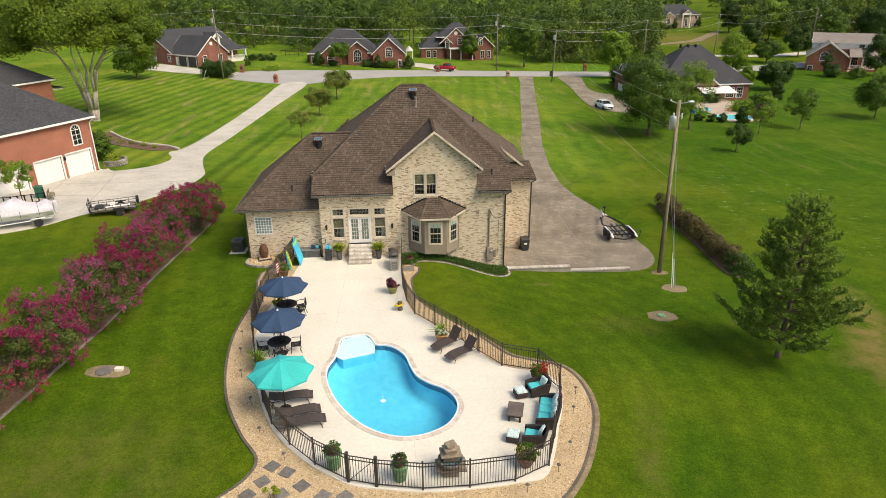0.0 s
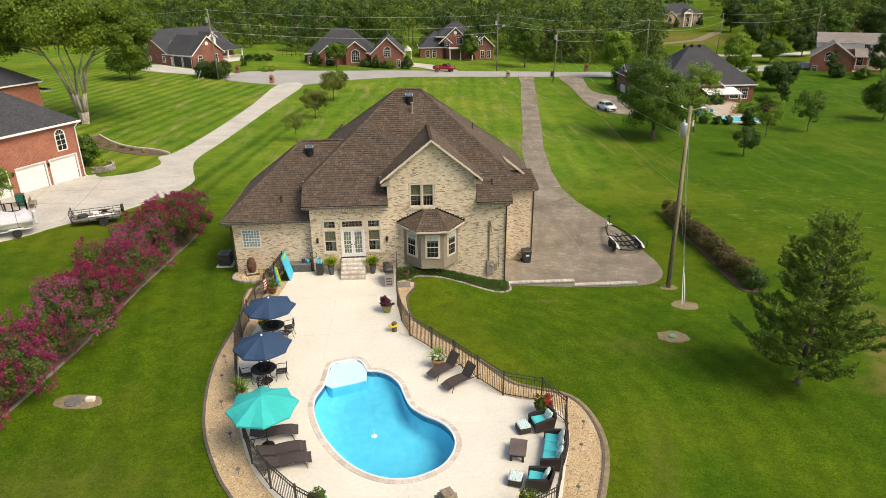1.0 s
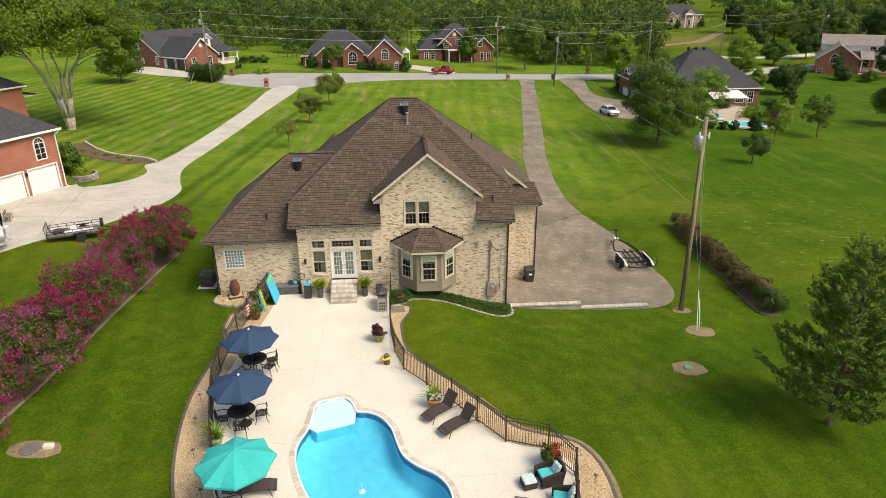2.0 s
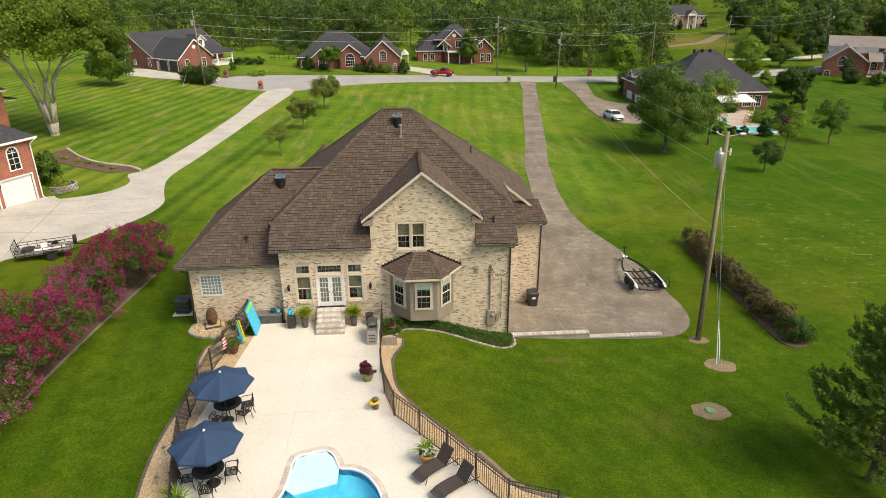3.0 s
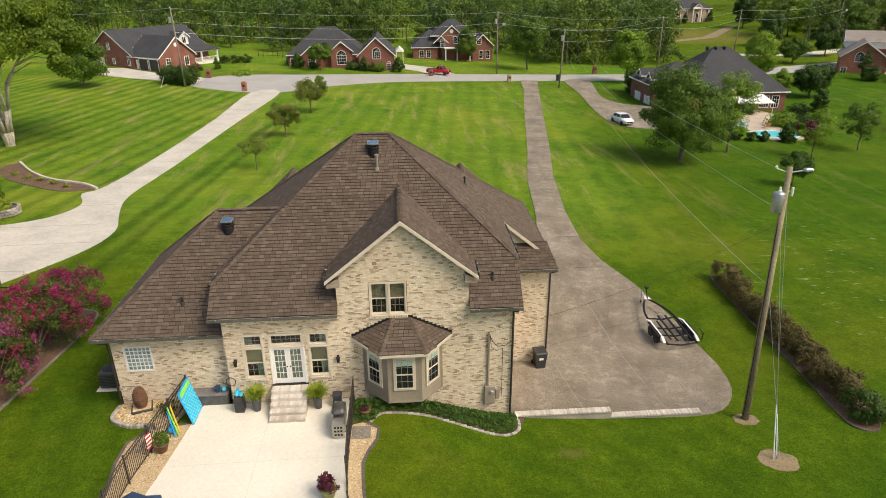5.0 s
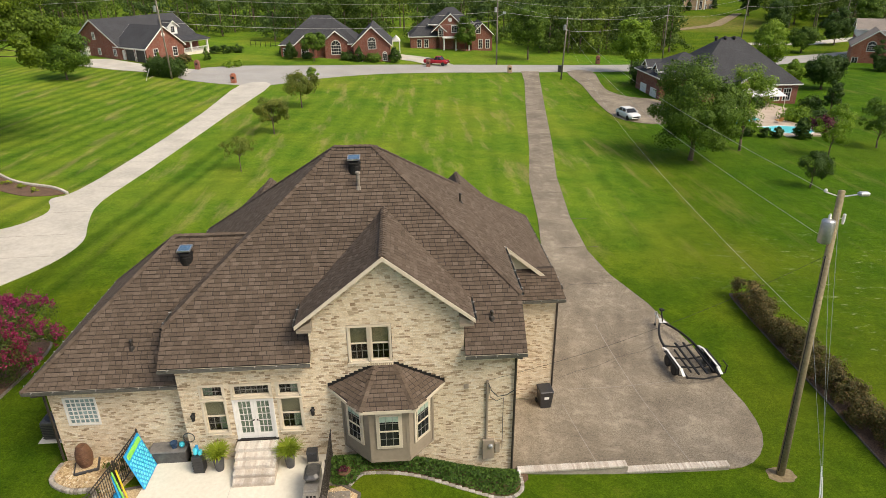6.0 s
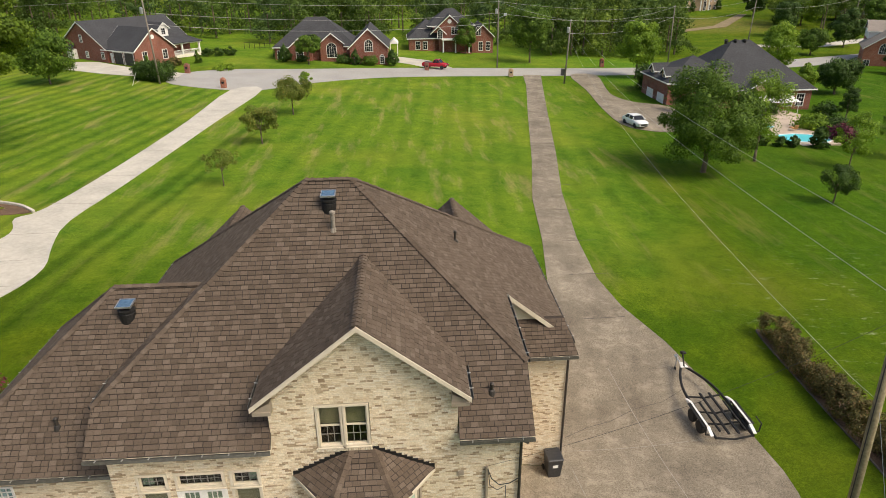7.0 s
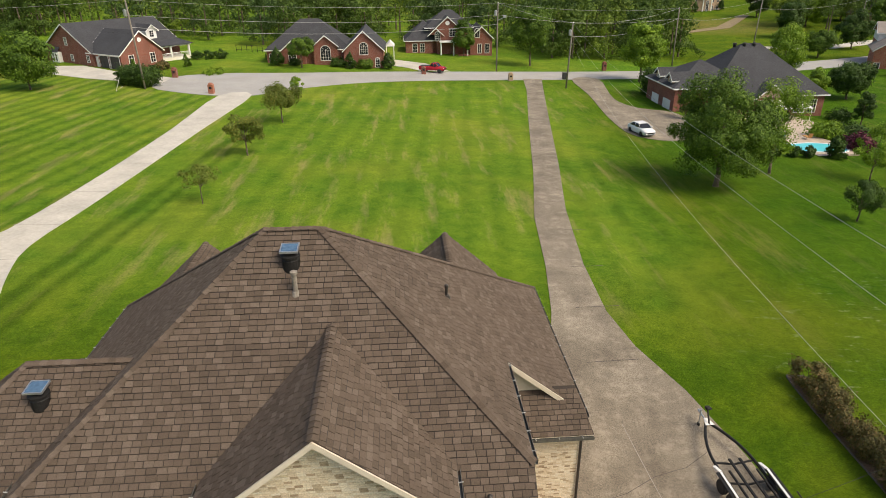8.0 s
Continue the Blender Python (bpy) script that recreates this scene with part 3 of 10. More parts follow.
def thing(name, m, label, category, group="", kind=""):
    """An Empty at the base of a thing that carries its parts."""
    ob = new(name)
    ob.empty_display_size = 0.3
    ob.matrix_world = m
    return tagged(ob, label, category, group, kind)


def single(name, shape, material, label, category, group="", kind="", smooth=False, m=None):
    """A thing or a piece of the setting that is one mesh."""
    ob = new(name, shape.mesh(name, material, smooth))
    if m is not None:
        ob.matrix_world = m
    return tagged(ob, label, category, group, kind)


def smooth01(a, b, x):
    u = min(1.0, max(0.0, (x - a) / (b - a)))
    return u * u * (3 - 2 * u)


def spline(pts, steps=6, closed=True):
    """A smooth line through plan points."""
    out, n = [], len(pts)
    for i in range(n if closed else n - 1):
        p = [Vector(pts[(i + k) % n] if closed else pts[min(n - 1, max(0, i + k))]) for k in (-1, 0, 1, 2)]
        for s in range(steps):
            t = s / steps
            out.append(tuple(0.5 * (2 * p[1] + (p[2] - p[0]) * t + (2 * p[0] - 5 * p[1] + 4 * p[2] - p[3]) * t * t + (3 * p[1] - p[0] - 3 * p[2] + p[3]) * t ** 3)))
    return out if closed else out + [tuple(pts[-1])]


def inside(poly, x, y):
    c, j = False, len(poly) - 1
    for i in range(len(poly)):
        (xi, yi), (xj, yj) = poly[i], poly[j]
        if (yi > y) != (yj > y) and x < (xj - xi) * (y - yi) / (yj - yi) + xi:
            c = not c
        j = i
    return c


def distance(poly, x, y, closed=True):
    best = 1e9
    for i in range(len(poly) if closed else len(poly) - 1):
        ax, ay = poly[i]
        bx, by = poly[(i + 1) % len(poly)]
        dx, dy = bx - ax, by - ay
        t = min(1, max(0, ((x - ax) * dx + (y - ay) * dy) / (dx * dx + dy * dy + 1e-9)))
        best = min(best, math.hypot(x - ax - t * dx, y - ay - t * dy))
    return best


def offset(poly, d):
    """Moves a closed anticlockwise plan line outwards by d."""
    out, n = [], len(poly)
    for i in range(n):
        ax, ay = poly[i - 1]
        bx, by = poly[(i + 1) % n]
        l = math.hypot(bx - ax, by - ay) or 1
        out.append((poly[i][0] + (by - ay) / l * d, poly[i][1] - (bx - ax) / l * d))
    return out


# ---- the land ----
# patio rim, anticlockwise from the garage corner round the pool and back to the house
PATIO_RIM = [(-7.45, 39.96), (-7.6, 38.9), (-7.82, 37.0), (-8.05, 35.2), (-8.45, 32.8), (-8.75, 29.8), (-8.4, 26.9), (-7.45, 23.5), (-6.5, 21.1),
             (-5.5, 19.55), (-4.25, 18.2), (-2.7, 17.05), (-1.55, 16.7), (0.3, 16.38), (2.2, 16.4), (4.05, 16.6), (5.35, 17.05), (6.45, 19.9), (7.2, 22.4),
             (6.75, 24.05), (5.2, 24.65), (4.3, 25.3), (3.2, 27.1), (2.2, 28.35), (1.1, 29.85), (0.1, 31.3), (-0.4, 34.6), (-0.42, 37.4), (-0.45, 39.6), (-0.6, 39.96), (-3.5, 39.96), (-7.0, 39.96)]
GRAVEL_RIM = [(-9.3, 38.4), (-9.62, 33.7), (-9.9, 29.68), (-9.6, 26.36), (-8.83, 23.19), (-7.56, 20.48), (-6.55, 18.85), (-6.8, 17.6), (-7.8, 16.4), (-8.2, 15.2),
              (-6.0, 14.3), (-2.0, 14.1), (2.0, 14.3), (5.0, 15.35), (6.37, 16.7), (7.39, 18.54), (8.24, 20.93), (8.3, 23.03), (7.7, 24.6), (6.2, 25.35), (5.1, 26.0), (4.0, 27.7),
              (2.95, 29.2), (1.85, 30.6), (0.98, 31.9), (0.34, 33.3), (0.12, 35.6), (0.06, 38.2)]
POOL_RIM_LINE = [(-4.24, 25.6), (-4.3, 25.0), (-4.16, 24.08), (-3.72, 22.84), (-3.13, 21.76), (-2.41, 20.82), (-1.63, 20.17), (-0.77, 19.78), (0.07, 19.74), (0.83, 19.98), (1.5, 20.44), (1.95, 21.19), (2.07, 21.92),
                 (1.89, 22.6), (1.46, 23.19), (0.78, 23.69), (0.2, 24.37), (-0.09, 25.28), (-0.33, 26.23), (-0.85, 27.05), (-1.44, 27.42), (-1.93, 27.52), (-2.2, 28.2), (-2.56, 28.6), (-3.2, 28.5), (-3.78, 28.26), (-3.88, 27.4), (-3.98, 26.4)]
patio_line = spline(PATIO_RIM, 4)
gravel_line = spline(GRAVEL_RIM, 4)
pool_line = spline(POOL_RIM_LINE, 3)


def base_height(x, y):
    """The lie of the land: it falls gently to the right, dips at the drive and rises far off under the woods."""
    z = -1.5 - 0.04 * min(70, max(-60, x)) + 0.9 * (1 - smooth01(28, 62, y))
    z -= 0.9 * math.exp(-((x - 13) ** 2 + (y - 47) ** 2) / 80)
    far = math.hypot(x, y - 20)
    return z + 0.05 * max(0.0, far - 260) * smooth01(260, 420, far)


def ground(x, y):
    z = base_height(x, y)
    if -18 < x < 17 and 6 < y < 44:
        if inside(gravel_line, x, y):
            d = distance(patio_line, x, y)
            return -0.10 - 2.6 * (smooth01(0.9, 1.9, d) if inside(patio_line, x, y) and y < 38.5 else 0)
        w = 1 - smooth01(0.5, 6.0, distance(gravel_line, x, y))
        z = z + (-0.10 - z) * w
    return z


def axis(marks):
    out = []
    for a, b, s in marks:
        out += list(np.arange(a, b, s))
    return out + [marks[-1][1]]


xs = axis([(-900, -300, 100), (-300, -100, 20), (-100, -34, 3), (-34, -12, 1.5), (-12, 20, 0.6), (20, 34, 1.5), (34, 110, 3), (110, 300, 19), (300, 900, 100)])
ys = axis([(-300, -60, 40), (-60, 0, 6), (0, 10, 2), (10, 46, 0.6), (46, 70, 1.5), (70, 200, 3), (200, 440, 12), (440, 1400, 80)])
s = Shape()
s.v = [(x, y, ground(x, y)) for y in ys for x in xs]
nx = len(xs)
s.f = [(j * nx + i, j * nx + i + 1, (j + 1) * nx + i + 1, (j + 1) * nx + i) for j in range(len(ys) - 1) for i in range(nx - 1)]
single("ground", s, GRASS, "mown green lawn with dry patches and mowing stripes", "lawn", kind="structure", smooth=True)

from mathutils.geometry import delaunay_2d_cdt


def drape(poly, step, lift, skirt=0.25):
    """A sheet with the given plan outline that follows the land, with its edge turned down."""
    n = len(poly)
    pts = [Vector(p) for p in poly]
    x0, x1, y0, y1 = min(p[0] for p in poly), max(p[0] for p in poly), min(p[1] for p in poly), max(p[1] for p in poly)
    for x in np.arange(x0 + step / 2, x1, step):
        for y in np.arange(y0 + step / 2, y1, step):
            if inside(poly, x, y) and distance(poly, x, y) > step * 0.4:
                pts.append(Vector((x, y)))
    v, _, f, *_ = delaunay_2d_cdt(pts, [(i, (i + 1) % n) for i in range(n)], [list(range(n))], 1, 1e-4)
    s = Shape()
    s.add([(p.x, p.y, ground(p.x, p.y) + lift) for p in v], f)
    k = len(s.v)
    for x, y in poly:
        z = ground(x, y)
        s.v += [(x, y, z + lift), (x, y, z + lift - skirt)]
    s.f += [(k + 2 * i, k + 2 * i + 1, k + 2 * ((i + 1) % n) + 1, k + 2 * ((i + 1) % n)) for i in range(n)]
    return s


def ring(inner, outer, z0, z1):
    """A flat band between two plan lines of as many points, with upright sides."""
    s, n = Shape(), len(inner)
    s.v = [(x, y, z1) for x, y in inner] + [(x, y, z1) for x, y in outer] + [(x, y, z0) for x, y in inner] + [(x, y, z0) for x, y in outer]
    for i in range(n):
        j = (i + 1) % n
        s.f += [(i, j, n + j, n + i), (n + i, n + j, 3 * n + j, 3 * n + i), (2 * n + i, 2 * n + j, j, i)]
    return s


# drives and road
right_drive = [(7.15, 39.95), (16.6, 39.75), (17.3, 39.82), (17.95, 40.1), (18.55, 40.6), (19.05, 41.25), (19.45, 42.05), (19.72, 43.1), (19.88, 44.5), (19.8, 47.0), (19.6, 50.5), (18.8, 55.3), (17.5, 59.5), (17.0, 63.5), (17.4, 70.5), (18.9, 82),
               (21.6, 96.2), (25.4, 118), (29.7, 142.1), (31.8, 153.5), (28.1, 153.5), (26.6, 141.7), (22.2, 117), (18.1, 93), (15.6, 80), (14.5, 70.4), (13.4, 63.5), (12.2, 58.5), (10.8, 55.2), (10.0, 54), (10.0, 45.5), (7.15, 45.5)]
single("driveway", drape(right_drive, 1.4, 0.05), DRIVE_BROWN, "brown exposed-aggregate concrete driveway with a wide parking pad", "driveway", kind="structure", smooth=True)
left_drive = [(-19.3, 133), (-20.9, 110), (-22.8, 84), (-23.7, 74), (-22.7, 69), (-21.5, 65.2), (-22.0, 61.3), (-24.1, 56.8), (-25.8, 53.8), (-28.2, 51.2), (-30.5, 47.5), (-36, 44), (-45, 42),
              (-45, 52), (-39, 53.2), (-37.6, 56.4), (-32.9, 66.4), (-31.2, 66.0), (-28.2, 67.9), (-27.0, 70.5), (-27.2, 72.3), (-28.2, 74.5), (-26.9, 77), (-25.6, 90), (-24.6, 110), (-24.2, 132)]
s_dr = drape(spline(left_drive, 3), 1.6, 0.05)
single("driveway_neighbour", s_dr, DRIVE_PALE, "pale concrete driveway widening before a garage", "driveway", kind="structure", smooth=True)
road = [(-36.5, 138), (-30, 133.5), (-24, 131.8), (-19, 132.5), (-14, 138), (-4, 145), (8, 149), (28, 152.2), (50, 156), (75, 162), (110, 172), (160, 190), (158, 198), (108, 181), (73, 171), (48, 165), (26, 162), (2, 159), (-12, 156), (-20, 154.5), (-29, 153), (-36, 148)]
single("road", drape(spline(road, 3), 4.0, 0.04), ASPHALT, "pale worn asphalt street ending in a turning circle", "road", kind="structure", smooth=True)
right_lane = [(38.0, 154.5), (43.5, 155.2), (41.0, 140), (40.2, 132.8), (42, 127.5), (46.5, 124.5), (47, 113), (42, 108), (37.5, 107.5), (34.6, 111.5), (35.0, 122.7), (36.8, 138)]
single("driveway_right", drape(spline(right_lane, 3), 2.0, 0.05), DRIVE_BROWN, "brown concrete driveway beside a brick house", "driveway", kind="structure", smooth=True)
h2_lane = [(8.5, 161), (14.5, 161), (10, 171), (3, 176), (1.6, 173), (2, 168), (6, 164.5)]
single("driveway_far", drape(h2_lane, 2.5, 0.06), DRIVE_PALE, "pale concrete driveway across the street", "driveway", kind="structure")
h1_lane = [(-36, 141), (-36, 147), (-43.5, 151.5), (-47.5, 152.5), (-56, 158.5), (-64, 158), (-62, 151), (-50, 145)]
single("driveway_corner", drape(h1_lane, 2.5, 0.06), DRIVE_PALE, "pale concrete driveway before a brick garage", "driveway", kind="structure")
hill_lane = [(150, 300), (146, 300), (118, 262), (95, 246), (80, 243), (80, 240), (96, 242), (121, 258)]
lane_2 = [(98, 203.5), (110, 200.5), (122, 200.5), (134, 206), (150, 214), (170, 222), (168, 227), (148, 219), (132, 211), (121, 205.5), (110, 205.5), (99, 208.5)]
single("driveway_slope", drape(lane_2, 4.0, 0.1), DRIVE_PALE, "pale concrete lane between houses", "driveway", kind="structure")
single("driveway_hill", drape(hill_lane, 4.0, 0.1), DIRT, "pale gravel lane climbing to a house", "driveway", kind="structure")


# ---- patio and pool ----
def holed(outer, inner, z, step=1.5):
    """A level sheet with a hole."""
    n, k = len(outer), len(inner)
    pts = [Vector(p) for p in outer] + [Vector(p) for p in inner]
    edges = [(i, (i + 1) % n) for i in range(n)] + [(n + i, n + (i + 1) % k) for i in range(k)]
    v, _, f, *_ = delaunay_2d_cdt(pts, edges, [], 0, 1e-5)
    s = Shape()
    keep = []
    for t in f:
        cx, cy = sum(v[i].x for i in t) / 3, sum(v[i].y for i in t) / 3
        if inside(outer, cx, cy) and not inside(inner, cx, cy):
            keep.append(t)
    return s.add([(p.x, p.y, z) for p in v], keep)


coping_line = offset(pool_line, 0.30)
s = holed(patio_line, coping_line, 0.0)
n = len(patio_line)
k = len(s.v)
s.v += [(x, y, 0.0) for x, y in patio_line] + [(x, y, -0.25) for x, y in patio_line]
s.f += [(k + i, k + n + i, k + n + (i + 1) % n, k + (i + 1) % n) for i in range(n)]
single("patio", s, CONCRETE, "cream-white broomed concrete pool patio with faint joints", "patio", kind="structure")
joint = Shape()
for a, b in (((-8.6, 31.2), (0.1, 31.5)), ((-7.9, 35.9), (-0.45, 36.0)), ((2.3, 23.0), (7.15, 22.9)), ((-8.0, 25.6), (-4.5, 25.5)), ((0.0, 19.3), (0.1, 16.5)), ((-4.2, 39.0), (-4.3, 28.5))):
    d = Vector((b[0] - a[0], b[1] - a[1], 0)).normalized().cross(Vector((0, 0, 1))) * 0.006
    joint.add([(a[0] - d.x, a[1] - d.y, 0.002), (b[0] - d.x, b[1] - d.y, 0.002), (b[0] + d.x, b[1] + d.y, 0.002), (a[0] + d.x, a[1] + d.y, 0.002)], [(0, 1, 2, 3)])
single("patio_joint", joint, surf("patio_joint_grey", (0.48, 0.45, 0.40), (0.58, 0.54, 0.48), 9.0, 1.0, 0.9, bump=0.0), "shallow control joints sawn into the patio", "joint", kind="structure")

gb = drape(gravel_line, 0.9, 0.05)
gb.f = [f for f in gb.f if not (lambda cx, cy: inside(patio_line, cx, cy) and distance(patio_line, cx, cy) > 0.5)(sum(gb.v[i][0] for i in f) / len(f), sum(gb.v[i][1] for i in f) / len(f))]
single("gravel_bed", gb, GRAVEL_BED, "tan pea-gravel border round the fenced patio", "gravel", kind="structure")
rng = np.random.default_rng(5)
peb = Shape()
count = 0
while count < 9000:
    x, y = rng.uniform(-10, 8.4), rng.uniform(14.1, 38)
    if inside(gravel_line, x, y) and not inside(patio_line, x, y):
        r = rng.uniform(0.02, 0.045)
        a = rng.uniform(0, 6.28)
        z = -0.045
        q = [(x + r * math.cos(a + i * 1.571) * (1.3 if i % 2 else 0.8), y + r * math.sin(a + i * 1.571) * (1.3 if i % 2 else 0.8), z) for i in range(4)]
        peb.add(q + [(x, y, z + r * 0.7)], [(0, 1, 4), (1, 2, 4), (2, 3, 4), (3, 0, 4)])
        count += 1
single("pebbles", peb, GRAVEL, "loose tan and white pebbles on the gravel border", "pebbles", kind="stuff")

# pool: rim stones, white edge, shell, ledge, water
pool = thing("swimming_pool", pose(-1.0, 24.0, 0), "kidney-shaped swimming pool with bright blue water and stone coping", "pool", kind="structure")


def under(name, shape, material, parent, label="", smooth=False):
    """Like part(), for a shape in world places under a thing that stands elsewhere."""
    ob = new(name, shape.mesh(name, material, smooth))
    ob.parent = parent
    m = parent.matrix_world if parent.parent is None else parent.parent.matrix_world @ parent.matrix_parent_inverse @ parent.matrix_basis
    ob.matrix_parent_inverse = m.inverted()
    if label:
        tagged(ob, label)
    return ob


n = len(pool_line)
depth = lambda x, y: -0.6 - 0.9 * (1 - smooth01(21.0, 27.0, y))
s = Shape()
s.v = [(x, y, -0.33) for x, y in offset(pool_line, 0.01)]
c = (-1.3, 23.6)
for k in (0.94, 0.6, 0.3):
    s.v += [(c[0] + (x - c[0]) * k, c[1] + (y - c[1]) * k, depth(x * k + c[0] * (1 - k), y * k + c[1] * (1 - k))) for x, y in pool_line]
s.v.append((*c, depth(*c)))
for l in range(3):
    s.f += [(l * n + i, l * n + (i + 1) % n, (l + 1) * n + (i + 1) % n, (l + 1) * n + i) for i in range(n)]
s.f += [(3 * n + i, 3 * n + (i + 1) % n, 4 * n) for i in range(n)]
under("shell", s, POOL_SHELL, pool, "smooth bright blue shell", True)
under("rim", ring(pool_line, offset(pool_line, 0.07), -0.06, 0.02), POOL_RIM, pool, "white rim")
under("waterline_tile", ring(offset(pool_line, 0.004), offset(pool_line, 0.05), -0.34, -0.062), POOL_TILE, pool, "band of mottled dark blue waterline tile")
s = Shape()
LEDGE = [(-3.78, 28.26), (-3.88, 27.4), (-3.97, 26.5), (-3.62, 26.2), (-1.95, 26.72), (-1.94, 27.52), (-2.2, 28.2), (-2.56, 28.6), (-3.2, 28.5)]
s.prism(LEDGE, -0.085, -0.045)
under("ledge", s, POOL_STEP, pool, "pale tanning ledge flush with the water")
under("ledge_base", Shape().prism([(-2.9 + (x + 2.9) * 0.97, 27.4 + (y - 27.4) * 0.97) for x, y in LEDGE], -0.8, -0.087), POOL_SHELL, pool)
s = Shape()
s.add([(x, y, -0.16) for x, y in offset(pool_line, 0.01)], [tuple(range(n))])
bm_w = under("water", s, WATER, pool, "clear rippled water")
s = Shape().lathe([(0.13, 0.0), (0.10, 0.015), (0.055, 0.03), (0.022, 0.08), (0.012, 0.30), (0.003, 0.42)], 14, (-1.42, 22.6, -0.16))
under("bubbler", s, FOAM, pool, "white froth of a small bubbler")
# coping stones, each its own
outer, total = coping_line, len(pool_line)
for i in range(0, total):
    j = (i + 1) % total
    (ax, ay), (bx, by) = offset(pool_line, 0.07)[i], offset(pool_line, 0.07)[j]
    (cx, cy), (dx, dy) = outer[j], outer[i]
    mx, my = (ax + bx + cx + dx) / 4, (ay + by + cy + dy) / 4
    q = [(mx + (px - mx) * 0.97, my + (py - my) * 0.97) for px, py in ((ax, ay), (dx, dy), (cx, cy), (bx, by))]
    st = Shape().prism(q, -0.1, 0.012)
    under("coping_stone", st, COPING, pool)

# timber edging round the gravel
edge = gravel_line
so = Shape()
n = len(edge)
for (zoff, w0, w1, h) in ((0.0, 0.0, 0.13, 0.07),):
    a, b = offset(edge, w0), offset(edge, w1)
    so.v = [(x, y, ground(x, y) + h) for x, y in a] + [(x, y, ground(x, y) + h) for x, y in b] + [(x, y, -0.3) for x, y in a] + [(x, y, min(-0.3, ground(x, y) - 0.3)) for x, y in b]
    for i in range(n):
        j = (i + 1) % n
        so.f += [(i, n + i, n + j, j), (n + i, 3 * n + i, 3 * n + j, n + j), (2 * n + i, i, j, 2 * n + j)]
single("edging", so, EDGING, "grey concrete kerb edging between gravel and lawn", "edging", kind="structure")
a, b = offset(edge, 0.13), offset(edge, 0.33)
so = Shape()
so.v = [(x, y, ground(x, y) + 0.035) for x, y in a] + [(x, y, ground(x, y) + 0.012) for x, y in b]
so.f = [(i, n + i, n + (i + 1) % n, (i + 1) % n) for i in range(n) if a[i][0] > 4]
single("edging_strip", so, DIRT, "bare strip of dirt outside the edging", "dirt", kind="structure")


# ---- the house ----
house = thing("house", pose(0.5, 45.0, -1.5), "large cream-brick house with a steep brown hip roof", "house")


def along(o, u, n):
    """A frame on a wall: first axis along the wall, second outwards, third up."""
    u, n = Vector(u).normalized(), Vector(n).normalized()
    m = Matrix((( u.x, n.x, 0, o[0]), (u.y, n.y, 0, o[1]), (u.z, n.z, 1, o[2]), (0, 0, 0, 1)))
    return m


def brickwork(m, z0, z1, spans, length=0.205, height=0.067, joint=0.009, seed=1):
    """Bricks in running bond on a wall frame. spans(z) gives the free stretches of a course. Returns shapes as lists of vertices."""
    r = random.Random(seed)
    out = []
    row = 0
    z = z0
    while z + height < z1 + 0.001:
        for a, b in spans(z + height / 2):
            u = a - (length / 2 if row % 2 else 0) - r.uniform(0, 0.02)
            while u < b:
                p, q = max(a, u), min(b, u + length - joint)
                if q - p > 0.03:
                    d = r.uniform(0.010, 0.016)
                    out.append([m @ Vector(c) for c in ((p, 0, z), (q, 0, z), (q, d, z), (p, d, z), (p, 0, z + height - joint), (q, 0, z + height - joint), (q, d, z + height - joint), (p, d, z + height - joint))])
                u += length
        z += height
        row += 1
    return out


BRICK_FACES = [(3, 2, 6, 7), (0, 1, 2, 3), (7, 6, 5, 4), (1, 5, 6, 2), (0, 3, 7, 4)]


def minus(a, b, holes, z):
    """The stretch a..b without the holes (u0, u1, z0, z1) that the height z meets."""
    out = [(a, b)]
    for u0, u1, w0, w1 in holes:
        if w0 <= z <= w1:
            out = [s for p, q in out for s in ((p, min(q, u0)), (max(p, u1), q)) if s[1] - s[0] > 0.02]
    return out


GABLE_X, GABLE_TOP, GABLE_PITCH = 2.05, 9.05, 0.81
facade_holes = [(-5.32, -4.33, 1.33, 3.68), (-4.12, -2.52, 0.95, 3.68), (-2.37, -1.40, 1.33, 3.68), (0.54, 2.24, 4.40, 6.08), (0.12, 3.78, 0.3, 3.3)]


def facade_spans(z):
    if z < 4.62:
        return minus(-6.07, 7.12, facade_holes, z)
    half = (GABLE_TOP - 0.17 - z) / GABLE_PITCH
    a, b = max(-0.88, GABLE_X - half), min(5.0, GABLE_X + half)
    return minus(a, b, facade_holes, z) if b - a > 0.1 else []


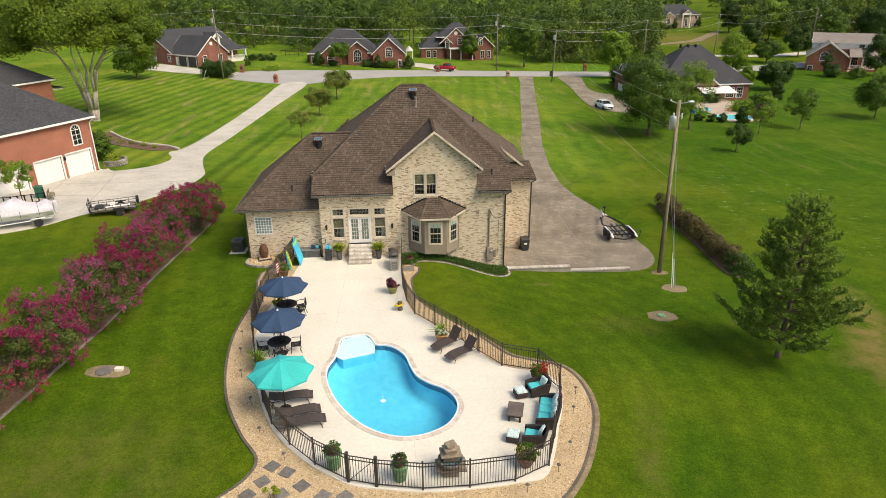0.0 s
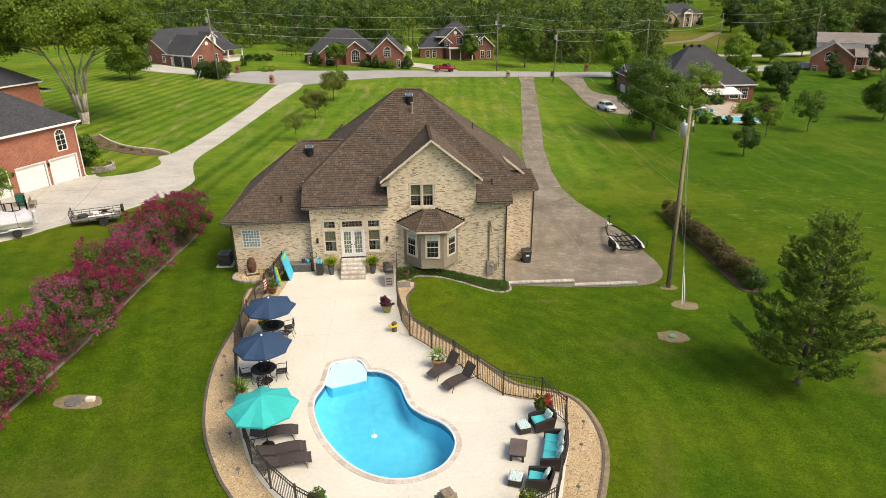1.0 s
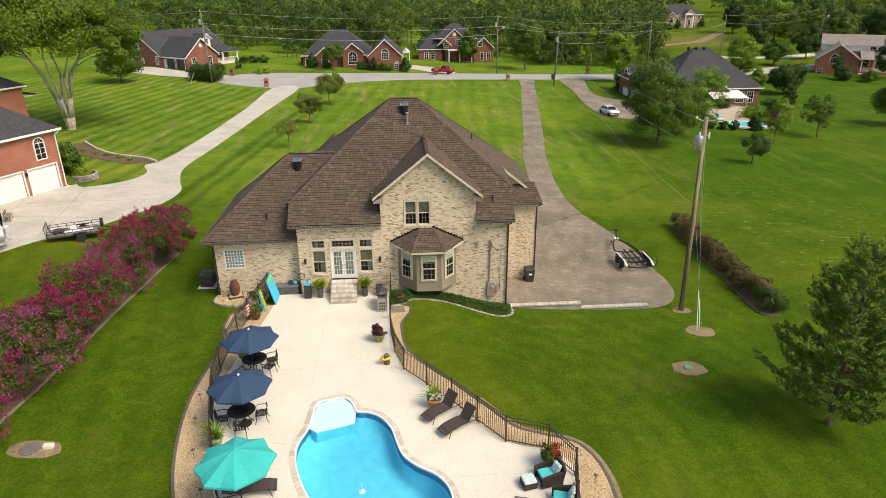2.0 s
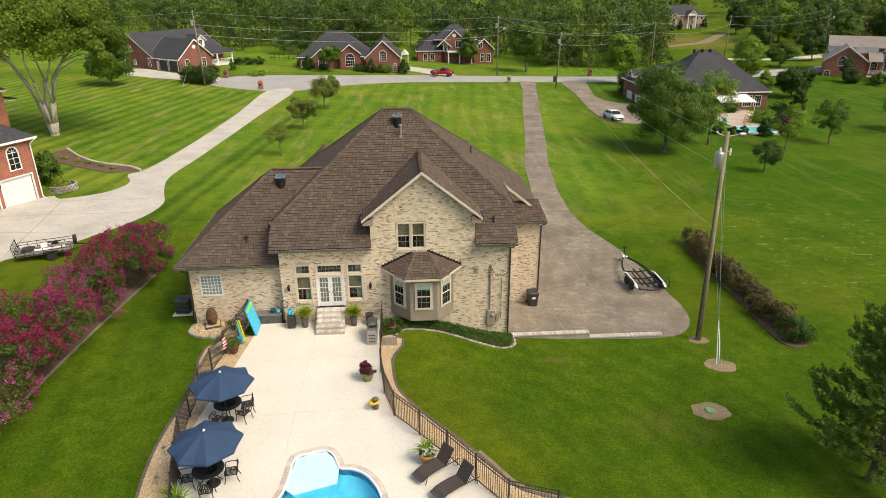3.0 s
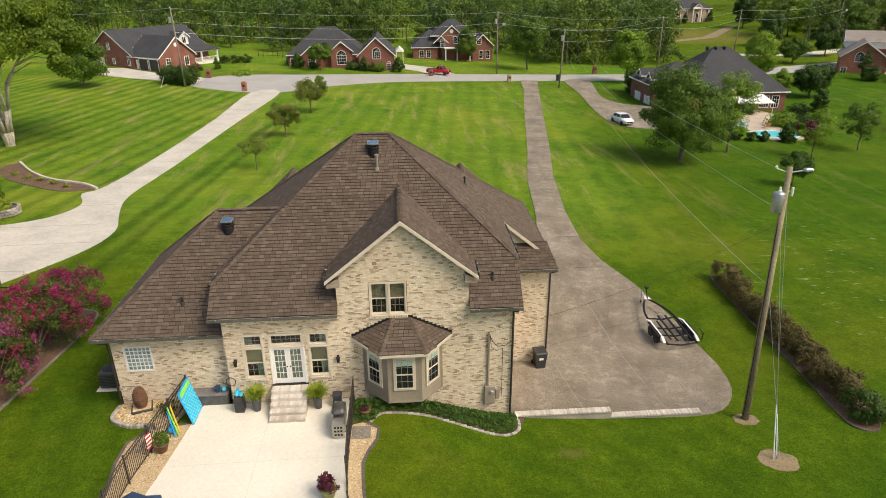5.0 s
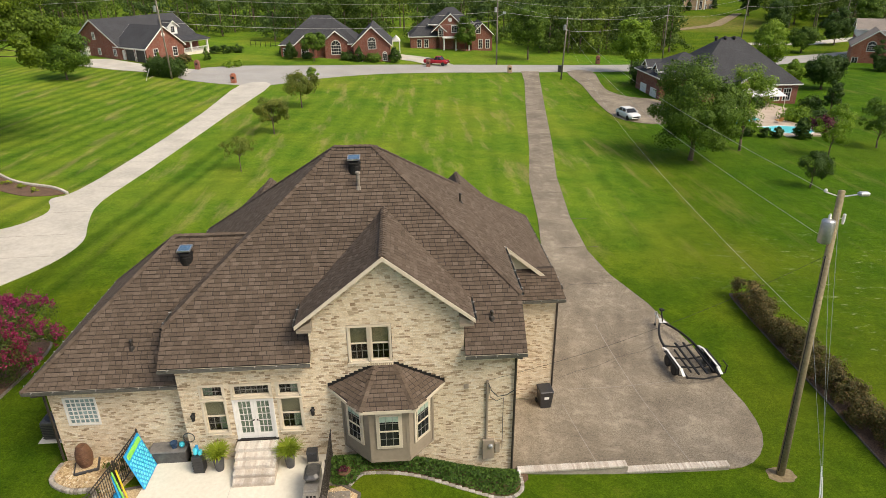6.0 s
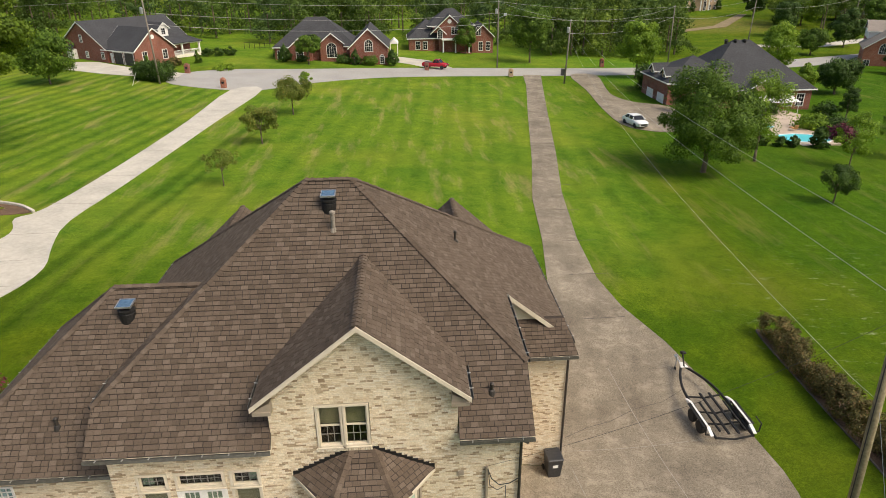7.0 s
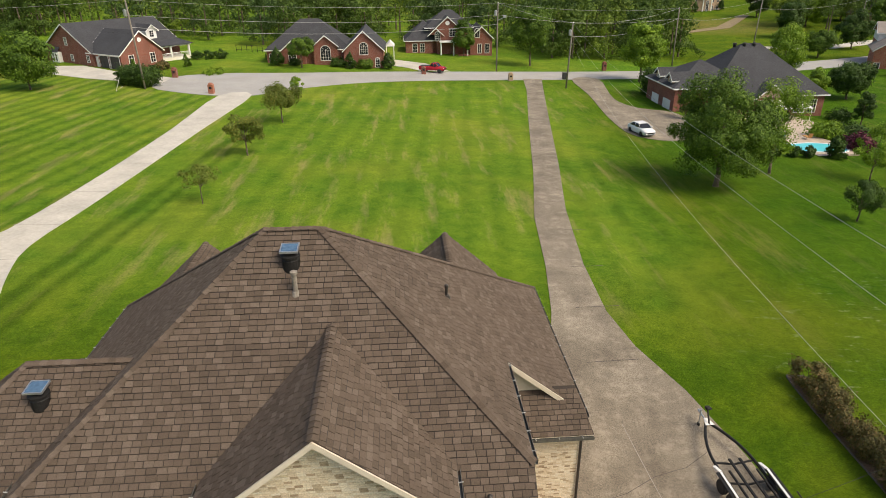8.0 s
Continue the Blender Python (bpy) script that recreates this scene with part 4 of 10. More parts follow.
def wall_sheet(m, outline, holes, thick=0.25):
    """A wall of real thickness with openings cut through; outline and holes in wall coordinates."""
    pts = [Vector(p) for p in outline]
    edges = [(i, (i + 1) % len(outline)) for i in range(len(outline))]
    for u0, u1, w0, w1 in holes:
        k = len(pts)
        pts += [Vector(p) for p in ((u0, w0), (u1, w0), (u1, w1), (u0, w1))]
        edges += [(k, k + 1), (k + 1, k + 2), (k + 2, k + 3), (k + 3, k)]
    v, _, f, *_ = delaunay_2d_cdt(pts, edges, [], 0, 1e-5)
    s = Shape()
    keep = []
    for t in f:
        cx, cy = sum(v[i].x for i in t) / 3, sum(v[i].y for i in t) / 3
        if inside(outline, cx, cy) and not any(u0 < cx < u1 and w0 < cy < w1 for u0, u1, w0, w1 in holes):
            keep.append(t)
    s.add([m @ Vector((p.x, 0, p.y)) for p in v], keep)
    s.add([m @ Vector((p.x, -thick, p.y)) for p in v], [tuple(reversed(t)) for t in keep])
    for u0, u1, w0, w1 in holes:
        c = [(u0, w0), (u1, w0), (u1, w1), (u0, w1)]
        s.add([m @ Vector((p, 0, q)) for p, q in c] + [m @ Vector((p, -thick, q)) for p, q in c], [(i, (i + 1) % 4, 4 + (i + 1) % 4, 4 + i) for i in range(4)])
    return s


FRONT = along((0, 40.0, 0), (1, 0, 0), (0, -1, 0))
front_outline = [(-6.07, -1.9), (7.12, -1.9), (7.12, 4.72), (5.0, 4.72), (5.0, 6.45), (GABLE_X, GABLE_TOP - 0.12), (-0.88, 6.45), (-0.88, 4.72), (-6.07, 4.72)]
wall_front = under("wall", wall_sheet(FRONT, front_outline, facade_holes[:4]), MORTAR, house, "cream brick front wall with pale mortar")
GARAGE = along((0, 40.6, 0), (1, 0, 0), (0, -1, 0))
garage_holes = [(-10.78, -9.62, 1.68, 2.92)]
wall_garage = under("wall", wall_sheet(GARAGE, [(-11.35, -0.6), (-6.07, -0.6), (-6.07, 3.62), (-11.35, 3.62)], garage_holes), MORTAR, house, "cream brick wall of the lower wing")
EAST = along((0, 45.6, 0), (1, 0, 0), (0, -1, 0))
wall_east = under("wall", wall_sheet(EAST, [(7.12, -2.9), (10.0, -2.9), (10.0, 3.92), (7.12, 3.92)], []), MORTAR, house, "cream brick wall of the side wing")
for b in ((7.12 - 0.25, 7.12, 40.25, 45.6, -2.6, 4.9), (9.75, 10.0, 45.85, 55.0, -2.9, 3.9), (-8.4, 10.0, 55.0, 55.25, -2.9, 3.9), (-8.4, -8.15, 46.0, 55.0, -1.9, 3.9),
          (-11.35, -11.1, 40.85, 49.0, -1.5, 3.6), (-11.1, -8.4, 48.75, 49.0, -1.5, 3.6), (-6.07, -5.82, 40.25, 46.0, -1.9, 5.0)):
    under("wall", Shape().box(*b), CREAM_FAR, house, "cream brick side or rear wall")


def room(x0, x1, y0, y1, z0, z1):
    """A plain closed room, open to the window wall."""
    s = Shape()
    t = 0.05
    for b in ((x0, x1, y1, y1 + t, z0, z1), (x0 - t, x0, y0, y1 + t, z0, z1), (x1, x1 + t, y0, y1 + t, z0, z1), (x0 - t, x1 + t, y0, y1 + t, z0 - t, z0), (x0 - t, x1 + t, y0, y1 + t, z1, z1 + t)):
        s.box(*b)
    under("inner_wall", s, ROOM_DARK, house, "dim plain room behind the windows")


room(-5.75, -1.0, 40.26, 43.5, 0.9, 3.75)
room(0.3, 2.5, 40.26, 42.5, 4.3, 6.2)
room(-11.0, -9.4, 40.86, 42.5, 1.4, 3.2)

# roof
RS, FS = 0.811, 0.866      # side and front pitches
def front_z(y): return 4.78 + FS * (y - 39.6)
def west_z(x): return 11.1 - 0.819 * (-0.05 - x)
def east_z(x): return 11.1 - RS * (x - 1.63)


ridge_l, ridge_r = (-0.05, 46.9, 11.1), (1.63, 46.9, 11.1)
ne, nw = (10.35, 55.6, east_z(10.35)), (-8.8, 55.6, west_z(-8.8))
P = lambda x, y: (x, y, front_z(y))
planes = {
    "front": [P(-6.5, 39.6), P(-0.86, 39.6), P(-0.86, 41.3), P(5.03, 41.3), P(5.03, 39.6), P(7.43, 39.6), P(7.45, 41.45), ridge_r, ridge_l, P(-6.5, 40.8)],
    "west": [ridge_l, P(-6.5, 40.8), (-6.5, 45.2, west_z(-6.5)), (-8.8, 45.2, west_z(-8.8)), nw],
    "east": [ridge_r, ne, (10.35, 46.1, east_z(10.35)), (7.45, 46.1, east_z(7.45)), (7.45, 41.45, east_z(7.45))],
    "north": [ridge_r, ridge_l, nw, ne],
    "skirt": [(7.0, 45.15, 3.95), (10.35, 45.15, 3.95), (9.95, 46.42, 5.05), (7.0, 46.42, 5.05)],
    "wing_front": [(-11.95, 40.15, 3.66), (-5.6, 40.15, 3.66), (-3.9, 44.8, 8.0), (-6.85, 44.8, 8.0)],
    "wing_west": [(-11.95, 40.15, 3.66), (-6.85, 44.8, 8.0), (-11.95, 49.5, 3.66)],
    "wing_north": [(-11.95, 49.5, 3.66), (-6.85, 44.8, 8.0), (-3.9, 44.8, 8.0), (-3.9, 49.5, 3.66)],
    "gable_west": [(GABLE_X, 39.62, GABLE_TOP), (GABLE_X, 44.53, GABLE_TOP), (-1.25, 41.45, 6.38), (-1.25, 39.62, 6.38)],
    "gable_east": [(GABLE_X, 39.62, GABLE_TOP), (5.35, 39.62, 6.38), (5.35, 41.45, 6.38), (GABLE_X, 44.53, GABLE_TOP)],
    "dormer_a_west": [(6.1, 52.2, 6.8), (6.1, 56.3, 6.8), (3.6, 56.3, 4.55), (3.6, 55.0, 4.55)],
    "dormer_a_east": [(6.1, 52.2, 6.8), (8.6, 55.0, 4.55), (8.6, 56.3, 4.55), (6.1, 56.3, 6.8)],
    "dormer_b_west": [(-5.0, 52.2, 6.75), (-5.0, 56.3, 6.75), (-7.5, 56.3, 4.5), (-7.5, 55.0, 4.5)],
    "dormer_b_east": [(-5.0, 52.2, 6.75), (-2.5, 55.0, 4.5), (-2.5, 56.3, 4.5), (-5.0, 56.3, 6.75)],
}


def plane_frame(poly):
    a, b = Vector(poly[0]), None
    n = Vector((0, 0, 0))
    for i in range(len(poly)):
        p, q = Vector(poly[i]), Vector(poly[(i + 1) % len(poly)])
        n += Vector(((p.y - q.y) * (p.z + q.z), (p.z - q.z) * (p.x + q.x), (p.x - q.x) * (p.y + q.y)))
    n = n.normalized() if n.z > 0 else -n.normalized()
    u = Vector((0, 0, 1)).cross(n).normalized()
    return a, u, n.cross(u).normalized(), n


def shingles(poly, pitch=0.178, width=0.255, seed=3, thick=0.024):
    """Roof tabs in courses on a sloping plane, cut to its outline; dark slots stay between them."""
    r = random.Random(seed)
    o, u, v, n = plane_frame(poly)
    flat = [((Vector(p) - o).dot(u), (Vector(p) - o).dot(v)) for p in poly]
    out = []
    y = min(q for _, q in flat)
    top = max(q for _, q in flat)
    while y < top - 0.02:
        line = y + pitch * 0.45
        cuts = []
        for i in range(len(flat)):
            (xa, ya), (xb, yb) = flat[i], flat[(i + 1) % len(flat)]
            if (ya > line) != (yb > line):
                cuts.append(xa + (line - ya) * (xb - xa) / (yb - ya))
        cuts.sort()
        for a, b in zip(cuts[::2], cuts[1::2]):
            x = a - r.uniform(0, width)
            while x < b:
                w = width * r.uniform(0.88, 1.12)
                p, q = max(a, x), min(b, x + w - r.uniform(0.010, 0.032))
                if q - p > 0.03:
                    t, drop = thick * r.uniform(0.8, 1.5), r.uniform(0.0, 0.018)
                    lo, hi = y - drop, min(y + pitch - 0.030, top)
                    out.append([o + u * i + v * j + n * k for i, j, k in ((p, lo, 0.002), (q, lo, 0.002), (q, lo, t), (p, lo, t), (q, hi, 0.010), (p, hi, 0.010), (q, hi, 0.002), (p, hi, 0.002))])
                x += w
        y += pitch
    return out


TAB_FACES = [(3, 2, 4, 5), (0, 1, 2, 3), (1, 6, 4, 2), (0, 3, 5, 7), (6, 7, 5, 4)]
roof = None
for key, poly in planes.items():
    nrm = plane_frame(poly)[3]
    pts = poly if (Vector(poly[1]) - Vector(poly[0])).cross(Vector(poly[2]) - Vector(poly[0])).dot(nrm) > 0 else poly[::-1]
    slope = Shape().solid([Vector(p) for p in pts], -nrm * 0.10)
    if roof is None:
        roof = under("roof", slope, SHINGLE_BASE, house, "steep brown shingled hip roof with a front gable")
    else:
        under("roof_slope", slope, SHINGLE_BASE, roof)


CAP_FACES = [(0, 1, 4, 3), (1, 2, 5, 4), (0, 2, 1)]


def cap_line(a, b, seed):
    """Ridge and hip cap tabs from the low end a to the high end b."""
    a, b = Vector(a), Vector(b)
    d = (b - a).normalized()
    side = Vector((-d.y, d.x, 0)).normalized()
    r = random.Random(seed)
    l, k, out = (b - a).length, 0.0, []
    up = side.cross(d)
    up = up if up.z > 0 else -up
    while k < l - 0.05:
        p, q = a + d * (k - 0.03), a + d * min(l, k + 0.23)
        w, dn = 0.14, up * -0.055
        hi, lo = up * r.uniform(0.058, 0.075), up * 0.030
        out.append([p - side * w + dn + hi, p + hi * 1.1, p + side * w + dn + hi, q - side * w + dn + lo, q + lo * 1.1, q + side * w + dn + lo])
        k += 0.215
    return out


rest = Shape()
for i, (a, b) in enumerate(((P(-6.5, 40.8), ridge_l), (P(7.45, 41.45), ridge_r), (ridge_l, ridge_r), ((GABLE_X, 39.62, GABLE_TOP), (GABLE_X, 44.6, GABLE_TOP)),
                            ((-11.95, 40.15, 3.66), (-6.85, 44.8, 8.0)), ((-6.85, 44.8, 8.0), (-3.85, 44.8, 8.0)), ((10.35, 55.6, ne[2]), ridge_r), (nw, ridge_l),
                            ((-11.95, 49.5, 3.66), (-6.85, 44.8, 8.0)), ((6.1, 52.2, 6.8), (6.1, 56.3, 6.8)), ((-5.0, 52.2, 6.75), (-5.0, 56.3, 6.75)))):
    for cap in cap_line(a, b, i):
        if i < 6:
            under("ridge_cap", Shape().add(cap, CAP_FACES), SHINGLE, roof)
        else:
            rest.add(cap, CAP_FACES)
tagged(under("ridge_cap", rest, SHINGLE, roof, "brown ridge and hip cap tabs"), kind="stuff")

# eave boards, gutters, rakes
def board(a, b, h, t, out):
    """A board from a to b with height h hanging down and thickness t towards out."""
    a, b, o = Vector(a), Vector(b), Vector(out).normalized() * t
    d = Vector((0, 0, -h))
    return [a, b, b + d, a + d], o


eaves = [((-6.5, 39.62, 4.72), (-0.86, 39.62, 4.72), (0, -1, 0)), ((5.03, 39.62, 4.72), (7.43, 39.62, 4.72), (0, -1, 0)), ((-11.95, 40.17, 3.62), (-6.1, 40.17, 3.62), (0, -1, 0)),
         ((7.15, 45.17, 3.9), (10.35, 45.17, 3.9), (0, -1, 0)), ((10.33, 46.1, 3.98), (10.33, 55.6, 3.98), (1, 0, 0)), ((-11.93, 40.17, 3.62), (-11.93, 49.5, 3.62), (-1, 0, 0)),
         ((-6.5, 40.85, 5.78), (-6.5, 42.6, 5.78), (-1, 0, 0)), ((7.45, 41.5, 6.34), (7.45, 46.1, 6.34), (1, 0, 0)), ((-1.25, 39.7, 6.34), (-1.25, 41.4, 6.34), (-1, 0, 0)), ((5.35, 39.7, 6.34), (5.35, 41.4, 6.34), (1, 0, 0)),
         ((-8.8, 45.3, 3.9), (-8.8, 55.6, 3.9), (-1, 0, 0))]
for a, b, o in eaves:
    pts, d = board(a, b, 0.13, 0.03, o)
    under("fascia", Shape().solid(pts, d), TRIM, house)
    a2, b2, oo = Vector(a), Vector(b), Vector(o).normalized()
    g = Shape()
    d = (b2 - a2).normalized()
    for s0, s1, z0, z1 in ((0.03, 0.04, -0.11, 0.0), (0.03, 0.11, -0.11, -0.10), (0.105, 0.12, -0.11, 0.012)):
        p = [a2 + oo * s0 + Vector((0, 0, z0)), b2 + oo * s0 + Vector((0, 0, z0)), b2 + oo * s1 + Vector((0, 0, z0)), a2 + oo * s1 + Vector((0, 0, z0))]
        g.solid(p, (0, 0, z1 - z0))
    gutter = under("gutter", g, GUTTER, house, "weathered grey-bronze gutter")
    l = (b2 - a2).length
    k = 0.4
    while k < l:
        c = a2 + d * k
        under("bracket", Shape().rod(c + oo * 0.02, c + oo * 0.155 + Vector((0, 0, 0.02)), 0.018, 0.018, 5), WIRE, gutter)
        k += 0.8
for sx in (-1, 1):
    foot = (GABLE_X + sx * 3.35, 39.60, 6.36)
    pts = [Vector((GABLE_X, 39.60, GABLE_TOP + 0.0)), Vector(foot), Vector((foot[0], 39.60, 6.20)), Vector((GABLE_X, 39.60, GABLE_TOP - 0.17))]
    under("rake_board", Shape().solid(pts, (0, -0.04, 0)), TRIM, house, "cream rake board of the gable")
    s = Shape()
    x0, x1 = (GABLE_X + sx * 2.75, GABLE_X + sx * 3.3)
    s.solid([(min(x0, x1), 39.64, 6.02), (max(x0, x1), 39.64, 6.02), (max(x0, x1), 39.64, 6.14), (min(x0, x1), 39.64, 6.14)], (0, 0.36, 0))
    s.solid([(x0, 39.70, 6.14), (x1, 39.70, 6.14), (x0, 39.70, 6.45)], (0, 0.28, 0))
    under("eave_return", s, TAUPE, house, "boxed eave return at the foot of the gable")
under("rake_board", Shape().solid([(7.5, 46.08, east_z(7.5) + 0.02), (10.35, 46.08, east_z(10.35) + 0.02), (10.35, 46.08, east_z(10.35) - 0.18), (7.5, 46.08, east_z(7.5) - 0.18)], (0, -0.04, 0)), TRIM, house)
under("gable_panel", Shape().solid([(7.3, 46.35, 4.8), (10.0, 46.35, 4.2), (10.0, 46.35, east_z(10.0) - 0.1), (7.3, 46.35, east_z(7.3) - 0.1)], (0, 0.1, 0)), TRIM, house, "cream siding in the side gable")
for b in ((-6.4, -0.9, 39.65, 40.0, 4.55, 4.6), (5.05, 7.35, 39.65, 40.0, 4.55, 4.6), (-11.9, -6.1, 40.2, 40.6, 3.45, 3.5)):
    under("soffit", Shape().box(*b), TRIM, house)

# downspouts
def pipe(name, pts, r, material, parent, label=""):
    return under(name, Shape().tube(pts, r, 8), material, parent, label)


pipe("downspout", [(7.2, 39.55, 4.55), (7.06, 39.9, 4.35), (7.06, 39.9, -1.4)], 0.05, DOWNSPOUT, house, "dark bronze downspout")
pipe("downspout", [(-11.6, 40.1, 3.45), (-11.42, 40.5, 3.2), (-11.42, 40.5, -0.05)], 0.05, DOWNSPOUT, house, "dark bronze downspout")
pipe("downspout", [(10.3, 45.2, 3.75), (10.06, 45.54, 3.5), (10.06, 45.54, -2.2)], 0.05, DOWNSPOUT, house, "dark bronze downspout")


# windows
BAR = surf("grey_glazing_bar", (0.20, 0.20, 0.18), (0.26, 0.26, 0.235), 6.0, 1.0, 0.6, bump=0.0)


def window(m, w, h, parent, name="window", cols=2, rows=2, half_grid=False, trim=TRIM, tw=0.09, blind=0.0, drape_side=0, label=""):
    """A window on a wall frame m (origin at the opening's lower middle): casing, sash, pane and glazing bars."""
    s = Shape()
    for x0, x1, z0, z1 in ((-w / 2 - tw, -w / 2, -tw, h + tw), (w / 2, w / 2 + tw, -tw, h + tw), (-w / 2, w / 2, h, h + tw), (-w / 2 - tw * 0.4, w / 2 + tw * 0.4, -tw, 0)):
        s.box(x0, x1, -0.14, 0.045, z0, z1, m)
    s.box(-w / 2 - tw * 1.2, w / 2 + tw * 1.2, -0.02, 0.085, -tw - 0.03, -tw + 0.01, m)
    win = under(name, s, trim, parent, label)
    s = Shape()
    t = 0.045
    for x0, x1, z0, z1 in ((-w / 2, -w / 2 + t, 0, h), (w / 2 - t, w / 2, 0, h), (-w / 2 + t, w / 2 - t, 0, t), (-w / 2 + t, w / 2 - t, h - t, h)):
        s.box(x0, x1, -0.10, -0.045, z0, z1, m)
    if half_grid:
        s.box(-w / 2 + t, w / 2 - t, -0.10, -0.035, h * 0.5 - 0.025, h * 0.5 + 0.025, m)
    under("sash", s, trim, win)
    under("pane", Shape().box(-w / 2 + t, w / 2 - t, -0.078, -0.070, t, h - t, m), PANE, win)
    s = Shape()
    top = h * 0.5 if half_grid else h - t
    for i in range(1, cols):
        x = -w / 2 + t + (w - 2 * t) * i / cols
        s.box(x - 0.011, x + 0.011, -0.069, -0.055, t, top, m)
    for i in range(1, rows):
        z = t + (top - t) * i / rows
        s.box(-w / 2 + t, w / 2 - t, -0.069, -0.055, z - 0.011, z + 0.011, m)
    if s.v:
        under("glazing_bar", s, BAR, win)
    if blind:
        under("blind", Shape().box(-w / 2 + 0.02, w / 2 - 0.02, -0.17, -0.155, h * (1 - blind), h, m), BLIND, win, "beige blind behind the pane")
    if drape_side:
        s = Shape()
        k = 7
        for i in range(k):
            x = drape_side * (w / 2 - 0.03) - drape_side * i * 0.05
            s.rod(m @ Vector((x, -0.22, 0)), m @ Vector((x, -0.22, h)), 0.03, 0.03, 6)
        under("curtain", s, CURTAIN, win, "pale green curtain behind the pane")
    return win


def on_front(x, z):
    return along((x, 40.0, z), (1, 0, 0), (0, -1, 0))


window(on_front(-4.825, 1.40), 0.80, 1.50, house, cols=3, rows=2, half_grid=True, blind=0.5, drape_side=1, label="tall window beside the french door")
window(on_front(-4.825, 3.07), 0.80, 0.52, house, cols=3, rows=2, drape_side=-1, label="transom window")
window(on_front(-1.885, 1.40), 0.80, 1.50, house, cols=3, rows=2, half_grid=True, blind=0.5, drape_side=1, label="tall window beside the french door")
window(on_front(-1.885, 3.07), 0.80, 0.52, house, cols=3, rows=2, drape_side=1, label="transom window")
window(on_front(-3.32, 3.10), 1.40, 0.48, house, cols=6, rows=2, label="wide transom window over the french door")
window(on_front(0.98, 4.48), 0.70, 1.50, house, cols=3, rows=2, half_grid=True, blind=0.5, tw=0.07, label="sash window in the gable")
window(on_front(1.80, 4.48), 0.70, 1.50, house, cols=3, rows=2, half_grid=True, blind=0.5, tw=0.07, label="sash window in the gable")

# french door
s = Shape()
for x0, x1, z0, z1 in ((-4.12, -4.04, 0.95, 3.02), (-2.60, -2.52, 0.95, 3.02), (-4.04, -2.60, 2.94, 3.02)):
    s.box(x0, x1, 39.96, 40.14, z0, z1)
door = under("door", s, WHITE, house, "white french double door with divided panes")
for cx in (-3.68, -2.96):
    s = Shape()
    x0, x1 = cx - 0.355, cx + 0.355
    for a, b, c, d in ((x0, x0 + 0.12, 1.0, 2.93), (x1 - 0.12, x1, 1.0, 2.93), (x0 + 0.12, x1 - 0.12, 1.0, 1.26), (x0 + 0.12, x1 - 0.12, 2.80, 2.93)):
        s.box(a, b, 40.02, 40.07, c, d)
    for i in (1, 2):
        x = x0 + 0.12 + 0.47 * i / 3
        s.box(x - 0.012, x + 0.012, 40.025, 40.04, 1.26, 2.80)
    for i in range(1, 5):
        z = 1.26 + 1.54 * i / 5
        s.box(x0 + 0.12, x1 - 0.12, 40.025, 40.04, z - 0.012, z + 0.012)
    leaf = under("door_leaf", s, WHITE, door)
    under("pane", Shape().box(x0 + 0.12, x1 - 0.12, 40.042, 40.05, 1.26, 2.80), PANE, door)
    hx = -3.32 + (0.07 if cx > -3.32 else -0.07)
    under("handle", Shape().lathe([(0.03, 0), (0.03, 0.03)], 10, (0, 0, 0), pose(hx, 40.02, 1.9, 90)).rod((hx, 39.98, 1.9), (hx + (0.09 if cx > -3.32 else -0.09), 39.97, 1.9), 0.012), BLACK, door, "dark lever handle")
under("sill", Shape().box(-4.15, -2.49, 39.9, 40.15, 0.93, 1.0), BLACK, door)
for cx in (-3.68, -2.96):
    under("door_curtain", Shape().box(cx - 0.30, cx + 0.30, 40.12, 40.14, 1.2, 2.85), CURTAIN, door, "sheer pale green curtain")

# glass-block window
s = Shape()
for x0, x1, z0, z1 in ((-10.83, -10.76, 1.63, 2.97), (-9.64, -9.57, 1.63, 2.97), (-10.76, -9.64, 2.90, 2.97), (-10.76, -9.64, 1.63, 1.70)):
    s.box(x0, x1, 40.55, 40.75, z0, z1)
gw = under("window", s, WHITE, house, "glass-block window in a white frame")
for i in range(6):
    for j in range(6):
        x, z = -10.75 + i * 1.11 / 6, 1.71 + j * 1.19 / 6
        under("glass_block", Shape().slab(x + 0.014, x + 1.11 / 6 - 0.014, 40.60, 40.70, z + 0.014, z + 1.19 / 6 - 0.014, 0.02), GLASS_BLOCK, gw)
grid = Shape()
for i in range(1, 6):
    x, z = -10.75 + i * 1.11 / 6, 1.71 + i * 1.19 / 6
    grid.box(x - 0.014, x + 0.014, 40.588, 40.68, 1.7, 2.9).box(-10.76, -9.64, 40.589, 40.68, z - 0.014, z + 0.014)
under("joint_grid", grid, WHITE, gw, "white joints between the blocks")
under("backing", Shape().box(-10.76, -9.64, 40.71, 40.74, 1.7, 2.9), ROOM_DARK, gw)

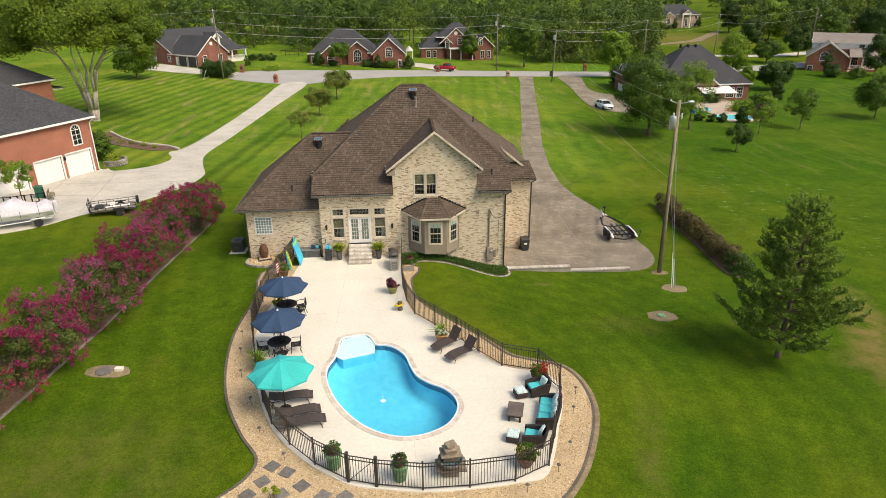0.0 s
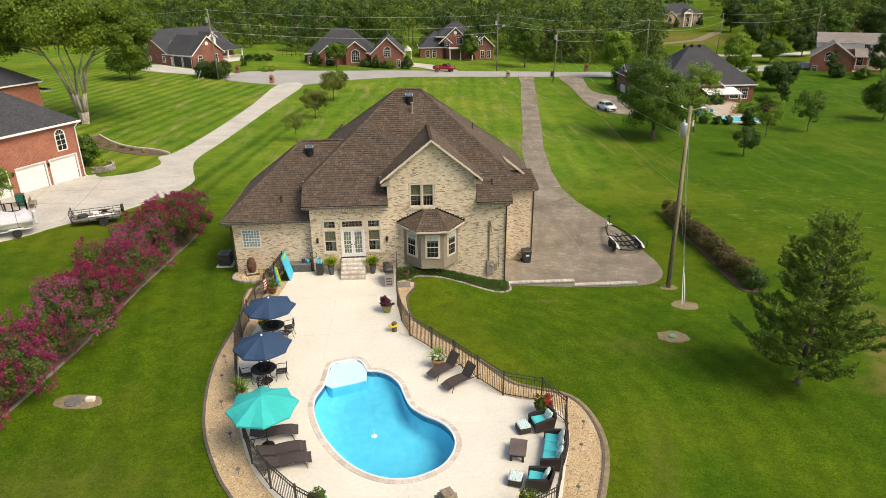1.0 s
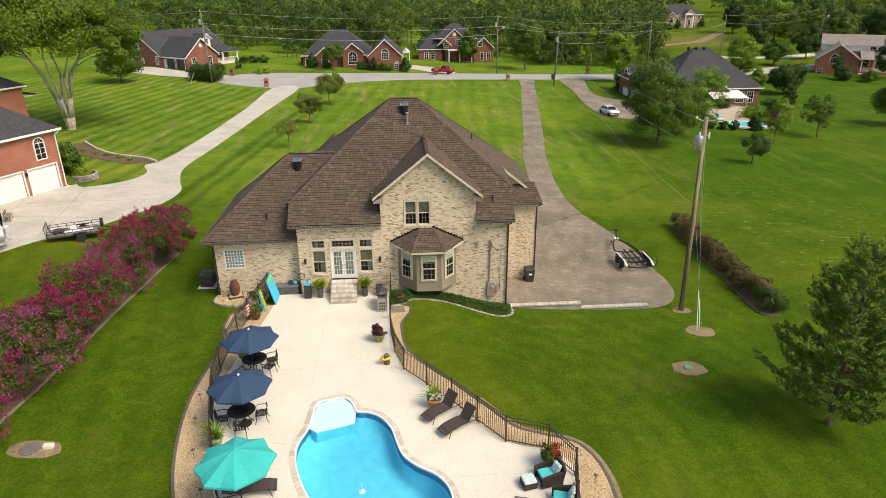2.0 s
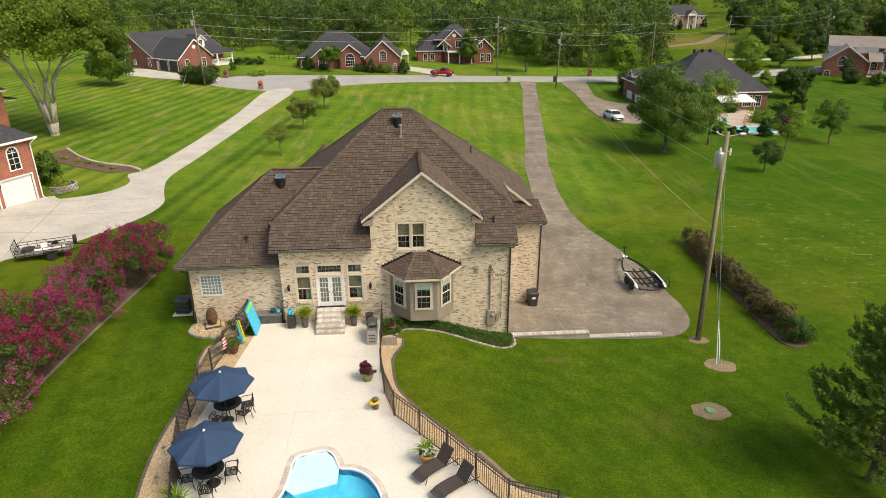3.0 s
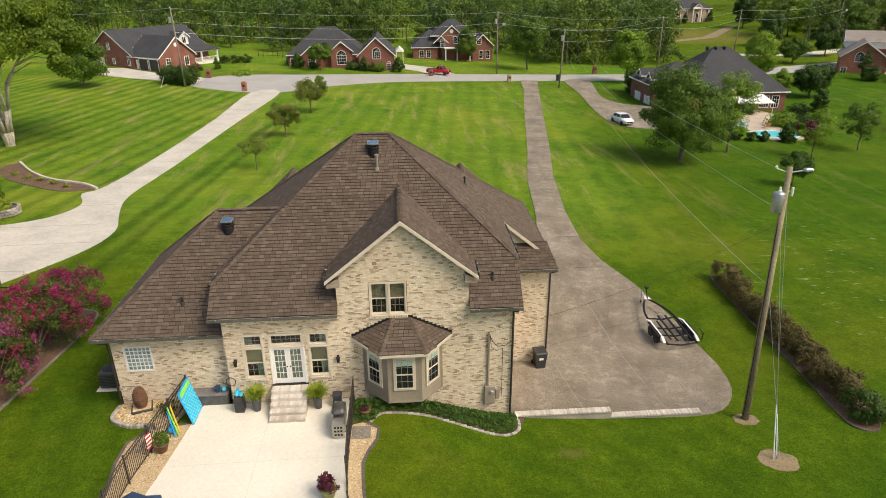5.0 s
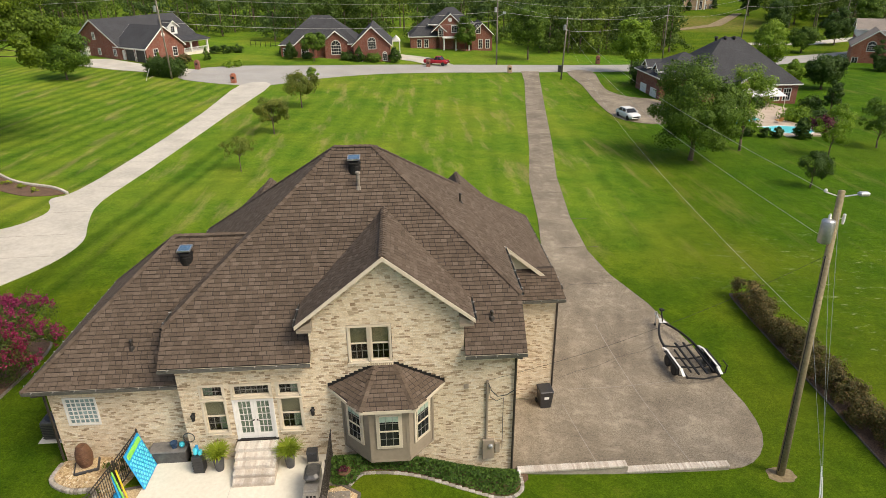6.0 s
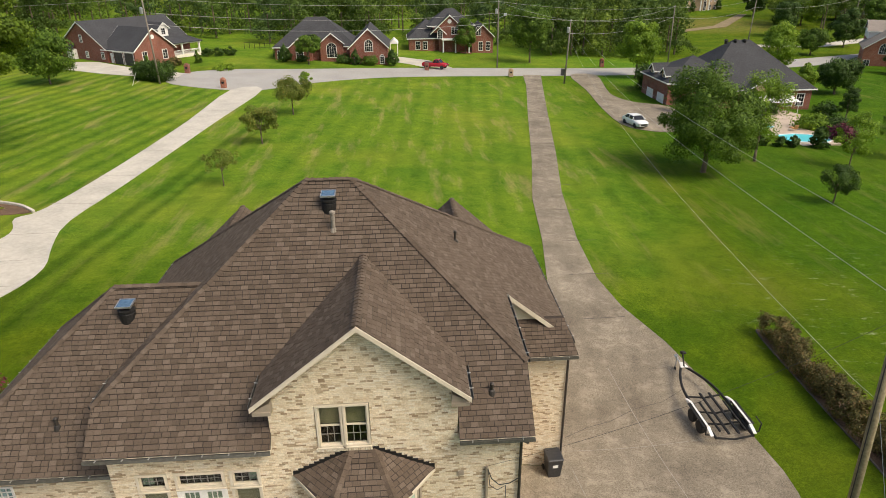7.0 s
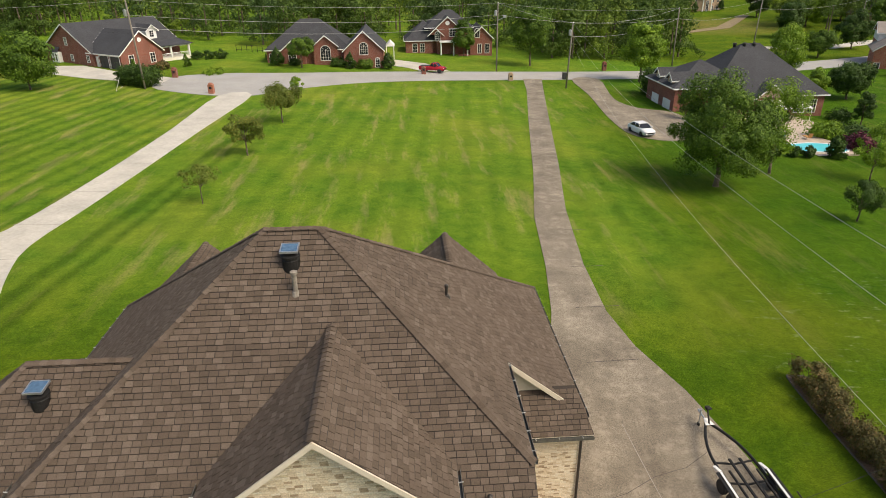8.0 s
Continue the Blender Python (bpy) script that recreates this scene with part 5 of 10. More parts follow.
# bay window
bay_plan = [(0.12, 40.0), (1.25, 38.87), (2.77, 38.87), (3.78, 40.0)]
s = Shape().prism([(0.12, 40.02), (1.25, 38.87), (2.77, 38.87), (3.78, 40.02)], 0.42, 3.12)
bay = under("bay", s, TAUPE, house, "taupe panelled bay with three sash windows")
for (ax, ay), (bx, by) in zip(bay_plan, bay_plan[1:]):
    d = Vector((bx - ax, by - ay, 0)).normalized()
    nrm = Vector((d.y, -d.x, 0))
    for (px, py) in ((ax, ay), (bx, by)):
        q = Vector((px, py, 0)) + (d * 0.05 if (px, py) == (ax, ay) else -d * 0.05)
        mm = along((q.x, q.y, 0.42), d, nrm)
        under("panel_strip", Shape().box(-0.05, 0.05, 0.0, 0.018, 0, 2.7, mm), TAUPE, bay)
    l = math.hypot(bx - ax, by - ay)
    mm = along(((ax + bx) / 2, (ay + by) / 2, 0.42), d, nrm)
    under("base_board", Shape().box(-l / 2, l / 2, 0.0, 0.016, 0.0, 0.09, mm), TAUPE, bay)
    wm = along(((ax + bx) / 2 + nrm.x * 0.03, (ay + by) / 2 + nrm.y * 0.03, 1.22), d, nrm)
    ww = 0.80 if abs(d.x) > 0.9 else 0.74
    wn = under("window", Shape().box(-ww / 2 - 0.10, ww / 2 + 0.10, -0.02, 0.03, -0.10, 1.62, wm), TRIM, house, "sash window of the bay")
    g = Shape().box(-ww / 2, ww / 2, 0.031, 0.036, 0.0, 1.52, wm)
    under("pane", g, GLASS_DARK, wn)
    g = Shape()
    for x0, x1, z0, z1 in ((-ww / 2, -ww / 2 + 0.04, 0, 1.52), (ww / 2 - 0.04, ww / 2, 0, 1.52), (-ww / 2, ww / 2, 0.73, 0.79), (-ww / 2, ww / 2, 0, 0.05), (-ww / 2, ww / 2, 1.47, 1.52)):
        g.box(x0, x1, 0.037, 0.06, z0, z1, wm)
    under("sash", g, TRIM, wn)
    g = Shape()
    for z0, z1 in ((0.05, 0.73), (0.79, 1.47)):
        for i in (1, 2):
            x = -ww / 2 + ww * i / 3
            g.box(x - 0.009, x + 0.009, 0.037, 0.046, z0, z1, wm)
        g.box(-ww / 2, ww / 2, 0.037, 0.046, (z0 + z1) / 2 - 0.009, (z0 + z1) / 2 + 0.009, wm)
    under("glazing_bar", g, BAR, wn)
    under("valance", Shape().box(-ww / 2 + 0.04, ww / 2 - 0.04, 0.0365, 0.039, 1.2, 1.47, wm), CURTAIN, wn)
bay_roof = {"bay_a": [(-0.34, 40.0, 3.36), (0.95, 38.5, 3.24), (1.58, 40.0, 4.28)], "bay_b": [(0.95, 38.5, 3.24), (3.02, 38.5, 3.24), (2.3, 40.0, 4.28), (1.58, 40.0, 4.28)], "bay_c": [(3.02, 38.5, 3.24), (4.24, 40.0, 3.36), (2.3, 40.0, 4.28)]}
s = Shape()
for poly in bay_roof.values():
    s.solid(poly, (0, 0, -0.05))
bay_top = under("bay_roof", s, SHINGLE_BASE, house, "small brown shingled roof over the bay")
s = Shape()
rim = [(-0.34, 40.0, 3.33), (0.95, 38.5, 3.21), (3.02, 38.5, 3.21), (4.24, 40.0, 3.33)]
for a, b in zip(rim, rim[1:]):
    d = (Vector(b) - Vector(a)).normalized()
    s.solid([Vector(a), Vector(b), Vector(b) - Vector((0, 0, 0.13)), Vector(a) - Vector((0, 0, 0.13))], Vector((d.y, -d.x, 0)) * 0.03)
s.add([Vector(p) - Vector((0, 0, 0.11)) for p in rim], [(0, 1, 2, 3)])
under("fascia", s, TRIM, bay_top)
s = Shape()
for k in range(11):
    for sx, x0, x1 in ((1, -0.34, 1.58), (-1, 4.24, 2.3)):
        t = k / 11
        x, z = x0 + (x1 - x0) * t, 3.36 + 0.92 * t
        s.box(min(x, x + sx * 0.19), max(x, x + sx * 0.19), 39.955, 39.99, z - 0.02, z + 0.16)
s.box(1.58, 2.3, 39.955, 39.99, 4.24, 4.36)
tagged(under("flashing", s, BLACK, bay_top, "dark stepped flashing"), kind="stuff")
for a, b in (((0.95, 38.5, 3.24), (1.58, 40.0, 4.28)), ((3.02, 38.5, 3.24), (2.3, 40.0, 4.28))):
    for cap in cap_line(a, b, 4):
        under("ridge_cap", Shape().add(cap, CAP_FACES), SHINGLE, bay_top)

# brick sill courses under the windows and over the door
s = Shape()
for x0, x1, z in ((-5.36, -4.29, 1.22), (-2.41, -1.36, 1.22), (0.50, 2.28, 4.29)):
    x = x0
    while x < x1 - 0.03:
        s.slab(x, x + 0.066, 39.93, 40.0, z - 0.02, z + 0.10, 0.006)
        x += 0.077
tagged(under("sill_brick", s, BRICK, house, "upright brick sill course"), kind="stuff")
s = Shape()
x = -5.9
while x < 7.0:
    if not (-0.9 < x < 5.0):
        s.slab(x, x + 0.066, 39.965, 40.0, 4.30, 4.52, 0.006)
    x += 0.077
tagged(under("soldier_course", s, BRICK, house, "upright soldier course under the eave"), kind="stuff")

# wall fixtures
def lantern(x):
    l = under("wall_lantern", Shape().lathe([(0.02, 0), (0.07, 0.05), (0.08, 0.25), (0.10, 0.27), (0.03, 0.36), (0.015, 0.42)], 8, (x, 39.86, 2.08)).box(x - 0.05, x + 0.05, 39.96, 39.99, 2.2, 2.42).rod((x, 39.97, 2.38), (x, 39.86, 2.46), 0.014), BLACK, house, "black wall lantern")
    return l


lantern(-5.67)
lantern(-1.02)
pipe("conduit", [(5.95, 39.93, 3.3), (5.95, 39.93, -0.3)], 0.055, TAUPE, house, "taupe service conduit")
under("meter_box", Shape().slab(5.78, 6.28, 39.82, 39.99, -0.62, 0.38, 0.02).slab(6.32, 6.52, 39.88, 39.99, -0.35, 0.15, 0.02), TAUPE, house, "taupe electric meter box")
under("meter_dial", Shape().lathe([(0.10, 0), (0.10, 0.05), (0.07, 0.09)], 16, (0, 0, 0), pose(6.12, 39.82, 0.08, 90)), GALV, house, "round glass meter dial")
pipe("service_cable", [(5.95, 39.93, 3.3), (6.1, 39.8, 2.9), (6.35, 39.75, 2.65), (6.7, 39.75, 2.7), (7.05, 39.7, 3.0)], 0.018, PLASTIC_BLACK, house)
pipe("service_cable", [(6.0, 39.93, 3.2), (6.05, 39.8, 2.6), (6.3, 39.78, 2.4), (6.6, 39.9, 2.45), (6.62, 39.93, -0.2)], 0.014, PLASTIC_BLACK, house)
under("wall_box", Shape().slab(5.0, 5.2, 39.93, 39.99, 2.95, 3.15, 0.02), TAUPE, house)


def roof_vent(x, y, z, tilt):
    """A solar attic fan: dome base with a tilted cell."""
    b = under("attic_fan", Shape().lathe([(0.27, -0.35), (0.27, 0.02), (0.23, 0.06), (0.29, 0.09), (0.29, 0.16), (0.2, 0.20)], 18, (x, y, z)), BLACK, roof, "round black attic fan")
    m = pose(x, y, z + 0.36, tilt, 0, 0)
    under("solar_cell", Shape().slab(-0.24, 0.24, -0.24, 0.24, -0.02, 0.025, 0.01, m), SOLAR, roof, "blue solar cell")
    f = Shape()
    for x0, x1, y0, y1 in ((-0.27, 0.27, -0.27, -0.235), (-0.27, 0.27, 0.235, 0.27), (-0.27, -0.235, -0.235, 0.235), (0.235, 0.27, -0.235, 0.235)):
        f.box(x0, x1, y0, y1, -0.03, 0.035, m)
    f.rod((x, y, z + 0.17), (x, y, z + 0.36), 0.03)
    under("cell_frame", f, GALV, roof)


roof_vent(0.81, 46.0, 10.47, 6)
roof_vent(-6.26, 44.0, 7.36, 6)


def pipe_vent(x, y, z, h=0.5, r=0.05, material=GUTTER):
    under("vent_pipe", Shape().lathe([(0.16, -0.12), (0.10, 0.05), (r, 0.08), (r, h), (r * 1.5, h + 0.01), (r * 1.5, h + 0.08), (r * 0.6, h + 0.12)], 12, (x, y, z)), material, roof, "capped metal flue pipe")


pipe_vent(0.98, 45.3, front_z(45.3) - 0.02, 0.62, 0.075, WOOD_GREY)
pipe_vent(6.17, 40.7, front_z(40.7), 0.22, 0.05, DOWNSPOUT)
pipe_vent(-8.02, 41.3, 4.72, 0.25, 0.05, DOWNSPOUT)
pipe_vent(5.6, 48.05, east_z(5.6), 0.35, 0.05, DOWNSPOUT)

# front steps and landing
steps = thing("steps", pose(-3.33, 39.0, 0.0), "whitewashed brick steps up to the french door", "steps", kind="structure")
s = Shape()
for i in range(5):
    z = 0.19 * (i + 1)
    y0 = 38.38 + i * 0.27
    s2 = Shape()
    x = -4.14
    while x < -2.52:
        w = min(0.104, -2.50 - x)
        s2.slab(x, x + w, y0 - 0.02, y0 + 0.29 if i < 4 else 39.97, z - 0.075, z, 0.008)
        x += 0.108
    under("tread", s2, STEP_STONE, steps)
    s.box(-4.12, -2.53, y0, 39.98, z - 0.19, z - 0.077)
under("riser", s, STEP_STONE, steps)


# ---- trees and shrubs ----
def clumps(rng, centre, radii, count, per, spread, dome=False, hollow=0.45):
    """Leaf places gathered in clumps over an ellipsoid crown with an uneven rim."""
    d = rng.normal(size=(count, 3))
    d /= np.linalg.norm(d, axis=1)[:, None]
    if dome:
        d[:, 2] = np.abs(d[:, 2]) * 1.0 - 0.15
    r = rng.uniform(hollow, 1.0, size=(count, 1)) ** 0.6 * rng.uniform(0.74, 1.2, size=(count, 1))
    c = np.asarray(centre) + d * r * np.asarray(radii)
    s = rng.uniform(0.55, 1.4, size=(count, 1, 1)) * spread
    o = rng.normal(size=(count, per, 3))
    o /= np.linalg.norm(o, axis=2)[:, :, None]
    p = c[:, None, :] + o * s * 1.75 * rng.uniform(0.1, 1.08, size=(count, per, 1)) ** 0.55 * np.array([1, 1, 0.75])
    return np.concatenate([p, o * 0.65 + d[:, None, :] * 0.6], 2).reshape(-1, 6), c


def lobed(rng, centre, radii, lobes, per, size=0.34, floor=-0.45):
    """Leaf places over the rounded lobes of a crown; each leaf faces out of its lobe."""
    centre, radii = np.asarray(centre, float), np.asarray(radii, float)
    d = rng.normal(size=(lobes, 3))
    d /= np.linalg.norm(d, axis=1)[:, None]
    d[:, 2] = np.where(d[:, 2] < floor, np.abs(d[:, 2]) * 0.7, d[:, 2])
    c = centre + d * radii * rng.uniform(0.5, 0.95, size=(lobes, 1))
    r = radii.mean() * size * rng.uniform(0.6, 1.35, size=(lobes, 1, 1))
    o = rng.normal(size=(lobes, per, 3)) + d[:, None, :] * 0.45 + np.array([0, 0, 0.2])
    o /= np.linalg.norm(o, axis=2)[:, :, None]
    p = c[:, None, :] + o * r * rng.uniform(0.45, 1.1, size=(lobes, per, 1)) * np.array([1, 1, 0.8])
    return np.concatenate([p, o * 0.8 + d[:, None, :] * 0.3], 2).reshape(-1, 6), c


def limbs(shape, rng, base, targets, r0, fork, sag=0.0):
    """A tapered trunk up to fork and limbs bending out to the targets."""
    base, fork = Vector(base), Vector(fork)
    mid = base.lerp(fork, 0.5) + Vector((rng.normal() * r0 * 0.5, rng.normal() * r0 * 0.5, 0))
    shape.rod(base - Vector((0, 0, 0.25)), base + Vector((0, 0, 0.12)), r0 * 1.5, r0 * 1.1, 9)
    shape.rod(base, mid, r0 * 1.1, r0 * 0.9, 9).rod(mid, fork, r0 * 0.9, r0 * 0.75, 9)
    for t in targets:
        t = Vector(t)
        k = base.lerp(fork, rng.uniform(0.75, 1.0))
        m1 = k.lerp(t, 0.45) + Vector((0, 0, (t - k).length * 0.12))
        shape.rod(k, m1, r0 * 0.45, r0 * 0.28, 6).rod(m1, t, r0 * 0.28, r0 * 0.08, 5)


def tree(x, y, height, radius, leaf, label, seed, low=0.28, count=70, per=70, size=0.22, trunk=0.16, bark=BARK, name="tree", group="", kind=None, squash=1.0, spread=None, category="tree"):
    rng = np.random.default_rng(seed)
    t = thing(name, pose(x, y, ground(x, y)), label, category, group)
    cz = height * (low + (1 - low) * 0.48)
    radii = (radius * 0.82, radius * 0.82, height * (1 - low) / 2 * squash * 0.9)
    p, c = lobed(rng, (0, 0, cz), radii, int(count * 0.5) + 8, int(per * 3.9), 0.34 if spread is None else spread, -0.92)
    size *= 0.62
    s = Shape()
    picks = c[rng.choice(len(c), min(9, len(c)), replace=False)]
    limbs(s, rng, (0, 0, 0), picks, trunk, (0, 0, height * (low + 0.12)))
    part("trunk", s, bark, t, "", True)
    part("crown", Shape().leaves(p, rng.uniform(0.6, 1.3, len(p)) * size, rng), leaf, t)
    return t


def shrub(x, y, rx, ry, h, leaf, label, seed, count=26, per=60, size=0.10, name="shrub", z=None, category="shrub", cone=False):
    rng = np.random.default_rng(seed)
    t = thing(name, pose(x, y, ground(x, y) if z is None else z), label, category)
    p, c = clumps(rng, (0, 0, h * 0.5), (rx, ry, h * 0.5), int(count * max(1.0, rx * h / 1.8)), per, min(rx, ry) * 0.22, hollow=0.6)
    if cone:
        k = np.clip(1.25 - p[:, 2:3] / h, 0.12, 1.1)
        p[:, :2] *= k
    p[:, 2] = np.maximum(p[:, 2], 0.05)
    s = Shape()
    for i in range(5):
        a = i * 1.256
        s.rod((0, 0, -0.1), (math.cos(a) * rx * 0.5, math.sin(a) * ry * 0.5, h * 0.6), 0.03, 0.012, 5)
    part("stem", s, BARK, t)
    part("foliage", Shape().leaves(p, rng.uniform(0.6, 1.3, len(p)) * size, rng), leaf, t)
    return t


# the wide old maple by the neighbour's lawn, with a fan of pale stems
rng = np.random.default_rng(11)
mx, my = -44.1, 92.3
t = thing("maple_tree", pose(mx, my, ground(mx, my)), "broad old shade tree with several pale trunks", "tree")
pa, ca = lobed(rng, (-0.6, 0, 12.9), (9.8, 9.2, 5.6), 84, 760, 0.28, -0.45)
pb, cb = lobed(rng, (7.6, 0.5, 10.6), (3.4, 4.0, 3.6), 18, 800, 0.42, -0.5)
pc, cl = lobed(rng, (-7.6, -1.0, 11.4), (4.0, 4.6, 3.4), 18, 800, 0.42, -0.5)
pp, cc = np.concatenate([pa, pb, pc]), np.concatenate([ca, cb, cl])
s = Shape()
tips = []
for i in range(7):
    a = i * 0.9 + 0.2
    lean = rng.uniform(0.75, 1.25)
    nodes = [Vector((math.cos(a) * 0.22, math.sin(a) * 0.22, -0.2))]
    for zz, off, wob in ((1.6, 0.55, 0.05), (4.2, 1.15, 0.15), (7.0, 2.2, 0.25), (9.6, 3.5, 0.35), (12.2, 5.0, 0.5)):
        nodes.append(Vector((math.cos(a) * off * lean + rng.normal() * wob, math.sin(a) * off * lean + rng.normal() * wob, zz)))
    for k, (p, q) in enumerate(zip(nodes, nodes[1:])):
        r0 = 0.27 * (1 - 0.16 * k)
        s.rod(p, q, r0, r0 - 0.043, 9)
        if k >= 2:
            tips += [p.lerp(q, u) for u in (0.1, 0.45, 0.8)]
for q in cc:
    q = Vector(q)
    k = min(tips, key=lambda v: (v - q).length + max(0.0, v.z - q.z + 0.8) * 3)
    m1 = k.lerp(q, 0.5) + Vector((rng.normal() * 0.2, rng.normal() * 0.2, (q - k).length * 0.10))
    s.rod(k, m1, 0.085, 0.055, 6).rod(m1, q, 0.055, 0.02, 5)
s.rod((0, 0, -0.3), (0, 0, 0.35), 0.62, 0.46, 12)
part("trunk", s, BARK_PALE, t, "pale forked trunks", True)
part("crown", Shape().leaves(pp, rng.uniform(0.6, 1.3, len(pp)) * 0.165, rng), foliage("maple_leaf", (0.060, 0.104, 0.006), (0.125, 0.195, 0.013), (0.17, 0.24, 0.016), 0.25, 0.75, 1.3), t)

tree(36.3, 89.0, 11.8, 6.2, LEAF, "full dark green oak on the side lawn", 21, 0.09, 120, 170, 0.20, 0.28, squash=1.05, spread=0.30, name="oak_tree")
tree(44.5, 93.4, 11.2, 3.3, LEAF_BRIGHT, "light green young tree before a brick house", 22, 0.14, 60, 80, 0.17, 0.16, squash=1.0, spread=0.32)
tree(51.0, 152.9, 12.4, 4.4, LEAF_BRIGHT, "yellow-green maple beside the street", 23, 0.16, 90, 60, 0.38, 0.2)
tree(32.9, 171.2, 14.0, 5.2, LEAF, "round green tree behind the street", 24, 0.2, 80, 60, 0.38, 0.2)
tree(-12.9, 98.6, 4.6, 2.6, LEAF_RUSSET, "small round ornamental tree on the front lawn", 25, 0.28, 44, 50, 0.17, 0.09)
tree(-11.6, 114.5, 5.2, 3.3, LEAF_RUSSET, "spreading small tree on the front lawn", 26, 0.3, 50, 50, 0.19, 0.10)
tree(-13.6, 83.1, 3.9, 2.1, LEAF_RUSSET, "sparse young tree on the front lawn", 27, 0.35, 30, 20, 0.13, 0.05)
tree(-11.6, 130.5, 3.6, 1.2, LEAF_BRIGHT, "thin sapling by the street", 28, 0.25, 14, 30, 0.17, 0.05)
tree(-53.5, 134.0, 9.5, 5.0, LEAF, "dense conical green tree beside a drive", 29, 0.06, 90, 60, 0.32, 0.15)
tree(54.6, 91.2, 7.0, 2.7, LEAF_BRIGHT, "feathery young cypress on the side lawn", 30, 0.14, 40, 50, 0.17, 0.08, spread=0.26)
tree(63.9, 95.5, 7.2, 3.0, LEAF, "leaning feathery tree on the side lawn", 31, 0.16, 46, 50, 0.18, 0.10, spread=0.28)
tree(82.0, 135.9, 6.6, 5.0, LEAF_DARK, "broad dark green tree on the side lawn", 32, 0.12, 90, 60, 0.30, 0.2)
tree(72.1, 117.7, 5.2, 1.5, LEAF_DARK, "dark narrow evergreen beside a pool", 33, 0.03, 40, 60, 0.17, 0.1)
tree(74.1, 133.5, 6.2, 2.2, LEAF_BRIGHT, "light green tree behind a brick house", 34, 0.05, 50, 60, 0.24, 0.12)
tree(85.9, 162.7, 10.6, 4.4, LEAF_BRIGHT, "tall leafy tree behind a dark roof", 35, 0.05, 80, 60, 0.32, 0.2)
tree(125.4, 198.8, 10.0, 5.3, LEAF_DARK, "dark tall tree by the lane", 37, 0.08, 70, 60, 0.40, 0.2)
tree(107.4, 184.9, 6.8, 4.4, LEAF, "round green tree by the lane", 38, 0.14, 70, 60, 0.36, 0.2)
tree(124.2, 226.7, 12.5, 4.9, LEAF_DARK, "tall dark tree at the field's edge", 39, 0.05, 80, 60, 0.45, 0.25)
tree(148.5, 258.0, 16.5, 7.6, LEAF_BRIGHT, "large yellow-green tree at the field's edge", 40, 0.05, 110, 60, 0.55, 0.3)
tree(171.6, 273.4, 14.0, 7.2, LEAF, "large tree at the field's edge", 41, 0.05, 90, 60, 0.55, 0.3)
tree(148.6, 292.0, 15.0, 6.0, LEAF_DARK, "dark tree behind a sloping field", 46, 0.05, 80, 60, 0.55, 0.3)
tree(158.0, 232.0, 12.0, 5.2, LEAF, "leafy tree beside a lane", 47, 0.08, 80, 60, 0.45, 0.25)
tree(46.5, 120.5, 5.0, 1.6, LEAF_DARK, "dark clipped evergreen at a house corner", 42, 0.02, 24, 60, 0.16, 0.08)
tree(45.0, 79.4, 4.0, 1.9, LEAF_DARK, "round dark clipped tree on the open lawn", 43, 0.20, 34, 70, 0.12, 0.08)
tree(82.3, 103.7, 8.6, 4.0, LEAF, "leafy evergreen on the open lawn", 44, 0.08, 70, 70, 0.22, 0.12)
tree(107.2, 156.5, 6.9, 1.5, LEAF_DARK, "narrow dark evergreen beside a brick house", 45, 0.02, 40, 60, 0.22, 0.12)
tree(176.0, 236.0, 14.0, 6.5, LEAF_DARK, "dense dark tree behind a slope", 49, 0.05, 90, 60, 0.5, 0.3)
tree(205.0, 300.0, 16.0, 8.0, LEAF, "wide tree behind a dark-roofed house", 52, 0.05, 90, 60, 0.6, 0.3)
tree(225.0, 290.0, 15.0, 8.0, LEAF_DARK, "dark tree behind a dark-roofed house", 53, 0.05, 90, 60, 0.6, 0.3)
tree(119.0, 154.8, 11.0, 3.8, LEAF_DARK, "tall dark evergreen beside a brick house", 48, 0.02, 80, 60, 0.30, 0.15)

# young pine with whorled limbs
rng = np.random.default_rng(50)
px, py = 20.6, 26.7
pine = thing("pine_tree", pose(px, py, ground(px, py)), "young pine with open whorled limbs on the lawn", "tree")
s, pts = Shape(), []
H = 9.2
s.rod((0, 0, -0.2), (0, 0, 0.5), 0.20, 0.15, 9).rod((0, 0, 0.4), (0.05, 0, H * 0.6), 0.15, 0.09, 8).rod((0.05, 0, H * 0.6), (0, 0, H), 0.09, 0.02, 6)


def tuft(q, d, l, k):
    """Needles that stand out all round a twig end and along it."""
    u = rng.uniform(-0.55, 0.5, size=(k, 1))
    o = rng.normal(size=(k, 3))
    o /= np.linalg.norm(o, axis=1)[:, None]
    pts.append(np.asarray(q) + np.asarray(d) * u * l + o * 0.10 * (1.0 - 0.5 * np.abs(u)))


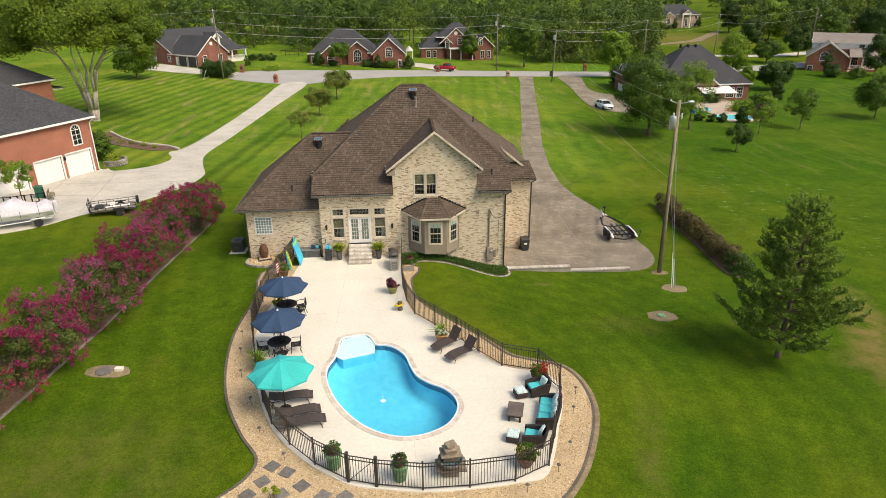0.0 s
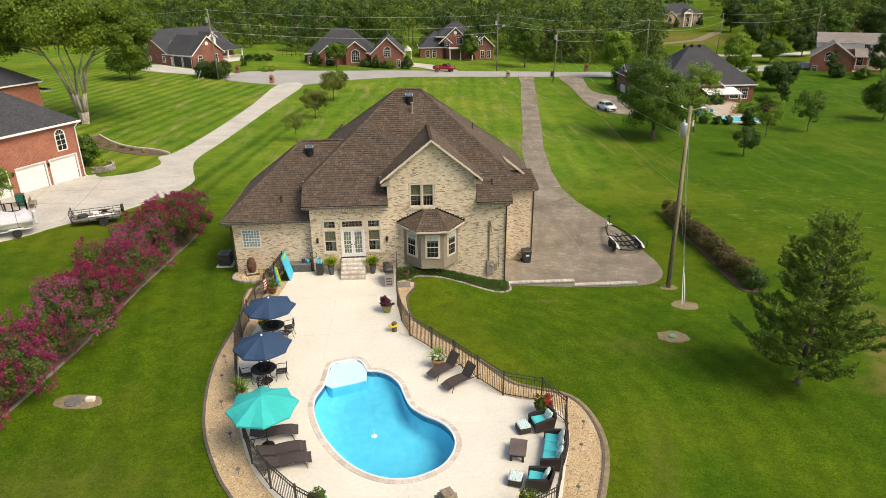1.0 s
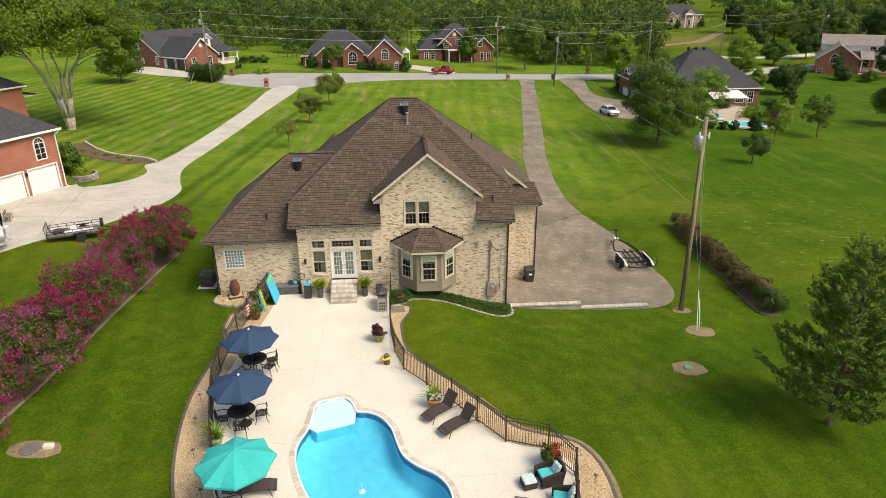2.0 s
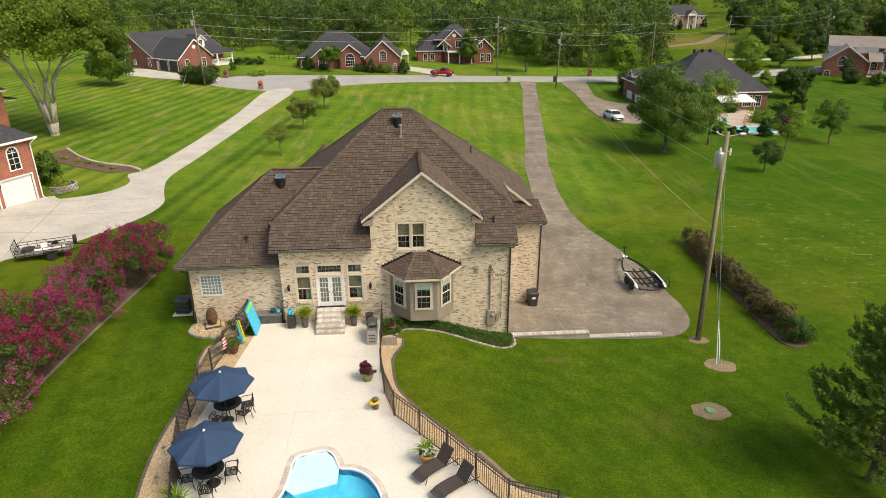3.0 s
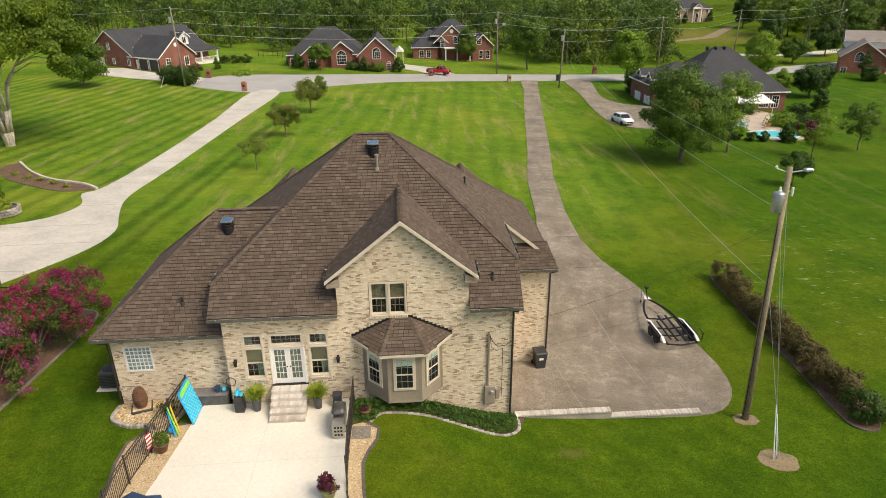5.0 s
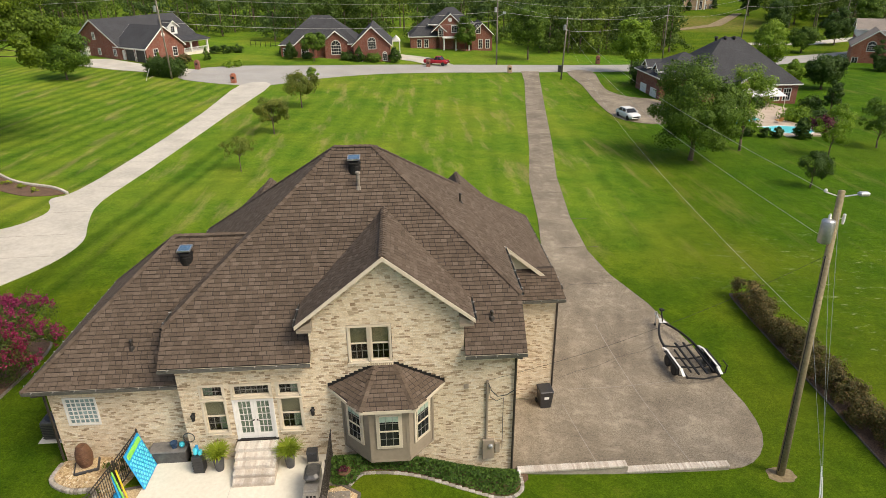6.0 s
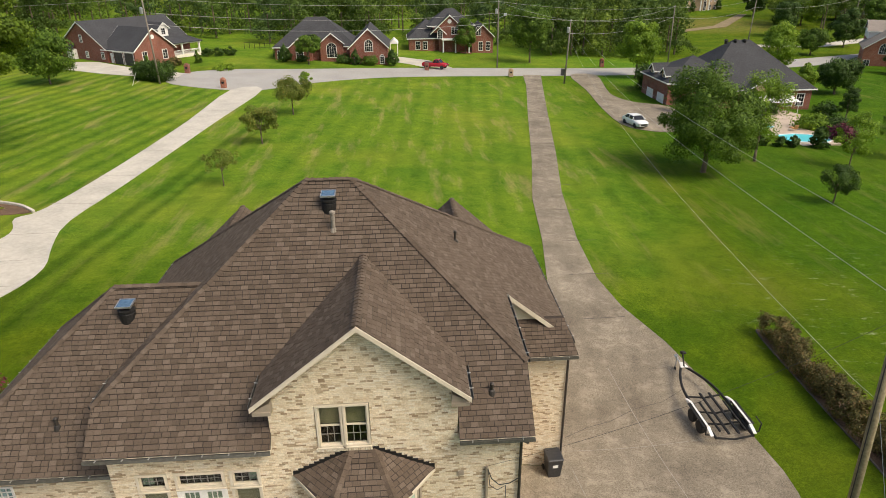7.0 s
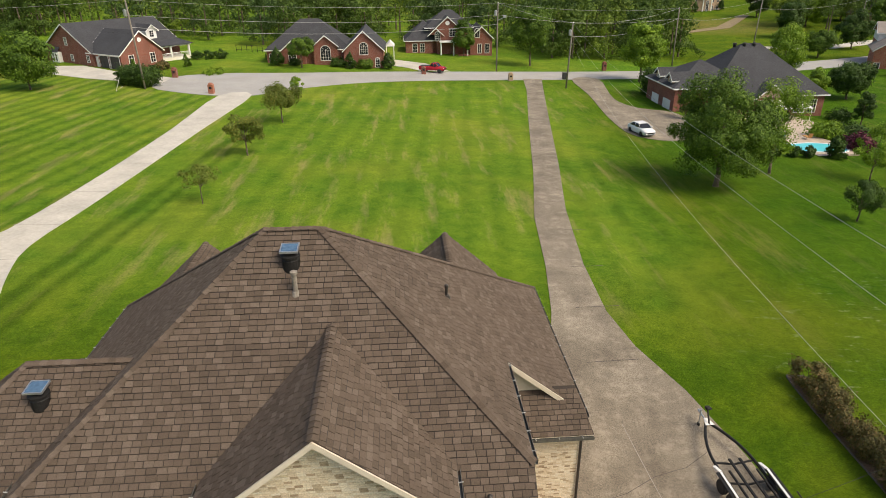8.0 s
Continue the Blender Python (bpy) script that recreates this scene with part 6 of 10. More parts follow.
for lv in range(14):
    z = 1.05 + (H - 1.5) * (lv / 13) ** 0.95
    reach = 3.55 * (1 - (z - 0.6) / (H + 0.5)) ** 0.72 * (0.7 if lv == 0 else 1)
    nb = 8 if lv < 9 else 6
    for k in range(nb):
        a = lv * 1.1 + k * 6.283 / nb + rng.normal() * 0.25
        l = reach * rng.uniform(0.62, 1.15)
        root, knee = Vector((0, 0, z)), Vector((math.cos(a) * l * 0.6, math.sin(a) * l * 0.6, z + l * 0.10))
        tip = Vector((math.cos(a) * l, math.sin(a) * l, z + l * rng.uniform(0.22, 0.45)))
        s.rod(root, knee, 0.04, 0.022, 5).rod(knee, tip, 0.022, 0.008, 5)
        n_tw = max(4, int(l * 4.2))
        for j in range(n_tw):
            f = 0.28 + 0.72 * (j + rng.uniform(0, 1)) / n_tw
            q = root.lerp(knee, f / 0.6) if f < 0.6 else knee.lerp(tip, (f - 0.6) / 0.4)
            out = Vector((math.cos(a), math.sin(a), 0)) * rng.uniform(0.2, 0.8) + Vector((-math.sin(a), math.cos(a), 0)) * rng.uniform(-1, 1) + Vector((0, 0, rng.uniform(0.25, 0.9)))
            out = out.normalized()
            tw = rng.uniform(0.25, 0.6) * (1.15 - 0.4 * f)
            e = q + out * tw
            s.rod(q, e, 0.010, 0.005, 4)
            tuft(e[:], out[:], 0.55, 48)
            tuft(q.lerp(e, 0.4)[:], out[:], 0.4, 18)
for k in range(4):
    tuft((0.02, 0, H - 0.15 * k), (0, 0, 1), 0.6, 60)
pts = np.concatenate(pts)
part("trunk", s, BARK, pine, "", True)
part("crown", Shape().leaves(pts, rng.uniform(0.7, 1.3, len(pts)) * 0.100, rng, 0.0, 0.24), LEAF_PINE, pine)

# crepe myrtle row in its mulch bed
bed = spline([(-16.6, 49.6), (-17.5, 51.0), (-19.5, 50.5), (-20.6, 44), (-21.2, 34), (-22.2, 24), (-23.2, 15), (-20.0, 15), (-18.85, 21), (-18.0, 27), (-17.45, 32), (-17.15, 39), (-16.85, 44)][::-1], 4)
bed = bed if sum((b[0] - a[0]) * (b[1] + a[1]) for a, b in zip(bed, bed[1:] + bed[:1])) < 0 else bed[::-1]
single("mulch_bed", drape(bed, 1.2, 0.04, 0.1), MULCH, "brown mulch bed under the flowering shrub row", "mulch bed", kind="structure")
ed = Shape()
for a, b in zip(bed, bed[1:] + bed[:1]):
    d = Vector((b[0] - a[0], b[1] - a[1], 0)).normalized()
    nn = Vector((d.y, -d.x, 0)) * 0.055
    za, zb = ground(*a) + 0.09, ground(*b) + 0.09
    ed.solid([Vector((*a, za)) - nn, Vector((*a, za)) + nn, Vector((*b, zb)) + nn, Vector((*b, zb)) - nn], (0, 0, -0.2))
single("bed_edging", ed, WOOD_GREY, "weathered timber edging of the mulch bed", "edging", kind="structure")
MYRTLE = ((-17.8, 48.3, 3.5, 1.9), (-18.1, 45.0, 3.7, 2.0), (-18.4, 41.4, 3.2, 1.9), (-18.6, 37.8, 3.3, 2.1), (-18.7, 34.2, 3.0, 1.9), (-19.0, 30.6, 3.4, 2.2), (-19.4, 26.9, 3.1, 2.0), (-19.9, 23.3, 3.2, 2.1), (-20.4, 19.6, 3.1, 2.0))
for i, (x, y, h, r) in enumerate(MYRTLE):
    rng = np.random.default_rng(70 + i)
    r, h, x = r * 1.42, h * 1.08, x + 0.45
    t = thing("crepe_myrtle", pose(x, y, ground(x, y)), "crepe myrtle shrub covered in magenta blossom", "shrub", "flowering shrub row")
    for k in range(12):
        a = rng.uniform(0, 6.28)
        q = Vector((math.cos(a) * r * rng.uniform(0.3, 0.95), math.sin(a) * r * rng.uniform(0.3, 1.0), h * rng.uniform(0.65, 1.0)))
        part("stem", Shape().rod((rng.normal() * 0.15, rng.normal() * 0.15, -0.1), q, 0.035, 0.008, 5), BARK, t)
    p, c = lobed(rng, (0, 0, h * 0.50), (r * 0.88, r * 0.95, h * 0.44), 40, 380, 0.25, -0.8)
    p[:, 2] = np.maximum(p[:, 2], 0.12)
    part("foliage", Shape().leaves(p, rng.uniform(0.6, 1.3, len(p)) * 0.058, rng), LEAF_OLIVE, t, "olive green leaves")
    top = np.argsort(-(c[:, 2] / h + 0.4 * np.hypot(c[:, 0], c[:, 1]) / r + rng.normal(size=len(c)) * 0.12))
    fl = []
    few = 0.55 + 0.45 * math.sin(i * 1.9 + 0.8)
    for q in c[top[:34]]:
        d = (q - np.array([0, 0, h * 0.42])) / np.array([r, r, h * 0.5])
        d /= np.linalg.norm(d) + 1e-6
        for _ in range(int(5 + 4 * few)):
            u = d + rng.normal(size=3) * 0.55 + np.array([0, 0, 0.35])
            u /= np.linalg.norm(u)
            o = q + u * r * 0.24 * rng.uniform(0.8, 1.25)
            w = rng.uniform(0.7, 1.3)
            fl.append(o + rng.normal(size=(34, 3)) * np.array([0.060, 0.060, 0.085]) * w + u * rng.uniform(-0.08, 0.14, size=(34, 1)))
    fl = np.concatenate(fl)
    part("blossom", Shape().leaves(fl, rng.uniform(0.7, 1.3, len(fl)) * 0.041, rng, 0.0, 0.8), PETALS[i % 3], t, "magenta flower panicles" if i % 3 < 2 else "paler pink flower panicles")

# rusty hedge on the right with its brick edging
hb = spline([(25.2, 56.2), (24.75, 55.6), (24.4, 50), (24.05, 44.5), (23.55, 39.8), (23.6, 38.2), (24.6, 37.9), (25.35, 39.4), (25.7, 44), (26.0, 50), (26.2, 55.4)], 4)
single("mulch_bed_hedge", drape(hb, 1.0, 0.04, 0.1), MULCH, "brown mulch bed under the hedge", "mulch bed", kind="structure")
ed = Shape()
for a, b in zip(hb, hb[1:] + hb[:1]):
    d = Vector((b[0] - a[0], b[1] - a[1], 0)).normalized()
    nn = Vector((d.y, -d.x, 0)) * 0.035
    za, zb = ground(*a) + 0.07, ground(*b) + 0.07
    ed.solid([Vector((*a, za)) - nn, Vector((*a, za)) + nn, Vector((*b, zb)) + nn, Vector((*b, zb)) - nn], (0, 0, -0.2))
single("hedge_edging", ed, EDGING, "brown edging round the hedge bed", "edging", kind="structure")
for i, y in enumerate(np.linspace(39.0, 55.2, 10)):
    x = 24.55 + (y - 39.0) * 0.052 + 0.12 * math.sin(i * 2.3)
    shrub(x, y, 0.92, 1.15, 1.4 + 0.12 * math.sin(i * 1.7), LEAF_DARK if i == 0 else LEAF_RUST, "rust-tinged clipped hedge shrub" if i else "dark green shrub at the end of a hedge", 90 + i, 40, 110, 0.062, name="hedge_shrub")

# ivy bed under the bay, edged with pale stone
ivy_line = [(-0.35, 39.9), (-0.35, 38.4), (0.5, 38.3), (1.0, 39.0), (2.9, 38.98), (4.8, 38.66), (6.5, 38.38), (7.15, 38.8), (7.2, 39.9)]
iv = spline(ivy_line, 4)
s = drape(iv, 0.5, 0.03, 0.1)
single("ivy_soil", s, MULCH, "dark soil under ivy", "soil", kind="structure")
rng = np.random.default_rng(120)
pts = []
while len(pts) < 9000:
    x, y = rng.uniform(-0.4, 7.3), rng.uniform(38.0, 40)
    if inside(iv, x, y):
        pts.append((x, y, ground(x, y) + 0.08 + 0.42 * min(1, 2.0 * distance(iv, x, y)) * rng.uniform(0.2, 1) ** 0.6))
single("ivy", Shape().leaves(np.array(pts), rng.uniform(0.6, 1.3, len(pts)) * 0.06, rng, 0.4), IVY, "dense dark green ivy ground cover under the bay window", "ivy", kind="stuff")
k = 0
line = spline([(0.35, 38.2), (0.75, 38.75), (1.2, 39.0 - 0.12), (2.9, 38.86), (4.8, 38.53), (6.5, 38.24), (7.28, 38.7), (7.4, 39.6)], 7, False)
bord = thing("stone_border", pose(3, 38.5, ground(3, 38.5)), "pale stone border along the ivy bed", "border", kind="structure")
for a, b in zip(line, line[1:]):
    d = Vector((b[0] - a[0], b[1] - a[1], 0))
    m = Matrix.Translation(((a[0] + b[0]) / 2, (a[1] + b[1]) / 2, ground((a[0] + b[0]) / 2, (a[1] + b[1]) / 2))) @ d.to_track_quat("X", "Z").to_matrix().to_4x4()
    under("border_stone", Shape().slab(-d.length * 0.5, d.length * 0.5, -0.08, 0.08, -0.1, 0.05, 0.02, m), FIELD_STONE, bord)

# far woods: one mass of crowns on rising ground
rng = np.random.default_rng(200)
tr = Shape()
def wooded(x, y):
    q = x / (y + 3)
    if y > 348:
        return True
    if q < 0.2:
        return y > 200 + 6 * math.sin(x * 0.05) + (8 if x < -30 else 0)
    if q < 0.385:
        return y > 180 + 3 * math.sin(x)
    if q < 0.53:
        return False
    return y > 240


n = 0
masses = [([], []) for _ in WOODS]
while n < 1000:
    x, y = rng.uniform(-230, 300), 175 + 190 * rng.uniform(0, 1) ** 1.5
    if not wooded(x, y):
        continue
    z = ground(x, y)
    h, r = rng.uniform(11.5, 19), rng.uniform(3.4, 6.2)
    near = y < 262
    kind_ = int(rng.choice(4, p=[0.3, 0.38, 0.14, 0.18]))
    leaf_p, leaf_s = masses[kind_]
    p, c = lobed(rng, (x, y, z + h * 0.52), (r * 0.85, r * 0.85, h * 0.43), 15 if near else 10, 50 if near else 32, 0.38, -0.75)
    leaf_p.append(p)
    leaf_s.append(rng.uniform(0.7, 1.3, len(p)) * (0.34 if near else 0.58))
    if near:
        tr.rod((x, y, z - 0.3), (x, y, z + h * 0.5), 0.28, 0.15, 5)
    n += 1
    if y < 232:
        q, _ = lobed(rng, (x + rng.normal() * 2, y - 3, z + 2.0), (4.2, 2.8, 2.8), 10, 60, 0.42)
        leaf_p.append(q)
        leaf_s.append(rng.uniform(0.6, 1.2, len(q)) * 0.26)
woods = thing("woods", pose(0, 220, ground(0, 220)), "dense green summer woods on rising ground", "woods", kind="stuff")
under("trunks", tr, BARK, woods)
for (leaf_p, leaf_s), leaf in zip(masses, WOODS):
    under("crowns", Shape().leaves(np.concatenate(leaf_p), np.concatenate(leaf_s), rng), leaf, woods)


# ---- neighbouring houses ----
ROOF_GREY = surf("charcoal_shingle_roof", (0.040, 0.041, 0.045), (0.075, 0.077, 0.082), 5.0, 0.4, 0.93, bump=0.5, stain=0.2, spec=0.25)
ROOF_TAUPE = surf("taupe_shingle_roof", (0.22, 0.19, 0.165), (0.30, 0.265, 0.23), 5.0, 0.4, 0.93, bump=0.5, stain=0.2, spec=0.25)


def block(h, x0, x1, y0, y1, z0, z1, material, label=""):
    return part("wall", Shape().box(x0, x1, y0, y1, z0, z1), material, h, label)


def hip(h, x0, x1, y0, y1, z, pitch, material=None, over=0.45, trim=None):
    """A hip roof over a rectangle, with its eave board and gutter line."""
    x0, x1, y0, y1 = x0 - over, x1 + over, y0 - over, y1 + over
    w, d = x1 - x0, y1 - y0
    r = min(w, d) / 2
    top = z + r * pitch
    a, b = ((x0 + r, (y0 + y1) / 2, top), (x1 - r, (y0 + y1) / 2, top)) if w >= d else (((x0 + x1) / 2, y0 + r, top), ((x0 + x1) / 2, y1 - r, top))
    c = [(x0, y0, z), (x1, y0, z), (x1, y1, z), (x0, y1, z)]
    s = Shape()
    v = c + [a, b]
    f = [(0, 1, 5, 4), (1, 2, 5), (2, 3, 4, 5), (3, 0, 4)] if w >= d else [(0, 1, 4), (1, 2, 5, 4), (2, 3, 5), (3, 0, 4, 5)]
    s.add(v, f + [(3, 2, 1, 0)])
    part("roof", s, material or ROOF_GREY, h)
    e = Shape()
    for p0, p1, q0, q1 in ((x0, x1, y0 - 0.02, y0 + 0.06), (x0, x1, y1 - 0.06, y1 + 0.02), (x0 - 0.02, x0 + 0.06, y0 + 0.06, y1 - 0.06), (x1 - 0.06, x1 + 0.02, y0 + 0.06, y1 - 0.06)):
        e.box(p0, p1, q0, q1, z - 0.18, z + 0.02)
    part("eave_board", e, trim or WHITE, h)


def gabled(h, x0, x1, y0, y1, z, pitch, axis, wall, material=None, over=0.4, trim=None):
    """A gable roof whose ridge runs along the axis, with gable walls and white rakes."""
    trim, turned = trim or WHITE, axis != "y"
    if turned:
        x0, x1, y0, y1 = y0, y1, x0, x1
    sw = lambda *p: [(q[1], q[0], q[2]) if turned else q for q in p]
    m, half = (x0 + x1) / 2, (x1 - x0) / 2
    top, ez = z + half * pitch, z - over * pitch
    s = Shape()
    for sx in (-1, 1):
        ex = m + sx * (half + over)
        s.solid(sw((m, y0 - over, top), (ex, y0 - over, ez), (ex, y1 + over, ez), (m, y1 + over, top))[::-sx if turned else sx], (0, 0, 0.12))
        for yy in (y0 - over - 0.03, y1 + over):
            part("rake_board", Shape().solid(sw((m, yy, top + 0.12), (ex, yy, ez + 0.12), (ex, yy, ez - 0.12), (m, yy, top - 0.16)), (0.03, 0, 0) if turned else (0, 0.03, 0)), trim, h)
        if turned:
            part("fascia", Shape().box(y0 - over, y1 + over, ex - 0.03, ex + 0.03, ez - 0.1, ez + 0.1), trim, h)
    part("roof", s, material or ROOF_GREY, h)
    for yy in (y0, y1 - 0.2):
        part("gable_wall", Shape().solid(sw((x0, yy, z), (x1, yy, z), (m, yy, top)), (0.2, 0, 0) if turned else (0, 0.2, 0)), wall, h)


def lite(h, x, y, z, w, ht, face="s", arch=False, cols=2, rows=3, trim=None):
    """A window: white casing, dark pane, glazing bars; face is the side it looks to."""
    m = {"s": pose(x, y, z), "e": pose(x, y, z, 0, 0, 90), "w": pose(x, y, z, 0, 0, -90), "n": pose(x, y, z, 0, 0, 180)}[face]
    s = Shape()
    t = 0.10
    s.box(-w / 2 - t, w / 2 + t, -0.07, 0.02, -t, 0, m).box(-w / 2 - t, -w / 2, -0.07, 0.02, 0, ht, m).box(w / 2, w / 2 + t, -0.07, 0.02, 0, ht, m)
    if arch:
        k = 10
        for i in range(k):
            a0, a1 = math.pi * i / k, math.pi * (i + 1) / k
            q = [(r * math.cos(a), -0.07, ht + r * math.sin(a)) for r, a in ((w / 2, a0), (w / 2 + t, a0), (w / 2 + t, a1), (w / 2, a1))]
            s.solid([m @ Vector(p) for p in q], m.to_3x3() @ Vector((0, 0.09, 0)))
        s.box(-w / 2, w / 2, -0.05, 0.0, ht - 0.03, ht + 0.03, m)
        for a in (0.25, 0.5, 0.75):
            s.rod(m @ Vector((0, -0.04, ht)), m @ Vector((w / 2 * math.cos(math.pi * a), -0.04, ht + w / 2 * math.sin(math.pi * a))), 0.02, 0.02, 4)
    else:
        s.box(-w / 2 - t, w / 2 + t, -0.07, 0.02, ht, ht + t, m)
    for i in range(1, cols):
        xx = -w / 2 + w * i / cols
        s.box(xx - 0.02, xx + 0.02, -0.05, 0.0, 0, ht, m)
    for i in range(1, rows):
        zz = ht * i / rows
        s.box(-w / 2, w / 2, -0.05, 0.0, zz - 0.02, zz + 0.02, m)
    win = part("window", s.weld(), trim or WHITE, h)
    p = [(-w / 2, 0), (w / 2, 0), (w / 2, ht)] + ([(w / 2 * math.cos(a), ht + w / 2 * math.sin(a)) for a in np.linspace(0.2, math.pi - 0.2, 8)] if arch else []) + [(-w / 2, ht)]
    part("pane", Shape().solid([m @ Vector((a, -0.02, b)) for a, b in p], m.to_3x3() @ Vector((0, 0.03, 0))), GLASS_DARK, win)


# red-brick neighbour with the triple garage
hx, hy = -32.9, 66.5
rot = math.degrees(math.atan2(0.9, 0.43)) - 90     # the garage face looks down the drive
NB = thing("neighbour_house", pose(hx, hy, ground(hx, hy), 0, 0, rot), "two-storey red-brick house with three white garage doors", "house")
# local: the garage face is the plane x = 0 looking to +x, running to -y
block(NB, -15, -0.25, -13.5, 0, -0.5, 5.75, RED_BRICK, "red brick walls")
part("wall", wall_sheet(along((0, 0, 0), (0, 1, 0), (1, 0, 0)), [(-13.5, -0.5), (0, -0.5), (0, 5.75), (-13.5, 5.75)], [(-3.6, -0.6, -0.02, 2.5), (-7.1, -4.1, -0.02, 2.5), (-11.4, -8.0, -0.02, 2.5)], 0.3), RED_BRICK, NB, "red brick garage wall")
block(NB, -33, -22.8, 4, 14, -0.5, 6.75, RED_BRICK)
hip(NB, -15, 0, -13.5, 0, 5.8, 0.75)
hip(NB, -33, -22.8, 4, 14, 6.8, 0.66)
part("porch_roof", Shape().solid([(-33, 14.2, 5.9), (-33, 16.8, 5.2), (-24.2, 16.8, 5.2), (-24.2, 14.2, 5.9)], (0, 0, 0.12)), ROOF_GREY, NB)
part("porch_gutter", Shape().box(-33, -24.1, 16.75, 16.9, 5.08, 5.28).box(-24.25, -24.1, 14.2, 16.75, 5.1, 5.24), WHITE, NB, "white porch gutter")
for a, b in ((-3.6, -0.6), (-7.1, -4.1), (-11.4, -8.0)):
    s = Shape()
    for k in range(4):
        s.slab(-0.20, -0.13, a + 0.04, b - 0.04, 0.0 + k * 0.62, 0.61 + k * 0.62, 0.015)
    dr = part("garage_door", s, WHITE, NB, "white panelled garage door")
    fr = Shape().box(-0.1, 0.03, a - 0.1, a + 0.02, 0, 2.52).box(-0.1, 0.03, b - 0.02, b + 0.1, 0, 2.52).box(-0.1, 0.03, a - 0.1, b + 0.1, 2.5, 2.62)
    part("door_frame", fr, WHITE, dr)
lite(NB, 0.0, -1.9, 3.25, 0.95, 1.5, "e", True, 2, 3)
for y in (-3.85, -7.55):
    part("wall_lantern", Shape().lathe([(0.03, 0), (0.09, 0.05), (0.10, 0.3), (0.03, 0.42)], 8, (0.14, y, 2.0)).box(0.0, 0.12, y - 0.05, y + 0.05, 2.25, 2.35), BLACK, NB, "black wall lantern")
part("downspout", Shape().tube([(0.4, 0.25, 5.6), (0.12, -0.15, 5.2), (0.12, -0.15, 0.2), (0.5, -0.1, 0.0)], 0.06, 6), WHITE, NB, "white downspout")
part("vent_pipe", Shape().lathe([(0.12, 0), (0.08, 0.1), (0.08, 0.9)], 10, (-4.8, -5.2, 8.9)), BLACK, NB)
part("vent_pipe", Shape().lathe([(0.1, 0), (0.06, 0.1), (0.06, 0.4)], 10, (-2.6, -3.4, 7.2)), BLACK, NB)

# corner house across the turning circle
H1 = thing("brick_house", pose(-46.9, 153.7, ground(-46.9, 153.7), 0, 0, -34), "long red-brown brick house with an open double garage and white porch", "house")
block(H1, -8.0, -0.25, 0.25, 9.0, -0.8, 3.0, RED_BRICK_B)
part("wall", wall_sheet(along((0, 0, 0), (1, 0, 0), (0, -1, 0)), [(-8.0, -0.8), (0, -0.8), (0, 3.0), (-8.0, 3.0)], [(-3.3, -0.5, 0, 2.4), (-6.5, -3.8, 0, 2.4), (-7.7, -6.8, 0, 2.2)], 0.25), RED_BRICK_B, H1, "red-brown brick garage wall")
block(H1, -0.25, 0.0, 0.0, 9.0, -0.8, 3.0, RED_BRICK_B)
block(H1, -23.1, -7.9, -0.4, 19.5, -0.8, 3.0, RED_BRICK_B)
gabled(H1, -9.5, 0.0, 0.0, 9.0, 3.0, 0.82, "x", RED_BRICK_B)
gabled(H1, -23.1, -7.9, -0.4, 19.5, 3.0, 0.62, "y", RED_BRICK_B)
for a, b in ((-3.3, -0.5), (-6.5, -3.8)):
    part("garage_opening", Shape().box(a - 0.12, a, -0.05, 0.2, 0, 2.5).box(b, b + 0.12, -0.05, 0.2, 0, 2.5).box(a - 0.12, b + 0.12, -0.05, 0.2, 2.4, 2.56).box(a, b, 0.2, 0.24, 0, 2.4), WHITE, H1, "open garage door in a white frame")
    # dark sheet across the opening stands in for the shade inside
    part("garage_shade_panel", Shape().box(a, b, 0.14, 0.19, 0, 2.38), ROOM_DARK, H1, "flat dark panel in place of the unlit garage interior")
part("door", Shape().slab(-7.65, -6.85, 0.05, 0.15, 0, 2.15, 0.02), WHITE, H1, "white side door")
for x, z, w, ht in ((-15.5, 3.9, 0.7, 1.3), (-14.4, 1.0, 0.7, 1.1), (-9.3, 1.0, 0.8, 1.2)):
    lite(H1, x, -0.42, z, w, ht)
part("bay_window", Shape().slab(-20.0, -17.7, -1.2, -0.4, 0.2, 2.5, 0.05), WHITE, H1, "white bay window")
part("bay_hood", Shape().solid([(-20.2, -1.35, 2.5), (-17.5, -1.35, 2.5), (-18.0, -0.42, 3.3), (-19.7, -0.42, 3.3)], (0, 0, 0.08)), ROOF_GREY, H1)
for x in (-19.3, -18.4):
    lite(H1, x, -1.2, 0.7, 0.55, 1.5, "s", False, 2, 3)
for y in (2.2, 6.8):
    lite(H1, 0.0, y, 0.8, 1.0, 1.7, "e")
part("round_vent", Shape().lathe([(0.42, 0), (0.42, 0.06), (0.3, 0.07)], 16, (0, 0, 0), pose(0.0, 4.5, 5.1, 0, 90)), WHITE, H1, "round white gable vent")
part("porch_floor", Shape().box(-7.9, -4.2, 9.4, 19.4, -0.5, 0.35), CONCRETE, H1)
for y in (9.9, 14.6, 19.1):
    part("porch_column", Shape().slab(-4.67, -4.33, y - 0.17, y + 0.17, 0.35, 2.5, 0.02), WHITE, H1, "white porch column")
s = Shape().box(-4.54, -4.46, 10.0, 19.0, 1.2, 1.28)
for i in range(38):
    s.box(-4.52, -4.48, 10.1 + i * 0.235, 10.16 + i * 0.235, 0.35, 1.2)
part("porch_rail", s, WHITE, H1, "white porch balustrade")
part("porch_beam", Shape().box(-4.75, -4.25, 9.4, 19.6, 2.5, 2.75), WHITE, H1)
